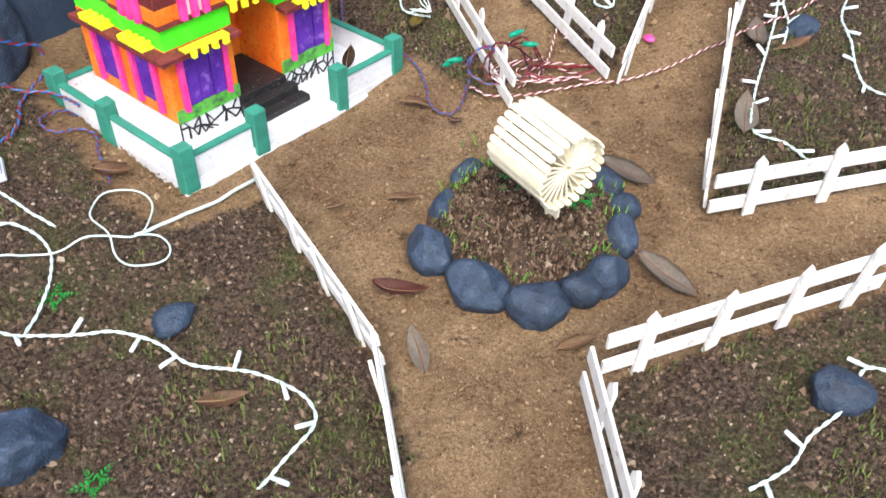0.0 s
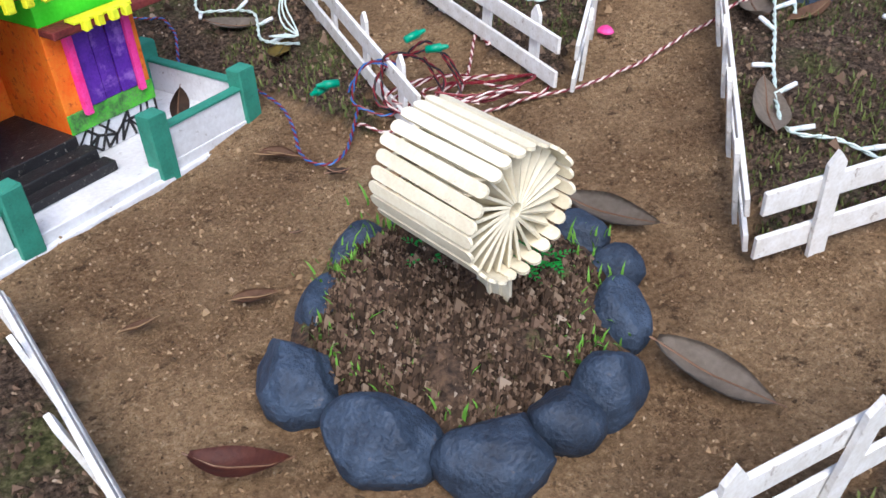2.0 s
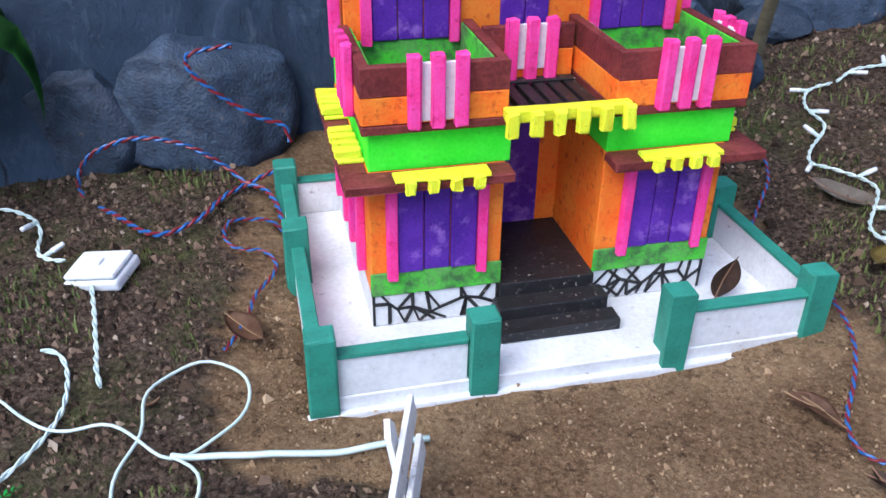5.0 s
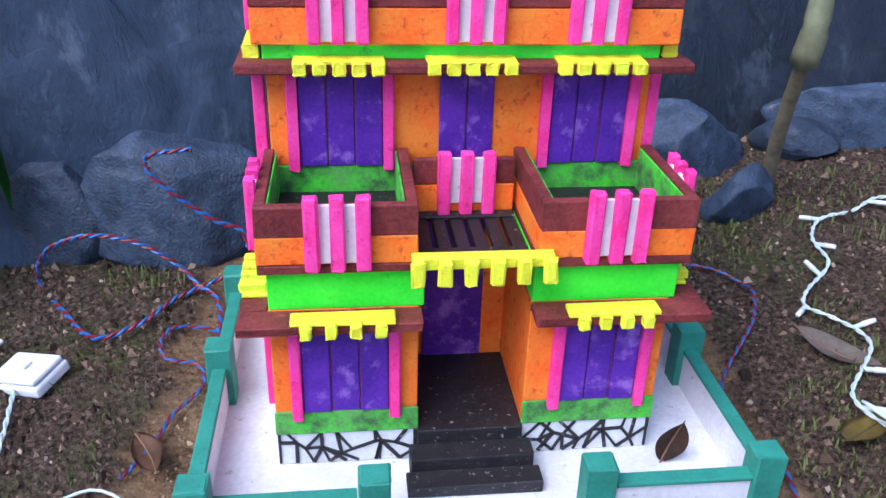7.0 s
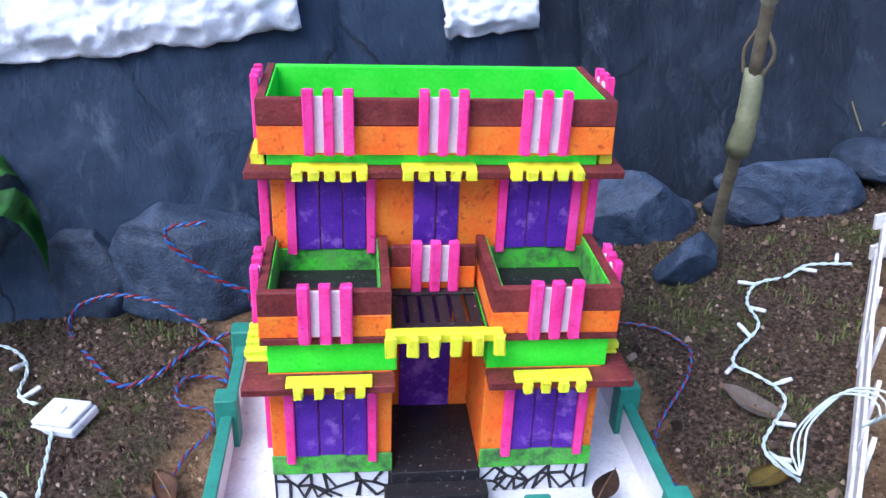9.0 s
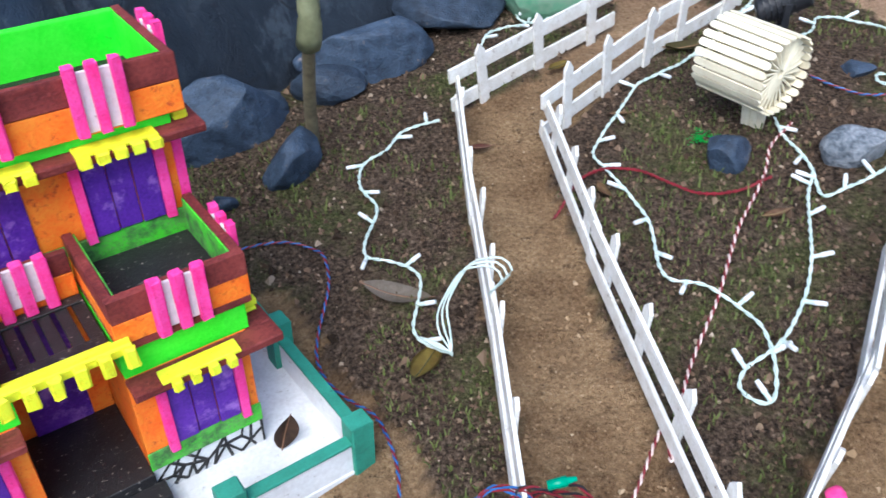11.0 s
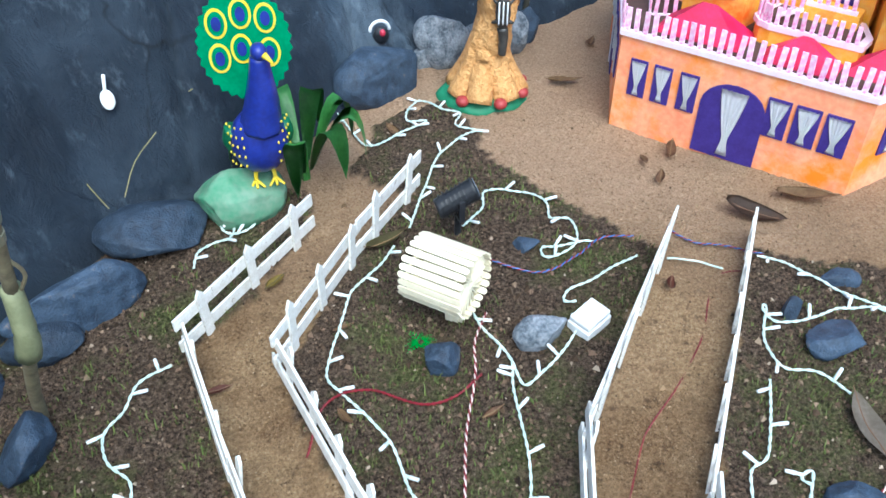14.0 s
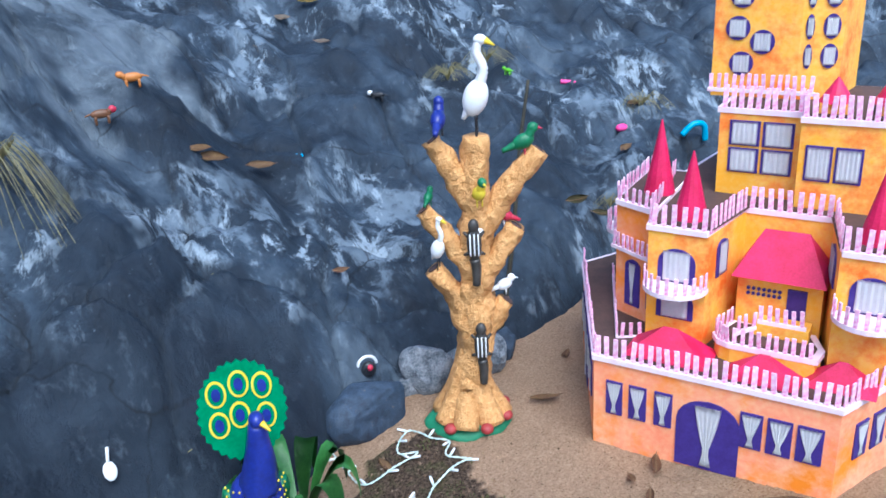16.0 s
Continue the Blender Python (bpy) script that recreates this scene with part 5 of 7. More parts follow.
for pts, a, b, lb in ((TWIST_WHITE, REDW, CREAMW, RW), (TWIST_CROSS, REDW, CREAMW, RW), (CABLE_HOUSE, REDW, BLUEW, RB), (CABLE_LOOP_C, REDW, BLUEW, RB),
                      (CABLE_RED_PATH, REDW, REDW, "twisted dark red cable half buried in the sand"), (CABLE_RED_BED, REDW, REDW, "twisted dark red cable across the soil"), (CABLE_RB_BED, REDW, BLUEW, RB), (CABLE_RB_FAR, REDW, BLUEW, RB)):
    thin = "half buried" in lb
    twisted_cable(pts, a, b, lb, 0.0006 if thin else 0.0009, 0.009 if thin else 0.012, -0.0034 if thin else 0.003)

# the tangle of leads and plugs at the fence end
random.seed(8)
tx, ty = 0.135, 0.915
for i, (m1, m2, ox, rad) in enumerate(((REDW, BLACKW, .03, .030), (REDW, CREAMW, .05, .042), (REDW, REDW, .075, .034), (BLACKW, REDW, .02, .022), (BLUEW, REDW, -.005, .020), (REDW, CREAMW, .085, .040))):
    p = []
    for q in range(11):
        a = i * 1.7 + q * 0.85
        rr = rad * random.uniform(0.75, 1.15)
        p.append(Vector((tx + ox + rr * 1.25 * math.cos(a), ty + 0.004 + rr * 0.55 * math.sin(a), 0.002 + 0.012 * random.random() + (0.035 * max(0, math.sin(a)) if ox < .04 else 0))))
    twisted_cable(None, m1, m2, "tangled red and black leads at the fence end", 0.0008, 0.016, path=spline(p, 0.008))
for i, (dx, dy, z, a) in enumerate(((.02, .01, .055, 20), (.035, .0, .05, -20), (-.035, -.005, .035, 200), (-.045, .0, .03, 230))):
    pl = thing("plug", "green plastic plug on a lead at the fence", "plug", (tx + dx, ty + dy, z), (0, -10, a), "green plugs")
    bm = bmesh.new()
    tube(bm, [(0, 0, 0), (0.012, 0, 0)], 0.0030, 8, 0.0034)
    part("body", bm, PLUGG, pl, "", True)
    bm = bmesh.new()
    tube(bm, [(0.012, 0, 0), (0.018, 0, 0)], 0.0024, 8, 0.0014)
    part("tip", bm, PLUGG, pl)


def place(kind, n=0):
    return [m for m in MARKS if m[3] == kind][n]


# plug boxes, spotlight, petal, weeds
BOXM = mat("white_plastic", (0.78, 0.80, 0.81), (0.70, 0.72, 0.73), 40, 200, 0.35, 0.1)
for n, (sx, sy, sz, rz) in enumerate(((.040, .030, .022, 35), (.042, .032, .013, 25))):
    x, y, w, k, _ = place("box", n)
    c = thing("control_box", "white plastic light-string control box on the soil", "control box", (x, y, gz(x, y) + 0.004), (4, -5, rz), "control boxes")
    part("housing", box(-sx / 2, sx / 2, -sy / 2, sy / 2, 0, sz * 0.62, 0.002), BOXM, c)
    part("lid", box(-sx / 2 + .0015, sx / 2 - .0015, -sy / 2 + .0015, sy / 2 - .0015, sz * 0.62 + 0.0006, sz, 0.002), BOXM, c)
    part("button", box(-.004, .004, -.004, .004, sz, sz + 0.0025, 0.001), BOXM, c)
BLACKP = mat("black_plastic", (0.012, 0.013, 0.016), (0.025, 0.026, 0.03), 60, 300, 0.4, 0.2)
x, y, w, k, _ = place("spot")
sp = thing("spotlight", "black ribbed garden spotlight on a stake", "spotlight", (x + 0.012, y, gz(x, y) + 0.006), (0, 0, 8))
sp.scale = (0.88, 0.88, 0.95)
bm = bmesh.new()
tube(bm, [(0, 0, -0.02), (0, 0, 0.035)], 0.005, 8)
part("stake", bm, BLACKP, sp)
part("bracket", box(-.004, .004, -.016, .016, 0.03, 0.034, 0.001), BLACKP, sp)
for s in (-1, 1):
    part("arm", box(-.004, .004, s * .0165 - .0015, s * .0165 + .0015, 0.03, 0.062, 0.0008), BLACKP, sp)
hd = bmesh.new()
tube(hd, [(-.03, 0, .045), (-.026, 0, .0465), (.02, 0, .066), (.024, 0, .068)], 0.0135, 16, 0.0165)
head = part("head", hd, BLACKP, sp, "black cylindrical lamp head", True)
for i in range(6):
    b = bmesh.new()
    c = Vector((-.022 + i * .006, 0, .0482 + i * .0026))
    ax = Vector((.046, 0, .0195)).normalized()
    tube(b, [c, c + ax * 0.0018], 0.0172, 16)
    part("fin", b, BLACKP, head)
GLASSM = mat("lens_glass", (0.10, 0.12, 0.15), (0.14, 0.16, 0.2), 60, 300, 0.08, 0.0)
b = bmesh.new()
tube(b, [(.0242, 0, .0681), (.0252, 0, .0685)], 0.0145, 16)
part("lens", b, GLASSM, head, "dark glass lens")
PETAL = mat("petal", (0.75, 0.03, 0.22), (0.8, 0.10, 0.34), 60, 300, 0.6, 0.2)
x, y, w, k, _ = place("petal")
b = bmesh.new()
bmesh.ops.create_icosphere(b, subdivisions=2, radius=0.0075)
for v in b.verts:
    v.co.z *= 0.35
    v.co *= 1 + 0.35 * noise.noise(v.co * 200)
pt = tagged(solid("petal", b, PETAL, True), "bright pink fallen petal on the sandy path", "petal")
pt.matrix_world = pose(x, y, gz(x, y) + 0.004)
WEED = mat("fern_green", (0.01, 0.30, 0.03), (0.03, 0.42, 0.06), 60, 300, 0.45, 0.2)
for n in range(len([m for m in MARKS if m[3] == "weed"])):
    x, y, w, k, _ = place("weed", n)
    wd = thing("fern_sprig", "small bright green fern sprig in the soil", "fern", (x, y, gz(x, y) + (0.030 if .06 < x < .26 and .55 < y < .78 else 0.003)), group="fern sprigs")
    for i in range(5 if n else 9):
        a = 2 * math.pi * i / (5 if n else 9) + random.uniform(-.3, .3)
        L = (0.017 if n == 0 else 0.016) * random.uniform(0.7, 1.2)
        b = bmesh.new()
        for q in range(5):
            u = (q + 1) / 5
            for s in (-1, 1):
                c = Vector((L * u, 0, L * 0.5 * u * (1.3 - u)))
                t2 = c + Vector((L * 0.1, s * L * 0.30 * (1.15 - u), 0.0005))
                vs = [b.verts.new(c), b.verts.new(c + Vector((L * 0.16, s * L * 0.05, 0))), b.verts.new(t2 + Vector((L * 0.10, 0, 0))), b.verts.new(t2)]
                b.faces.new(vs)
        bmesh.ops.solidify(b, geom=b.faces[:], thickness=0.0003)
        f = part("frond", b, WEED, wd)
        f.matrix_local = pose(0, 0, 0, 0, 0, math.degrees(a))

# the thin pole
POLE = mat("pole_wood", (0.20, 0.17, 0.10), (0.11, 0.09, 0.055), 40, 200, 0.75, 0.5)
x, y, w, k, _ = place("pole")
pole = thing("garden_pole", "thin weathered wooden pole tied with cord beside the slope", "pole", (-.150, 1.328, gz(-.150, 1.328)))
b = bmesh.new()
tube(b, spline([(0, 0, -0.03), (0.018, -0.026, 0.06), (0.050, -0.064, 0.165)], 0.02), 0.0068, 10, 0.0058)
part("shaft", b, POLE, pole, "", True)
b = bmesh.new()
tube(b, spline([(0.045, -0.060, 0.145), (0.052, -0.064, 0.17), (0.053, -0.060, 0.20), (0.052, -0.056, 0.222)], 0.01), 0.0115, 10, 0.0085)
part("splice", b, mat("green_bamboo", (0.24, 0.25, 0.14), (0.16, 0.17, 0.09), 40, 200, 0.55, 0.3), pole, "pale green bamboo end", True)
UP = [(0.052, -0.057, 0.212), (0.072, -0.084, 0.30), (0.090, -0.109, 0.366), (0.108, -0.136, 0.464), (0.138, -0.183, 0.571), (0.152, -0.210, 0.64), (0.172, -0.240, 0.70)]
b = bmesh.new()
tube(b, spline(UP, 0.02), 0.0060, 10, 0.0036)
part("upper_shaft", b, POLE, pole, "", True)
for s in (-1, 1):
    b = bmesh.new()
    tube(b, spline([(0.052 + s * .009, -0.058, 0.218), (0.058 + s * .013, -0.064, 0.24), (0.063, -0.073, 0.268)], 0.006), 0.0018, 6)
    part("tie", b, POLE, pole)
TAPE = mat("wrapping_tape", (0.24, 0.23, 0.16), (0.16, 0.15, 0.1), 40, 200, 0.6, 0.3)
for z in (.285, .31, .335, .36):
    f = (z - .30) / .10
    c = Vector((0.072 + .028 * f, -0.084 - .038 * f, z))
    b = bmesh.new()
    tube(b, [c, c + Vector((0.0033, -0.0045, 0.012))], 0.0070, 10)
    part("wrapping", b, TAPE, pole)

# ---- the pink-fenced toy castle ----
CU, CN = Vector((0.731, -0.681, 0)), Vector((0.681, 0.731, 0))
castle = thing("toy_castle", "orange toy castle with pink picket parapets and crimson roofs", "toy castle")
castle.matrix_world = Matrix(((CU.x, CN.x, 0, 0.71), (CU.y, CN.y, 0, 1.63), (0, 0, 1, 0.022), (0, 0, 0, 1)))
CORAL = mat("coral_wall", (0.88, 0.26, 0.13), (0.88, 0.44, 0.24), 16, 120, 0.6, 0.25, dirt=(0.86, 0.24, 0.01), dirt_amt=0.72, dirt_scale=13)
AMBER = mat("amber_wall", (0.90, 0.42, 0.02), (0.90, 0.56, 0.15), 12, 120, 0.6, 0.25, dirt=(0.86, 0.17, 0.01), dirt_amt=0.74, dirt_scale=12)
PALING = mat("pink_paling", (0.80, 0.22, 0.52), (0.92, 0.74, 0.85), 120, 260, 0.55, 0.2, blend=0.45, dirt=(0.70, 0.10, 0.36), dirt_amt=0.35, dirt_scale=160, random_v=0.14)
LEDGE = mat("white_ledge", (0.82, 0.72, 0.78), (0.80, 0.60, 0.72), 60, 300, 0.55, 0.1)
CRIMSON = mat("crimson_roof", (0.46, 0.004, 0.055), (0.62, 0.012, 0.10), 40, 300, 0.5, 0.1)
INDIGO = mat("indigo_frame", (0.035, 0.018, 0.16), (0.05, 0.03, 0.22), 60, 300, 0.5, 0.1)
CURTAIN = mat("curtain", (0.92, 0.92, 0.92), (0.86, 0.86, 0.87), 60, 300, 0.7, 0.1)
DARKFLOOR = mat("dark_terrace", (0.06, 0.035, 0.03), (0.09, 0.05, 0.04), 40, 200, 0.8, 0.2)


def paling_mesh(h, w=0.0052, t=0.0022):
    b = box(-w / 2, w / 2, -t / 2, t / 2, 0, h, 0.0007)
    bmesh.ops.recalc_face_normals(b, faces=b.faces)
    me = bpy.data.meshes.new("paling")
    b.to_mesh(me)
    b.free()
    me.materials.append(PALING)
    return me


PAL = paling_mesh(0.037, 0.0074)
PALS = paling_mesh(0.029, 0.0058)


def storey(name, outline, z0, z1, material, ledge=True, pales=None, skip=(), step=0.0125, proud=0.004):
    """A block of the castle on a plan outline, with a ledge and palings on top along its edges."""
    w = part(name, prism(outline, z0, z1 - (0.008 if ledge else 0)), material, castle)
    if not ledge:
        return w
    c = Vector((sum(p[0] for p in outline) / len(outline), sum(p[1] for p in outline) / len(outline), 0))
    big = []
    for x, y in outline:
        d = Vector((x, y, 0)) - c
        d = d * (1 + proud / max(d.length, 0.01))
        big.append((c.x + d.x, c.y + d.y))
    part("ledge", prism(big, z1 - 0.008, z1), LEDGE, castle, "white ledge")
    inner = []
    for x, y in outline:
        d = Vector((x, y, 0)) - c
        d = d * (1 - 0.006 / max(d.length, 0.01))
        inner.append((c.x + d.x, c.y + d.y))
    part("terrace", prism(inner, z1, z1 + 0.0015), DARKFLOOR, castle, "dark terrace floor")
    if pales:
        for i in range(len(outline)):
            if i in skip:
                continue
            rail(outline[i], outline[(i + 1) % len(outline)], z1 - 0.004, pales, step)
    return w


def rail(a, b, z, me, step=0.0125, bar=False):
    a, b = Vector((*a, 0)), Vector((*b, 0))
    L = (b - a).length
    n = max(2, int(L / step))
    ang = math.degrees(math.atan2(b.y - a.y, b.x - a.x))
    for i in range(n):
        p = a.lerp(b, (i + 0.5) / n)
        k = new("paling", me)
        k.parent = castle
        k.matrix_local = pose(p.x, p.y, z + random.uniform(-.0012, .0012), random.uniform(-3, 3), random.uniform(-4, 4), ang + random.uniform(-4, 4))
    if bar:
        thing_bar(a, b, z)


def thing_bar(a, b, z):
    L = (b - a).length
    bm = box(0, L, -0.002, 0.002, z, z + 0.006, 0.0006)
    o = part("rail", bm, LEDGE, castle)
    o.matrix_local = pose(a.x, a.y, 0, 0, 0, math.degrees(math.atan2(b.y - a.y, b.x - a.x)))
    return o


def curtain_mesh(w, h, tied):
    """A pleated white curtain, gathered near its foot where tied."""
    b = bmesh.new()
    nu, nv = 18, 10
    g = []
    for j in range(nv + 1):
        v = j / nv
        k = 1.0
        if tied:
            k = (1 - 0.78 * min(1, v / 0.72) ** 1.3) if v < 0.78 else 0.22 + (v - 0.78) * 1.0
        g.append([b.verts.new(((i / nu - 0.5) * w * k, -0.0012 - 0.0009 * math.sin(i / nu * 6.28 * 5), h * (1 - v))) for i in range(nu + 1)])
    for j in range(nv):
        for i in range(nu):
            b.faces.new((g[j][i], g[j][i + 1], g[j + 1][i + 1], g[j + 1][i]))
    bmesh.ops.solidify(b, geom=b.faces[:], thickness=0.0004)
    return b


def window(a, b, u, z, w, h, arch=False, tied=True, round_=False, half=False):
    """A framed window on the wall that runs from plan point a to b, its middle u metres along; z is its sill."""
    a, b = Vector((*a, 0)), Vector((*b, 0))
    d = (b - a).normalized()
    p = a + d * u
    ang = math.degrees(math.atan2(d.y, d.x))
    pts = []
    if round_:
        pts = [(w / 2 * math.cos(k * math.pi / 10), h / 2 + h / 2 * math.sin(k * math.pi / 10)) for k in range(20)]
    elif arch:
        r = w / 2
        pts = [(-r, 0), (r, 0)] + [(r * math.cos(k * math.pi / 10), h - r * 0.8 + r * 0.8 * math.sin(k * math.pi / 10)) for k in range(11)]
    else:
        pts = [(-w / 2, 0), (w / 2, 0), (w / 2, h), (-w / 2, h)]
    bm = bmesh.new()
    f0 = [bm.verts.new((x, -0.0022, zz)) for x, zz in pts]
    f1 = [bm.verts.new((x, 0.001, zz)) for x, zz in pts]
    bm.faces.new(f0)
    bm.faces.new(f1[::-1])
    for i in range(len(pts)):
        bm.faces.new((f0[i], f1[i], f1[(i + 1) % len(pts)], f0[(i + 1) % len(pts)]))
    o = part("window", bm, INDIGO, castle, "indigo-framed window with a white curtain")
    o.matrix_local = pose(p.x, p.y, z, 0, 0, ang)
    m = 0.84 if not round_ else 0.78
    cw, ch = (w * m, h * 0.9) if not arch else (w * 0.72, h * 0.88)
    if round_:
        cw, ch = w * 0.68, h * 0.74
    cb = curtain_mesh(cw if not (arch and tied) else w * 0.42, ch, tied)
    c = part("curtain", cb, CURTAIN, o, "white pleated curtain", True)
    c.matrix_local = pose(0, -0.0022, h * 0.05 if not round_ else h * 0.13)
    return o


random.seed(31)
L1 = [(-.172, 0), (.165, 0), (.315, .31), (.17, .55), (-.17, .55), (-.315, .31)]
storey("ground_storey", L1, -0.03, 0.154, CORAL, True, PAL, skip=(2, 3, 4))
for x0, x1 in ((-.152, -.127), (-.117, -.091), (-.079, -.053), (.041, .071), (.077, .109), (.115, .148)):
    window(L1[0], L1[1], (x0 + x1) / 2 + 0.172, 0.060, (x1 - x0), 0.056)
window(L1[0], L1[1], 0.170, 0.006, 0.088, 0.112, arch=True)
for u in (.05, .09, .13):
    window(L1[5], L1[0], .344 - u, 0.060, 0.026, 0.056)
    window(L1[5], L1[0], .344 - u - 0.16, 0.060, 0.026, 0.056)
    window(L1[1], L1[2], u, 0.060, 0.028, 0.056)
    window(L1[1], L1[2], u + .16, 0.060, 0.028, 0.056)
window(L1[5], L1[0], .344 - .19, 0.004, 0.075, 0.112, arch=True)
window(L1[1], L1[2], .21, 0.004, 0.075, 0.112, arch=True)
# the inner railing along the left terrace
rail((-.245, .275), (-.158, .058), 0.152, PALS, 0.0115, True)
rail((-.158, .058), (-.122, .079), 0.152, PALS, 0.0105, True)
# second storey: two corner towers with a recess between
L2 = [(-.122, .08), (-.036, .08), (-.012, .20), (.108, .20), (.132, .08), (.22, .08), (.24, .34), (.15, .50), (-.12, .50), (-.15, .30)]
storey("second_storey", L2, 0.1556, 0.338, AMBER, True, PAL, skip=(6, 7, 8))
window(L2[0], L2[1], .043, 0.254, 0.054, 0.052, arch=True, tied=False)
window(L2[0], L2[1], .043, 0.196, 0.054, 0.046, arch=True, tied=False)
window(L2[1], L2[2], .045, 0.258, 0.034, 0.056, arch=True, tied=False)
window(L2[3], L2[4], .06, 0.268, 0.06, 0.052, arch=True, tied=False)
window(L2[4], L2[5], .043, 0.254, 0.054, 0.052, arch=True, tied=False)
window(L2[9], L2[0], .20, 0.20, 0.034, 0.075, arch=True)
# half-round balconies
def balcony(cx_, cy_, z, r, a0, a1, n=11, h=PALS):
    pts = [(cx_ + r * math.cos(radians(a0 + (a1 - a0) * i / 12)), cy_ + r * math.sin(radians(a0 + (a1 - a0) * i / 12))) for i in range(13)]
    part("balcony_slab", prism(pts, z, z + 0.007), LEDGE, castle, "white rounded balcony slab")
    for i in range(n):
        a = radians(a0 + (a1 - a0) * (i + 0.5) / n)
        k = new("paling", h)
        k.parent = castle
        k.matrix_local = pose(cx_ + (r - .002) * math.cos(a), cy_ + (r - .002) * math.sin(a), z + 0.004, 0, 0, math.degrees(a) + 90)


balcony(-.079, .079, 0.246, 0.047, 180, 360)
balcony(.176, .079, 0.246, 0.047, 180, 360)
balcony(-.205, .235, 0.262, 0.036, 100, 280, 9)
# side tower at the back left
LB = [(-.195, .15), (-.125, .12), (-.125, .32), (-.195, .32)]
storey("side_tower", LB, 0.1556, 0.345, CORAL, True, PALS, skip=(1, 2))
window(LB[0], LB[1], .036, 0.175, 0.03, 0.078, arch=True)
window(LB[3], LB[0], .08, 0.285, 0.034, 0.05, arch=True, tied=False)
rail((-.202, .148), (-.128, .108), 0.265, PALS, 0.0105, True)
LBR = [(.24, .12), (.30, .15), (.30, .32), (.242, .32)]
storey("side_tower", LBR, 0.1556, 0.345, CORAL, True, PALS, skip=(2, 3))


def cone(x, y, z, r, h):
    bm = bmesh.new()
    bmesh.ops.create_cone(bm, cap_ends=True, segments=14, radius1=r, radius2=0.001, depth=h)
    bmesh.ops.translate(bm, vec=(x, y, z + h / 2), verts=bm.verts)
    return part("spire", bm, CRIMSON, castle, "crimson cone spire")


cone(-.145, .20, 0.3465, 0.024, 0.115)
cone(-.075, .125, 0.3395, 0.025, 0.10)
cone(.17, .125, 0.3395, 0.025, 0.10)


def hip(x0, x1, y0, y1, z0, z1, inset=0.03):
    bm = bmesh.new()
    lo = [bm.verts.new(p) for p in ((x0, y0, z0), (x1, y0, z0), (x1, y1, z0), (x0, y1, z0))]
    ym = (y0 + y1) / 2
    hi = [bm.verts.new((x0 + inset, ym, z1)), bm.verts.new((x1 - inset, ym, z1))]
    for f in ((lo[0], lo[1], hi[1], hi[0]), (lo[1], lo[2], hi[1]), (lo[2], lo[3], hi[0], hi[1]), (lo[3], lo[0], hi[0]), (lo[3], lo[2], lo[1], lo[0])):
        bm.faces.new(f)
    return part("hip_roof", bm, CRIMSON, castle, "crimson hipped roof")


hip(-.135, -.012, 0.012, 0.078, 0.1562, 0.198, 0.052)
hip(.012, .108, 0.008, 0.055, 0.1562, 0.192, 0.042)
hip(.110, .20, 0.03, 0.078, 0.1562, 0.192, 0.04)
# the small gate house in the recess
part("gatehouse_wall", box(-.004, .112, .135, .199, .17, .262), AMBER, castle)
hip(-.010, .118, .115, .199, 0.262, 0.325, 0.034)
bm = box(.066, .092, .1315, .135, .195, .247)
part("door", bm, INDIGO, castle, "indigo door")
for r_ in range(2):
    for i in range(7):
        b = bmesh.new()
        tube(b, [(.012 + i * .0072, .1345, .240 - r_ * .008), (.012 + i * .0072, .1325, .240 - r_ * .008)], 0.0028, 8)
        part("vent_hole", b, INDIGO, castle)
# curved terrace in front of the recess
TR = [(-.018, .078), (-.008, .062), (.008, .056), (.12, .056), (.124, .085), (.106, .125), (-.003, .125)]
storey("terrace_wall", TR, 0.1556, 0.186, AMBER, True, PALS, skip=(3, 4, 5), step=0.0105)
rail((.035, .095), (.10, .095), 0.205, PALS, 0.0105, True)
rail((.035, .095), (.012, .062), 0.195, PALS, 0.0105, True)
part("terrace_step", box(.03, .104, .092, .124, .1876, .205), AMBER, castle)
# third storey and top tower
L3 = [(-.072, .25), (.048, .25), (.048, .222), (.16, .222), (.185, .25), (.185, .45), (-.072, .45)]
storey("third_storey", L3, 0.3396, 0.474, AMBER, True, PAL, skip=(4, 5, 6), step=0.011)
for x in (-.056, -.008):
    for z in (.376, .418):
        window((-.072, .25), (.048, .25), x + 0.022 + 0.072, z, 0.044, 0.038, tied=False)
for x in (.075, .115):
    window((.048, .222), (.16, .222), x - .048, 0.382, 0.036, 0.052, tied=False)
cone(.085, .26, 0.49, 0.024, 0.035)
part("turret", box(.066, .104, .242, .28, .4756, .49), AMBER, castle)
cone(.16, .27, 0.49, 0.03, 0.05)
part("turret", box(.142, .18, .25, .29, .4756, .49), AMBER, castle)
L4 = [(-.106, .32), (.02, .32), (.076, .34), (.09, .44), (-.09, .44)]
storey("top_tower", L4, 0.4756, 0.76, AMBER, True, PALS)
rail((-.106, .30), (.05, .30), 0.486, PALS, 0.0105, True)
for x, z in ((-.07, .565), (-.033, .545), (-.062, .512)):
    window(L4[0], L4[1], x + .106, z - 0.003, 0.036, 0.036, tied=False, round_=True)
for z in (.522, .565, .61):
    for u, w in ((.012, .012), (.042, .024)):
        window(L4[1], L4[2], u, z, w, 0.036, tied=False, round_=True)
for z in (.61, .66):
    window(L4[0], L4[1], .04, z, 0.036, 0.036, tied=False, round_=True)

# ---- the sculpted stump tree and its figures ----
TS = Vector((0.979, -0.202, 0))
TN = Vector((0.202, 0.979, 0))
T0 = Vector((0.41, 1.862, 0.022))


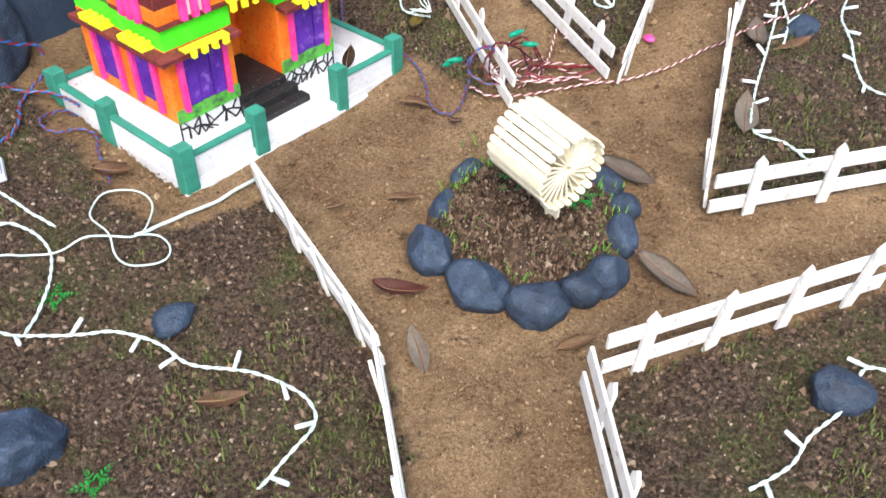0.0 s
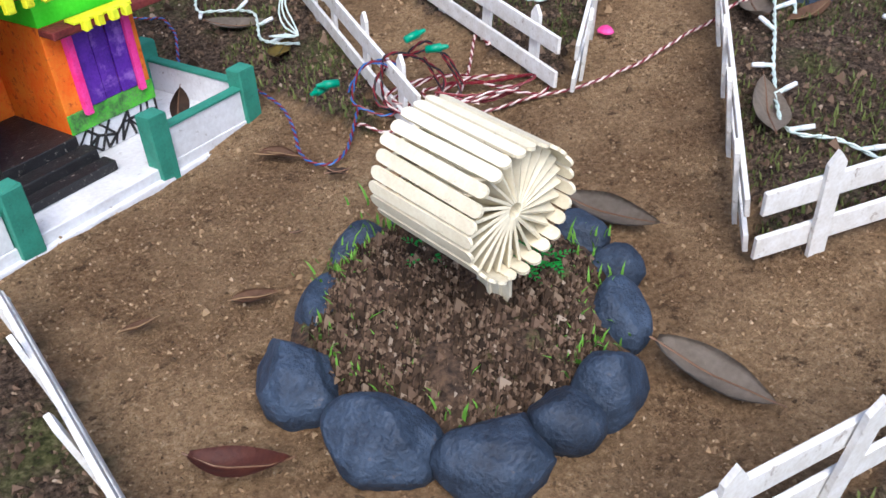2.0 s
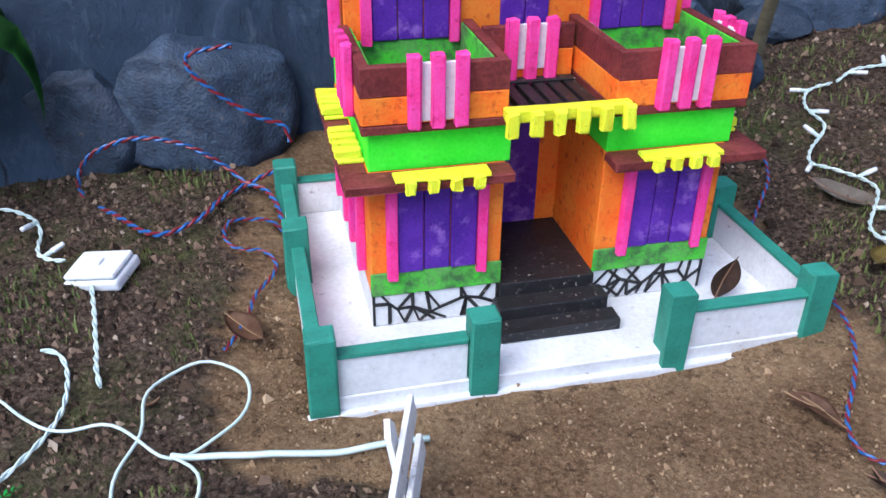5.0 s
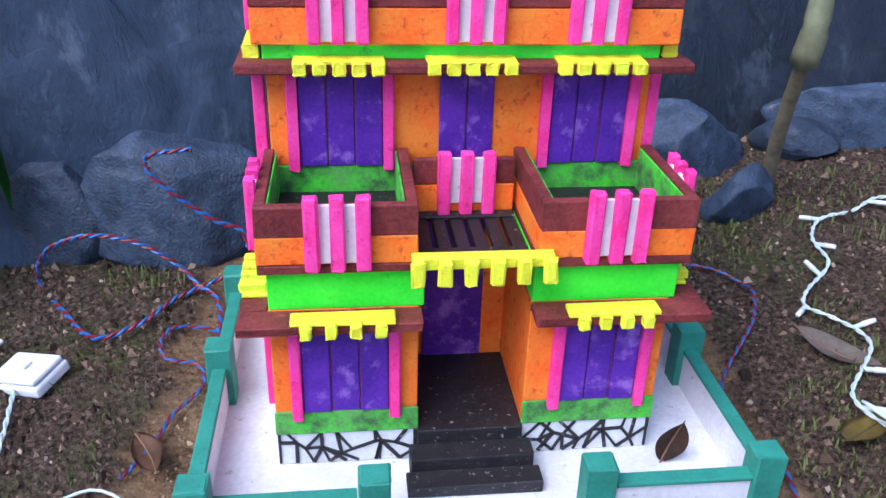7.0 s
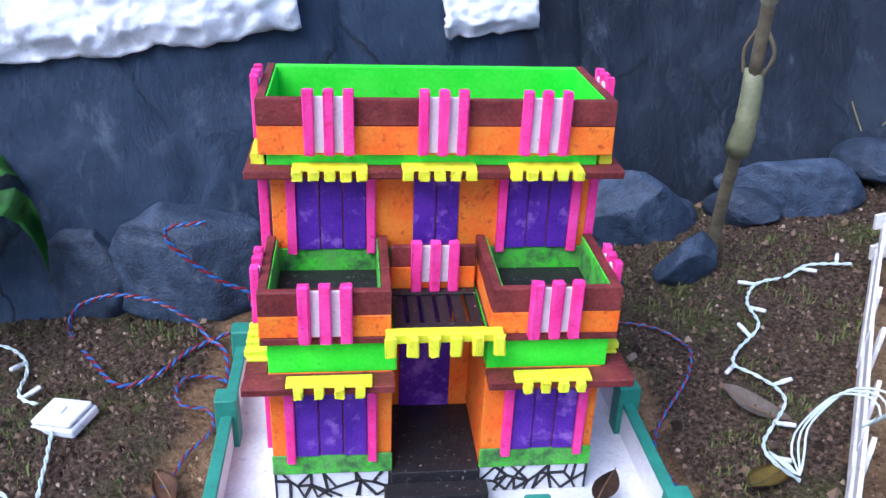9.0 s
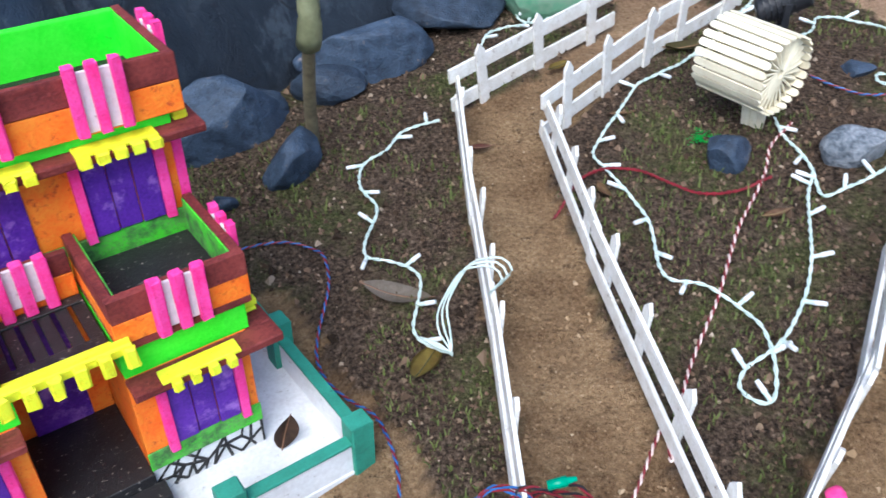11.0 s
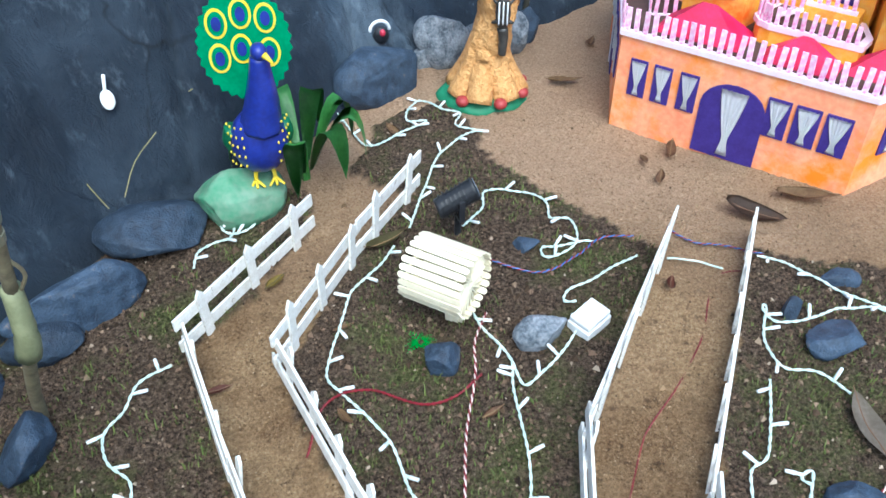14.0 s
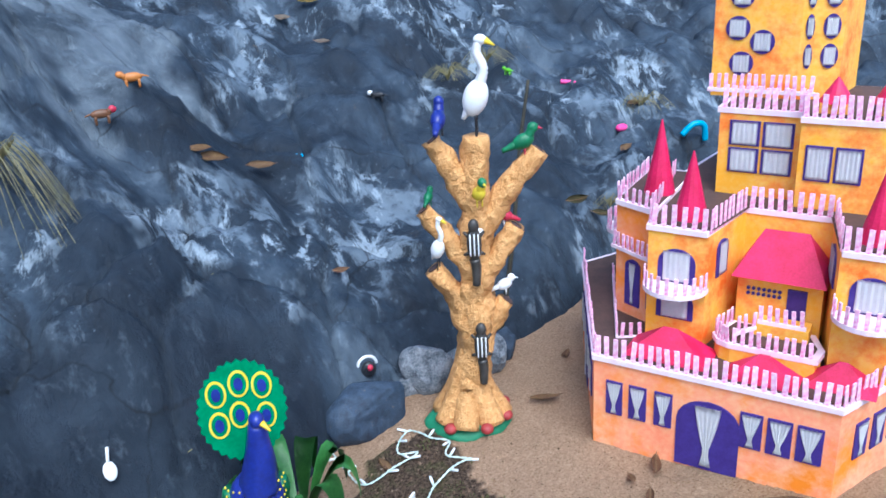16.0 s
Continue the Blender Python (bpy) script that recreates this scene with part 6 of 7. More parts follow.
def tp(s, z, f=0.0):
    """A place in the tree's plane: s to its side, z up, f towards the slope."""
    return T0 + TS * s + Vector((0, 0, z)) + TN * f


tree = thing("model_tree", "ochre sculpted stump tree with cut hollow branches on a green mound", "model tree")


def gnarly(path, r0, r1, seed=0):
    bm = bmesh.new()
    tube(bm, spline(path, 0.008), r0, 22, r1)
    for v in bm.verts:
        d = noise.noise(v.co * 38 + Vector((seed, 0, 0))) * 0.009 + noise.noise(Vector((v.co.x * 130, v.co.y * 130, v.co.z * 35))) * 0.005 + noise.noise(v.co * 160) * 0.0012
        v.co += Vector((v.co.x - T0.x - 0.02, v.co.y - T0.y, 0)).normalized() * d
    return bm


part("trunk", gnarly([tp(.008, .0), tp(.010, .03), tp(.014, .08), tp(.022, .14), tp(.026, .24), tp(.03, .34), tp(.035, .42), tp(.036, .474)], 0.034, 0.0195), COPPER, tree, "", True)
for i, (p, r0, r1) in enumerate((([tp(.03, .36), tp(.002, .42), tp(-.026, .470)], .020, .0135), ([tp(.034, .33), tp(.075, .385), tp(.125, .448)], .021, .0135),
                                 ([tp(.022, .27), tp(-.015, .325), tp(-.046, .366)], .019, .013), ([tp(.03, .24), tp(.06, .29), tp(.09, .334)], .021, .015),
                                 ([tp(.02, .17), tp(-.008, .23), tp(-.036, .272)], .021, .015), ([tp(.03, .16), tp(.055, .19), tp(.074, .212)], .02, .0145))):
    br = part("branch", gnarly(p, r0, r1, i), COPPER, tree, "", True)
    e = (p[-1] - p[-2]).normalized()
    # solid dark disc on the cut end, in place of a shaded hollow
    b = bmesh.new()
    tube(b, [p[-1] + e * 0.0002, p[-1] + e * 0.002], r1 * 0.62, 12)
    part("hollow", b, DARKFLOOR, br, "dark disc for the shaded hollow of the cut end")
b = bmesh.new()
bmesh.ops.create_uvsphere(b, u_segments=32, v_segments=16, radius=1)
for v in b.verts:
    r = 1 + 0.12 * noise.noise(v.co * 2.2)
    v.co = Vector((v.co.x * 0.072 * r, v.co.y * 0.06 * r, max(v.co.z, -0.2) * 0.026))
MOUNDG = mat("mound_green", (0.02, 0.15, 0.07), (0.03, 0.20, 0.10), 40, 200, 0.6, 0.3)
m_ = part("mound", b, MOUNDG, tree, "green painted base", True)
m_.matrix_local = pose(*tp(.004, 0.0))
for i, a in enumerate((-160, -115, -60, -20, 30, 100, 150)):
    d = Vector((math.cos(radians(a)), math.sin(radians(a)), 0))
    c = tp(.01, 0)
    b = bmesh.new()
    tube(b, spline([c + Vector((0, 0, .10)) + d * .008, c + d * .024 + Vector((0, 0, .055)), c + d * .048 + Vector((0, 0, .012))], 0.008), 0.019, 12, 0.021)
    part("root", b, COPPER, tree, "", True)
REDP = mat("red_paint", (0.26, 0.03, 0.03), (0.32, 0.04, 0.04), 40, 200, 0.5, 0.2)
for a in (-135, -78, -30, 10):
    d = Vector((math.cos(radians(a)), math.sin(radians(a)), 0))
    b = bmesh.new()
    bmesh.ops.create_uvsphere(b, u_segments=14, v_segments=8, radius=0.0105)
    for v in b.verts:
        v.co.z *= 0.8
    o = part("red_knob", b, REDP, tree, "red painted knob", True)
    o.matrix_local = pose(*(tp(.008, 0.018) + d * 0.060))


def figure(name, label, blobs, at, rz, mats, category="figurine", group="animal figurines"):
    """A small plain figure: blended ellipsoids and bars in one mesh."""
    bm = bmesh.new()
    for mi, kind, *d in blobs:
        before = len(bm.faces)
        if kind == "e":
            c, r, rot = d
            bb = bmesh.new()
            bmesh.ops.create_uvsphere(bb, u_segments=16, v_segments=10, radius=1)
            bmesh.ops.transform(bb, matrix=Matrix.Translation(c) @ Euler([radians(q) for q in rot]).to_matrix().to_4x4() @ Matrix.Diagonal((*r, 1)), verts=bb.verts)
        else:
            bb = bmesh.new()
            pts, r0, r1 = d
            tube(bb, spline(pts, 0.004), r0, 8, r1)
        for f in bb.faces:
            f.material_index = mi
            f.smooth = True
        me = bpy.data.meshes.new("tmp")
        bb.to_mesh(me)
        bb.free()
        bm.from_mesh(me)
        bpy.data.meshes.remove(me)
    me = bpy.data.meshes.new(name)
    bm.to_mesh(me)
    bm.free()
    for m in mats:
        me.materials.append(m)
    o = tagged(new(name, me), label, category, group)
    o.matrix_world = pose(*at, 0, 0, rz)
    return o


NAVY = mat("navy_gloss", (0.012, 0.02, 0.16), (0.02, 0.035, 0.26), 40, 200, 0.3, 0.1)
PARROT = mat("parrot_green", (0.01, 0.11, 0.045), (0.02, 0.17, 0.07), 60, 200, 0.4, 0.1)
YEL = mat("beak_yellow", (0.68, 0.50, 0.02), (0.72, 0.58, 0.06), 60, 200, 0.4, 0.1)
GWHITE = mat("gloss_white", (0.78, 0.79, 0.80), (0.70, 0.72, 0.74), 60, 200, 0.35, 0.1)
BLK = BLACKP
REDG = mat("gloss_red", (0.40, 0.02, 0.05), (0.5, 0.04, 0.08), 60, 200, 0.35, 0.1)
RZ = -11.7


def bird(at, rz, s, body, head, beak, label, tall=1.0):
    figure("bird_figurine", label, [(0, "e", (0, 0, .020 * s), (.016 * s, .009 * s, .0105 * s), (0, -25, 0)), (1, "e", (.013 * s, 0, .033 * s * tall), (.0075 * s, .0065 * s, .0075 * s), (0, 0, 0)),
                                    (0, "t", [(.006 * s, 0, .024 * s), (.013 * s, 0, .033 * s * tall)], .007 * s, .006 * s), (2, "t", [(.018 * s, 0, .033 * s * tall), (.026 * s, 0, .031 * s * tall)], .0026 * s, .0005),
                                    (0, "t", [(-.010 * s, 0, .016 * s), (-.028 * s, 0, .008 * s)], .006 * s, .003 * s), (2, "t", [(0.002, .004 * s, .012 * s), (.002, .004 * s, 0)], .0012 * s, .0012 * s), (2, "t", [(.002, -.004 * s, .012 * s), (.002, -.004 * s, 0)], .0012 * s, .0012 * s)], at, rz, [body, head, beak])


def egret(at, rz, s, label):
    figure("egret_figurine", label, [(0, "e", (0, 0, .052 * s), (.017 * s, .015 * s, .026 * s), (0, 18, 0)), (0, "t", [(.006 * s, 0, .07 * s), (.012 * s, 0, .09 * s), (.004 * s, 0, .112 * s), (.007 * s, 0, .126 * s)], .0075 * s, .0055 * s),
                                     (0, "e", (.009 * s, 0, .128 * s), (.009 * s, .0065 * s, .007 * s), (0, 0, 0)), (1, "t", [(.015 * s, 0, .127 * s), (.028 * s, 0, .120 * s)], .005 * s, .001), (2, "t", [(0, .006 * s, .03 * s), (0, .006 * s, 0)], .0016 * s, .0016 * s), (2, "t", [(0, -.006 * s, .03 * s), (0, -.006 * s, 0)], .0016 * s, .0016 * s),
                                     (0, "t", [(-.008 * s, 0, .04 * s), (-.018 * s, 0, .024 * s)], .008 * s, .003 * s)], at, rz, [GWHITE, YEL, BLK])


egret(tp(.038, .473), -20, 1.05, "white egret figurine standing on the stump top")
bird(tp(-.016, .476), 70, 1.2, NAVY, NAVY, BLK, "dark blue bird figurine perched on a branch", 1.15)
bird(tp(.103, .440), -10, 1.08, PARROT, PARROT, REDG, "dark green parrot figurine perched on a branch", 1.15)
bird(tp(.036, .375, -.024), -80, 1.0, YEL, PARROT, YEL, "yellow and green bird figurine on the trunk", 1.2)
bird(tp(-.037, .372), 60, .7, PARROT, PARROT, PARROT, "small green bird figurine on a branch")
bird(tp(.074, .336), 170, .8, REDG, GWHITE, GWHITE, "red and white bird figurine on a branch")
bird(tp(.070, .224), -10, .8, GWHITE, GWHITE, GWHITE, "small white dove figurine on a branch")
egret(tp(-.028, .276, -.012), -40, .62, "small white egret figurine on a low branch")
STRIPE = mat("stripe_dark", (0.03, 0.028, 0.026), (0.06, 0.055, 0.05), 60, 200, 0.4, 0.2)
for s, z in ((.026, .300), (.030, .135)):
    y0 = -.030 if z > .2 else -.036
    bl = [(0, "e", (0, y0, .02), (.011, .008, .028), (0, 0, 0)), (0, "e", (0, y0, .048), (.008, .007, .011), (0, 0, 0)), (0, "t", [(0, y0, -.004), (.002, y0, -.02), (.001, y0 - .002, -.045)], .008, .006)]
    for q in (-.006, 0, .006):
        bl.append((1, "t", [(q, y0 - .0078, .038), (q, y0 - .0085, .02), (q * 1.0, y0 - .0075, .004)], .0012, .0012))
    for q in (-1, 1):
        bl += [(0, "t", [(q * .008, y0, .032), (q * .015, y0 + .004, .038)], .003, .002), (0, "t", [(q * .008, y0, .006), (q * .015, y0 + .004, .002)], .0035, .002)]
    figure("squirrel_figurine", "dark striped squirrel figurine clinging to the trunk", bl, tp(s, z), RZ, [STRIPE, GWHITE])
b = bmesh.new()
bmesh.ops.create_uvsphere(b, u_segments=14, v_segments=8, radius=0.0075)
ow = tagged(solid("owl_figurine", b, GWHITE, True), "tiny white owl face in a trunk hollow", "figurine")
ow.matrix_world = pose(*tp(.034, .335, -.022))

# ---- the peacock on its green stone ----
PS, PN = Vector((0.990, 0.140, 0)), Vector((-0.140, 0.990, 0))
P0 = Vector((0.05, 1.60, 0.03))


def pp(s, z, f=0.0):
    return P0 + PS * s + PN * f + Vector((0, 0, z))


GSTONE = mat("green_stone", (0.04, 0.22, 0.11), (0.22, 0.30, 0.22), 20, 120, 0.6, 0.4, blend=0.8)
st = rock("painted_stone", (0.052, 1.605), (0.115, 0.09, 0.085), 8, GSTONE, "green painted stone under the peacock figure", "stone", "", 91, 0.22, rough=0.1)
FANG = mat("fan_green", (0.0, 0.16, 0.06), (0.0, 0.22, 0.09), 50, 200, 0.45, 0.3)
bl = [(0, "e", (.0, 0, .052), (.035, .028, .044), (0, 0, 0)), (0, "t", [(.004, -.006, .075), (.010, -.014, .12), (.013, -.016, .168)], .026, .0105), (0, "e", (.013, -.018, .175), (.0095, .012, .010), (0, 0, 0)), (1, "t", [(.018, -.028, .175), (.026, -.038, .168)], .0042, .001),
      (2, "t", [(-.028, .004, .07), (-.034, .01, .05), (-.026, .012, .03)], .012, .006), (2, "t", [(.028, .004, .07), (.034, .01, .05), (.026, .012, .03)], .012, .006),
      (3, "t", [(-.010, 0, .02), (-.012, -.002, -.004)], .0026, .0026), (3, "t", [(.010, 0, .02), (.012, -.002, -.004)], .0026, .0026)]
for s in (-1, 1):
    for q in (-1, 0, 1):
        bl.append((3, "t", [(s * .012, -.002, -.003), (s * .012 + q * .009, -.016, -.006)], .0022, .0016))
for s in (-1, 1):
    for q in range(20):
        a, zz = (q % 4) * 0.32 + 0.25, 0.028 + (q // 4) * 0.013
        bl.append((1, "e", (s * .036 * math.cos(a * .8), -.030 * math.sin(a) * .8, zz + .004), (.0013, .0013, .0020), (0, 0, 0)))
# the upright fan: a scalloped disc
pk = figure("peacock_figure", "painted peacock figure with blue body and raised green fan", bl, pp(.038, .052), 8, [NAVY, YEL, PARROT, YEL], "statue", "")
bm = bmesh.new()
bm.from_mesh(pk.data)
fan = bmesh.new()
pts = []
for i in range(120):
    a = 2 * math.pi * i / 120
    r = 1 + 0.035 * math.sin(a * 30)
    pts.append((0.053 * r * math.cos(a), 0.064 * r * math.sin(a)))
f0 = [fan.verts.new((x, 0, z)) for x, z in pts]
f1 = [fan.verts.new((x, 0.006, z)) for x, z in pts]
fan.faces.new(f0)
fan.faces.new(f1[::-1])
for i in range(120):
    fan.faces.new((f0[i], f1[i], f1[(i + 1) % 120], f0[(i + 1) % 120]))
for f in fan.faces:
    f.material_index = 4
eyes = [(-.028, .028), (.0, .036), (.027, .028), (-.03, -.012), (-.004, -.004), (.027, -.012)]
for ex, ez in eyes:
    for k, (ra, rb, y, mi) in enumerate(((.0125, .0175, -.0012, 1), (.0095, .0140, -.0020, 4), (.0055, .0085, -.0028, 0))):
        vs = [fan.verts.new((ex + ra * math.cos(2 * math.pi * i / 24), y, ez + rb * math.sin(2 * math.pi * i / 24))) for i in range(24)]
        vb = [fan.verts.new((v.co.x, 0, v.co.z)) for v in vs]
        nf = [fan.faces.new(vs)] + [fan.faces.new((vs[i], vb[i], vb[(i + 1) % 24], vs[(i + 1) % 24])) for i in range(24)]
        for f in nf:
            f.material_index = mi
bmesh.ops.recalc_face_normals(fan, faces=fan.faces)
bmesh.ops.transform(fan, matrix=pose(.002, .03, .162, -8, 0, 0), verts=fan.verts)
me = bpy.data.meshes.new("tmp")
fan.to_mesh(me)
bm.from_mesh(me)
fan.free()
bm.to_mesh(pk.data)
bm.free()
bpy.data.meshes.remove(me)
pk.data.materials.append(FANG)

# broad-leaved plant behind the peacock
LEAFG = mat("plant_green", (0.03, 0.13, 0.025), (0.06, 0.20, 0.04), 40, 200, 0.4, 0.3)
plant = thing("leafy_plant", "low plant with broad glossy green leaves by the slope", "plant", (.135, 1.665, .03))
random.seed(6)
for i in range(9):
    a = -175 + i * 40 + random.uniform(-12, 12)
    L, W = random.uniform(.08, .11), random.uniform(.024, .032)
    b = bmesh.new()
    g2 = []
    for q in range(9):
        u = q / 8
        w = W / 2 * math.sin(math.pi * min(1, u * .95 + .05)) ** .8
        x, z = L * (0.15 + 0.75 * math.sin(u * 1.7)), 0.085 * math.sin(u * 2.9) * (1.2 - .5 * u) + .02
        g2.append([b.verts.new((x, s * w, z - abs(s) * -w * .25)) for s in (-1, -.5, 0, .5, 1)])
    for r0, r1 in zip(g2, g2[1:]):
        for q in range(4):
            b.faces.new((r0[q], r1[q], r1[q + 1], r0[q + 1]))
    bmesh.ops.solidify(b, geom=b.faces[:], thickness=0.0008)
    o = part("leaf", b, LEAFG, plant, "", True)
    o.matrix_local = pose(0, 0, 0, 0, 0, a)
b = bmesh.new()
tube(b, [(0, 0, -.01), (0, 0, .05)], .006, 8)
part("stem", b, LEAFG, plant)


# ---- on and along the slope ----
def fleece(label, r0, r1, z0, high):
    """White wadding lying over part of the slope, its lower edge soft and wavy."""
    bm = bmesh.new()
    cols = []
    for row in SLOPE_GRID:
        run = row[0][0]
        if r0 < run < r1:
            zs = np.maximum.accumulate([c[2].z for c in row]) + np.arange(len(row)) * 1e-6
            lo = z0 + 0.006 * noise.noise((run * 22, 0, 0)) + 0.006 * noise.noise((run * 55, 3, 0))
            col = []
            for q in range(26):
                z = lo + high * q / 25
                co = Vector([np.interp(z, zs, [c[2][a] for c in row]) for a in (0, 1)] + [z])
                puff = min(1, q / 3) * 0.012 + 0.010 * noise.noise(co * 45) + 0.005 * noise.noise(co * 120)
                col.append(bm.verts.new(co + Vector((0.7, -0.7, 0.2)) * (0.008 + puff)))
            cols.append(col)
    for a, b in zip(cols, cols[1:]):
        for q in range(25):
            bm.faces.new((a[q], b[q], b[q + 1], a[q + 1]))
    bmesh.ops.subdivide_edges(bm, edges=bm.edges[:], cuts=1, use_grid_fill=True)
    for v in bm.verts:
        v.co += Vector((0.6, -0.6, 0.4)) * 0.003 * noise.noise(v.co * 180)
    bmesh.ops.solidify(bm, geom=bm.faces[:], thickness=0.006)
    return tagged(solid("white_wadding", bm, FLEECE, True), label, "wadding")


FLEECE = mat("white_wadding", (0.80, 0.82, 0.84), (0.66, 0.69, 0.72), 60, 400, 0.95, 0.6)
fleece("white fluffy wadding laid over the dark slope", 1.2, 2.02, 0.268, 0.15)
fleece("small white wadding patch on the dark slope", 2.16, 2.27, 0.232, 0.10)

# hung white spoon
b = bmesh.new()
bmesh.ops.create_uvsphere(b, u_segments=18, v_segments=10, radius=1)
bmesh.ops.transform(b, matrix=Matrix.Diagonal((0.0085, 0.0035, 0.0125, 1)), verts=b.verts)
tube(b, [(0, 0, .011), (.002, 0, .02), (.004, 0, .03)], .0022, 7)
spn = tagged(solid("spoon", b, GWHITE, True), "white plastic spoon stuck on the dark slope", "spoon")
spn.matrix_world = pose(-.088, 1.662, .172, -30, 0, 20)


def beast(at, rz, s, body, head, label):
    bl = [(0, "e", (0, 0, .022), (.022, .009, .010), (0, 0, 0)), (1, "e", (.024, 0, .029), (.009, .007, .008), (0, 0, 0)), (0, "t", [(.014, 0, .024), (.023, 0, .029)], .007, .006), (0, "t", [(-.020, 0, .024), (-.034, 0, .020)], .0025, .0015)]
    for lx in (-.013, .013):
        for ly in (-.005, .005):
            bl.append((0, "t", [(lx, ly, .018), (lx, ly, 0)], .0032, .0026))
    bl = [(k[0], k[1], *[tuple(c * s for c in q) if (k[1] == "e" and n < 2) else ([tuple(c * s for c in w) for w in q] if isinstance(q, list) else (q * s if isinstance(q, float) else q)) for n, q in enumerate(k[2:])]) for k in bl]
    figure("animal_figurine", label, bl, Vector(at) + Vector((0.004, -0.010, 0.006)), rz, [body, head])


TAN = mat("toy_orange", (0.42, 0.15, 0.03), (0.5, 0.2, 0.05), 60, 200, 0.4, 0.1)
UMBER = mat("toy_brown", (0.12, 0.055, 0.025), (0.18, 0.08, 0.04), 60, 200, 0.4, 0.1)
BRIGHT = mat("toy_green", (0.12, 0.42, 0.01), (0.16, 0.5, 0.03), 60, 200, 0.4, 0.1)
SKYB = mat("toy_blue", (0.0, 0.25, 0.45), (0.02, 0.32, 0.55), 60, 200, 0.4, 0.1)
beast((-.077, 2.34, .522), 190, .85, TAN, TAN, "orange animal figurine standing on the slope")
beast((-.125, 2.25, .480), 15, .8, UMBER, REDG, "brown animal figurine with a red head on the slope")
beast((.407, 2.69, .375), 160, .75, BLK, GWHITE, "black and white animal figurine on the slope")
beast((.786, 2.905, .365), 120, .6, BRIGHT, BRIGHT, "bright green frog figurine on the slope")
figure("turkey_figurine", "dark turkey figurine with a pale ringed tail by the stones", [(0, "e", (0, 0, .018), (.013, .010, .015), (0, 0, 0)), (1, "t", [(.016 * math.cos(k * .35), .008, .022 + .016 * math.sin(k * .35)) for k in range(10)], .0028, .0028), (2, "e", (0, -.010, .026), (.005, .005, .006), (0, 0, 0))], (.268, 1.955, .072), 10, [BLK, GWHITE, REDG])
figure("bottle_cap", "blue plastic cap lying on the slope", [(0, "e", (0, 0, .006), (.013, .009, .006), (0, 0, 0))], (.204, 2.435, .332), 20, [SKYB], "cap", "")
figure("pink_trumpet", "pink and yellow plastic horn on the slope", [(0, "t", [(-.04, 0, .016), (-.01, 0, .012), (.025, 0, .004)], .006, .006), (1, "e", (.030, 0, .003), (.008, .007, .006), (0, 0, 0))], (.985, 2.91, .318), -18, [PETAL, YEL], "toy", "")
figure("blue_tube", "curved blue plastic tube behind the castle", [(0, "t", [(-.03, 0, .02), (0, 0, .045), (.03, 0, .04), (.036, 0, .0)], .008, .008)], (1.21, 2.66, .20), 0, [SKYB], "toy", "")
figure("pink_flower", "bright pink fallen flower on the slope", [(0, "e", (0, 0, .008), (.019, .013, .010), (0, 0, 0))], (1.041, 2.72, .233), 30, [PETAL], "flower", "")
for x, y, z, L, kind, rz, tl in ((.03, 2.255, .413, .045, "tan", -30, 35), (.05, 2.245, .394, .06, "tan", -25, 35), (.128, 2.375, .336, .055, "tan", 5, 35), (.31, 2.955, .482, .05, "grey", -40, 25), (.221, 3.055, .54, .06, "grey", -50, 25), (.245, 2.106, .206, .03, "brown", 10, 40),
                                (1.006, 2.625, .205, .062, "tan", 40, 20), (.865, 2.42, .122, .05, "olive", -30, 30), (.293, 3.08, .573, .06, "yellow", 10, 30), (-.20, 2.24, .50, .06, "olive", 10, 20), (-.15, 2.35, .535, .05, "brown", 50, 20), (.80, 2.42, .165, .06, "olive", 20, 40), (.92, 2.46, .15, .05, "yellow", 80, 40), (1.10, 2.79, .275, .06, "brown", 30, 20)):
    leaf(kind, L, pose(x + 0.003, y - 0.008, z + 0.010, tl, 0, rz), "on the dark slope", 0.3)
# dry grass tufts on the slope
STRAW = mat("straw", (0.16, 0.15, 0.06), (0.26, 0.22, 0.11), 20, 60, 0.7, 0.0)


def tuft(at, n, L, droop, label):
    rg = np.random.default_rng(int(abs(at[0]) * 1000))
    bm = bmesh.new()
    for _ in range(n):
        a = rg.uniform(0, 6.28)
        d = Vector((math.cos(a), math.sin(a) * 0.7 - 0.35, 0))
        h = L * rg.uniform(.5, 1)
        tube(bm, spline([(0, 0, 0), tuple(d * h * .35 + Vector((0, 0, h * .5))), tuple(d * h * .9 + Vector((0, 0, h * (.45 - droop))))], 0.03), .0007, 3, .0003)
    o = tagged(solid("grass_tuft", bm, STRAW), label, "grass", "grass tufts")
    o.matrix_world = pose(*at)


tuft((.605, 2.80, .392), 60, .09, .3, "dry grass tuft growing from the slope")
tuft((.74, 2.93, .40), 60, .10, .3, "dry grass tuft growing from the slope")
tuft((1.123, 2.79, .268), 60, .10, .4, "dry grass tuft with fallen leaves on the slope")
tuft((-.23, 1.96, .47), 110, .15, .9, "hanging dry grass tuft on the slope")
tuft((.90, 2.45, .13), 40, .07, .4, "small dry grass tuft at the slope foot")
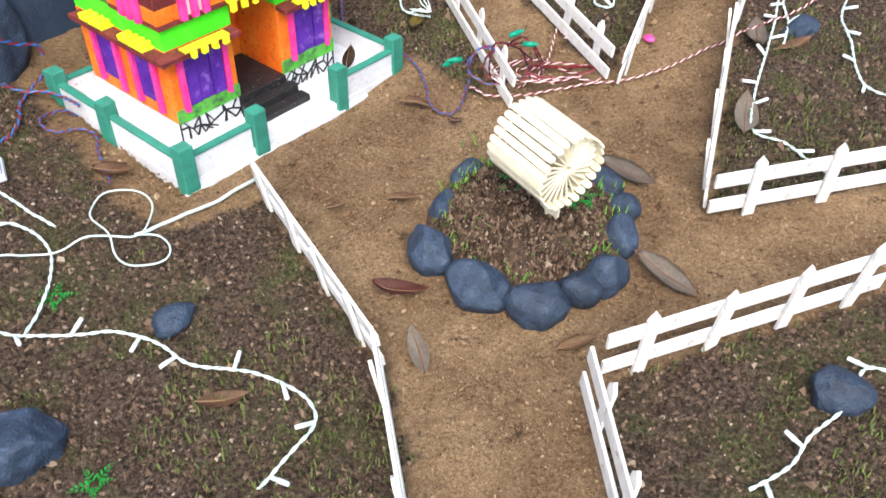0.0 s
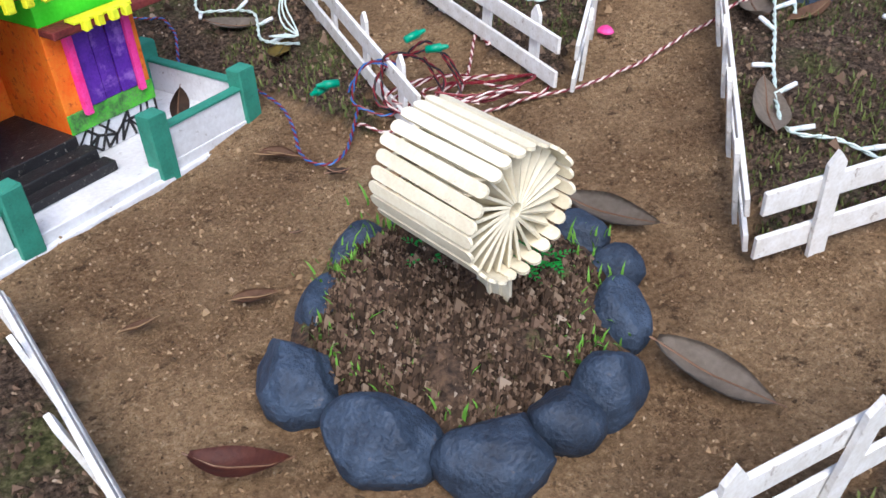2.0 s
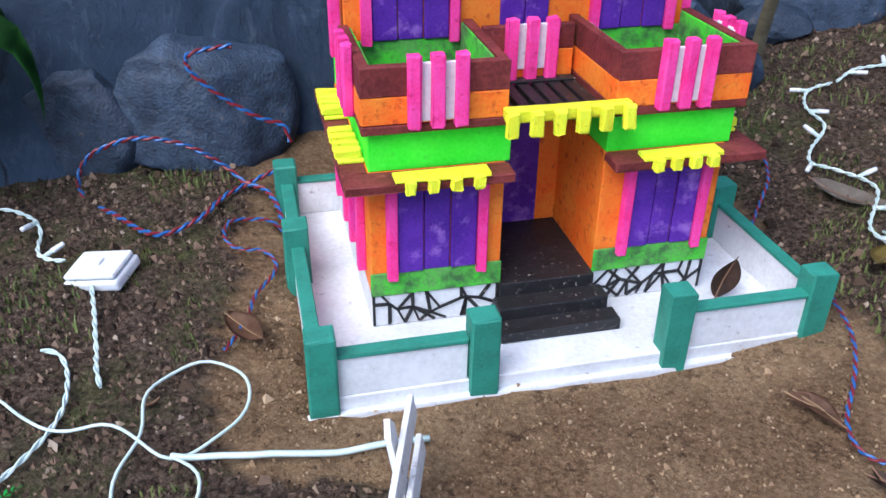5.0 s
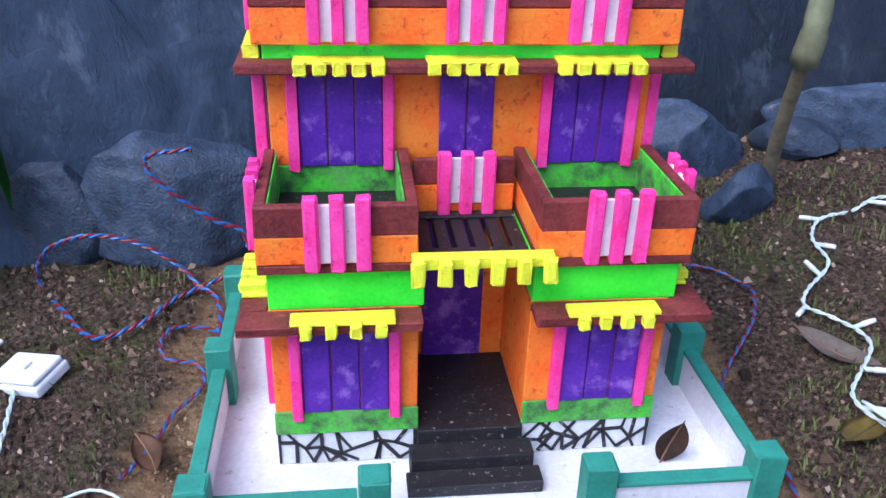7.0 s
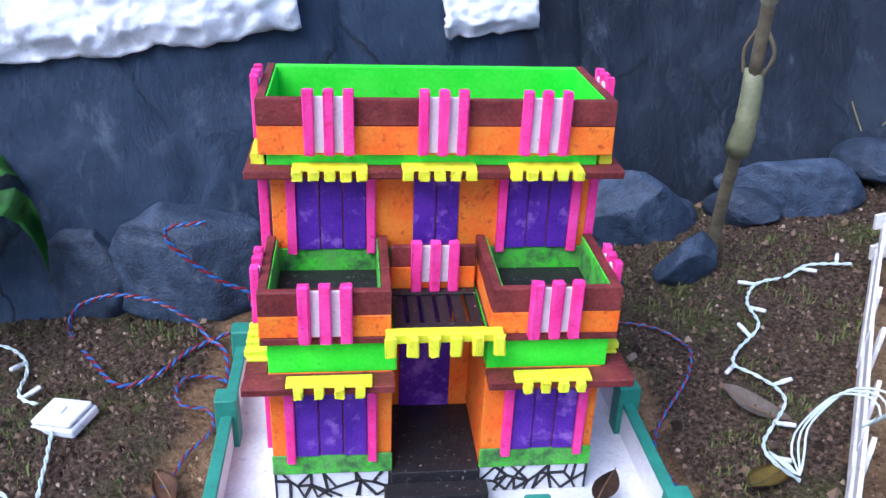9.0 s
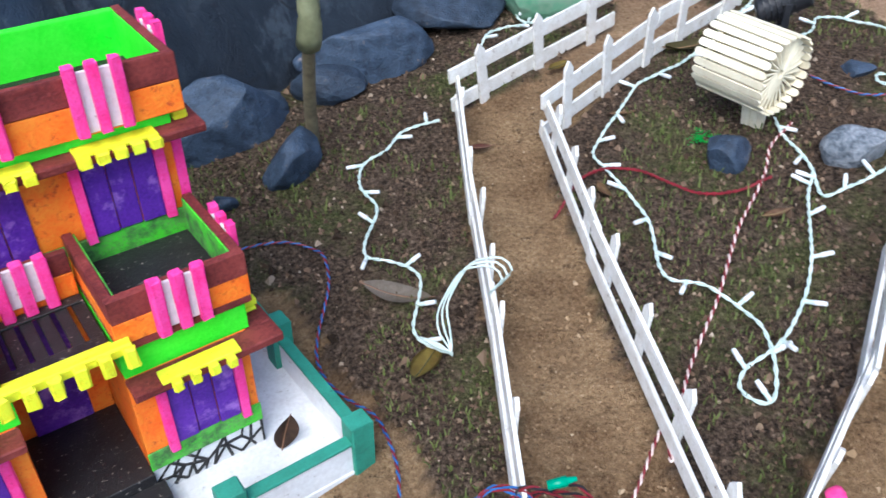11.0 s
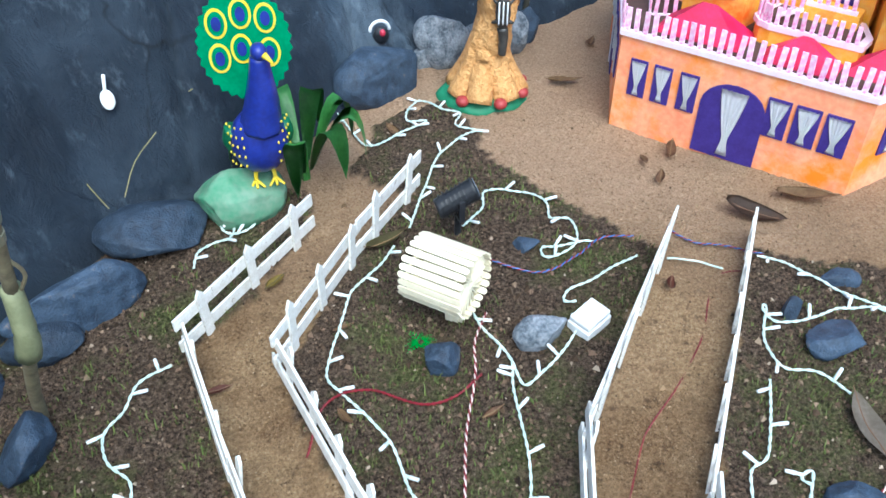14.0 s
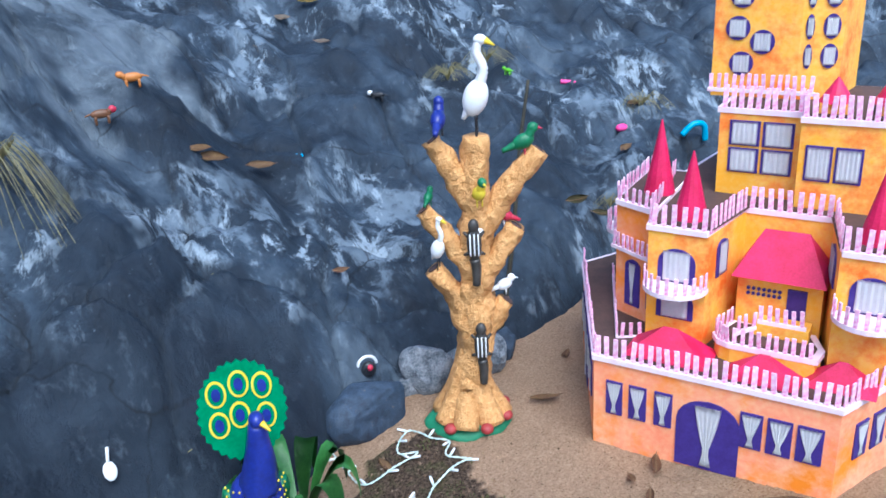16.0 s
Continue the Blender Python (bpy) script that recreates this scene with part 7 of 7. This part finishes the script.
# a dark cane behind the tree, loose twigs
DARKTW = mat("dark_twig", (0.025, 0.024, 0.018), (0.05, 0.045, 0.03), 60, 200, 0.7, 0.3)
b = bmesh.new()
tube(b, spline([(.54, 2.12, .02), (.575, 2.14, .2), (.60, 2.16, .38), (.625, 2.18, .50)], .02), .0055, 7, .003)
tagged(solid("cane", b, DARKTW, True), "dark thin cane standing behind the stump tree", "cane")
random.seed(77)
for x, y, z, a, t in ((-.12, 1.60, .10, 130, 40), (-.02, 1.70, .13, 20, 35), (-.16, 1.60, .13, 110, 50), (-.06, 1.62, .10, 60, 30), (-.20, 1.80, .30, 100, 45), (.02, 1.95, .27, 40, 30), (.97, 2.82, .29, -40, 15)):
    b = bmesh.new()
    L = random.uniform(.05, .10)
    tube(b, spline([(-L / 2, 0, 0), (0, .006, .004), (L / 2, 0, 0)], .015), .0008, 4)
    o = tagged(solid("twig", b, STRAW), "thin dry twig lying on the slope", "twig", "twigs")
    o.matrix_world = pose(x, y, z + .004, 0, -t, a)
# foliage at the left of the slope
fp = copy_thing(plant, pose(-.60, .715, .075, 20, 10, 60))
fp.scale = (1.25, 1.25, 1.25)
fp["label"] = "broad green leaves hanging at the slope foot"
# the cable looped up the slope behind the house
CLIMB_LOOP = [(-0.369, 0.899, 0.044), (-0.381, 0.872, 0.039), (-0.384, 0.841, 0.039), (-0.375, 0.81, 0.039), (-0.379, 0.782, 0.039), (-0.398, 0.775, 0.039), (-0.436, 0.779, 0.039), (-0.482, 0.783, 0.039), (-0.485, 0.785, 0.056), (-0.476, 0.795, 0.073), (-0.449, 0.815, 0.084), (-0.431, 0.835, 0.078), (-0.415, 0.85, 0.066), (-0.4, 0.863, 0.047), (-0.385, 0.863, 0.039), (-0.363, 0.863, 0.039), (-0.336, 0.85, 0.039), (-0.317, 0.836, 0.039)]
CLIMB = [(-0.37, 0.903, 0.06), (-0.373, 0.903, 0.074), (-0.384, 0.892, 0.082), (-0.399, 0.88, 0.096), (-0.413, 0.868, 0.115), (-0.42, 0.863, 0.127), (-0.421, 0.864, 0.136), (-0.416, 0.871, 0.139), (-0.408, 0.882, 0.139), (-0.4, 0.891, 0.139)]
twisted_cable(None, REDW, BLUEW, "twisted red and blue electric cable looped up the slope", 0.0012, 0.016, path=spline(CLIMB, 0.01))
twisted_cable(None, REDW, BLUEW, "twisted red and blue electric cable leaning against the boulder", 0.0012, 0.016, path=spline(CLIMB_LOOP, 0.01))
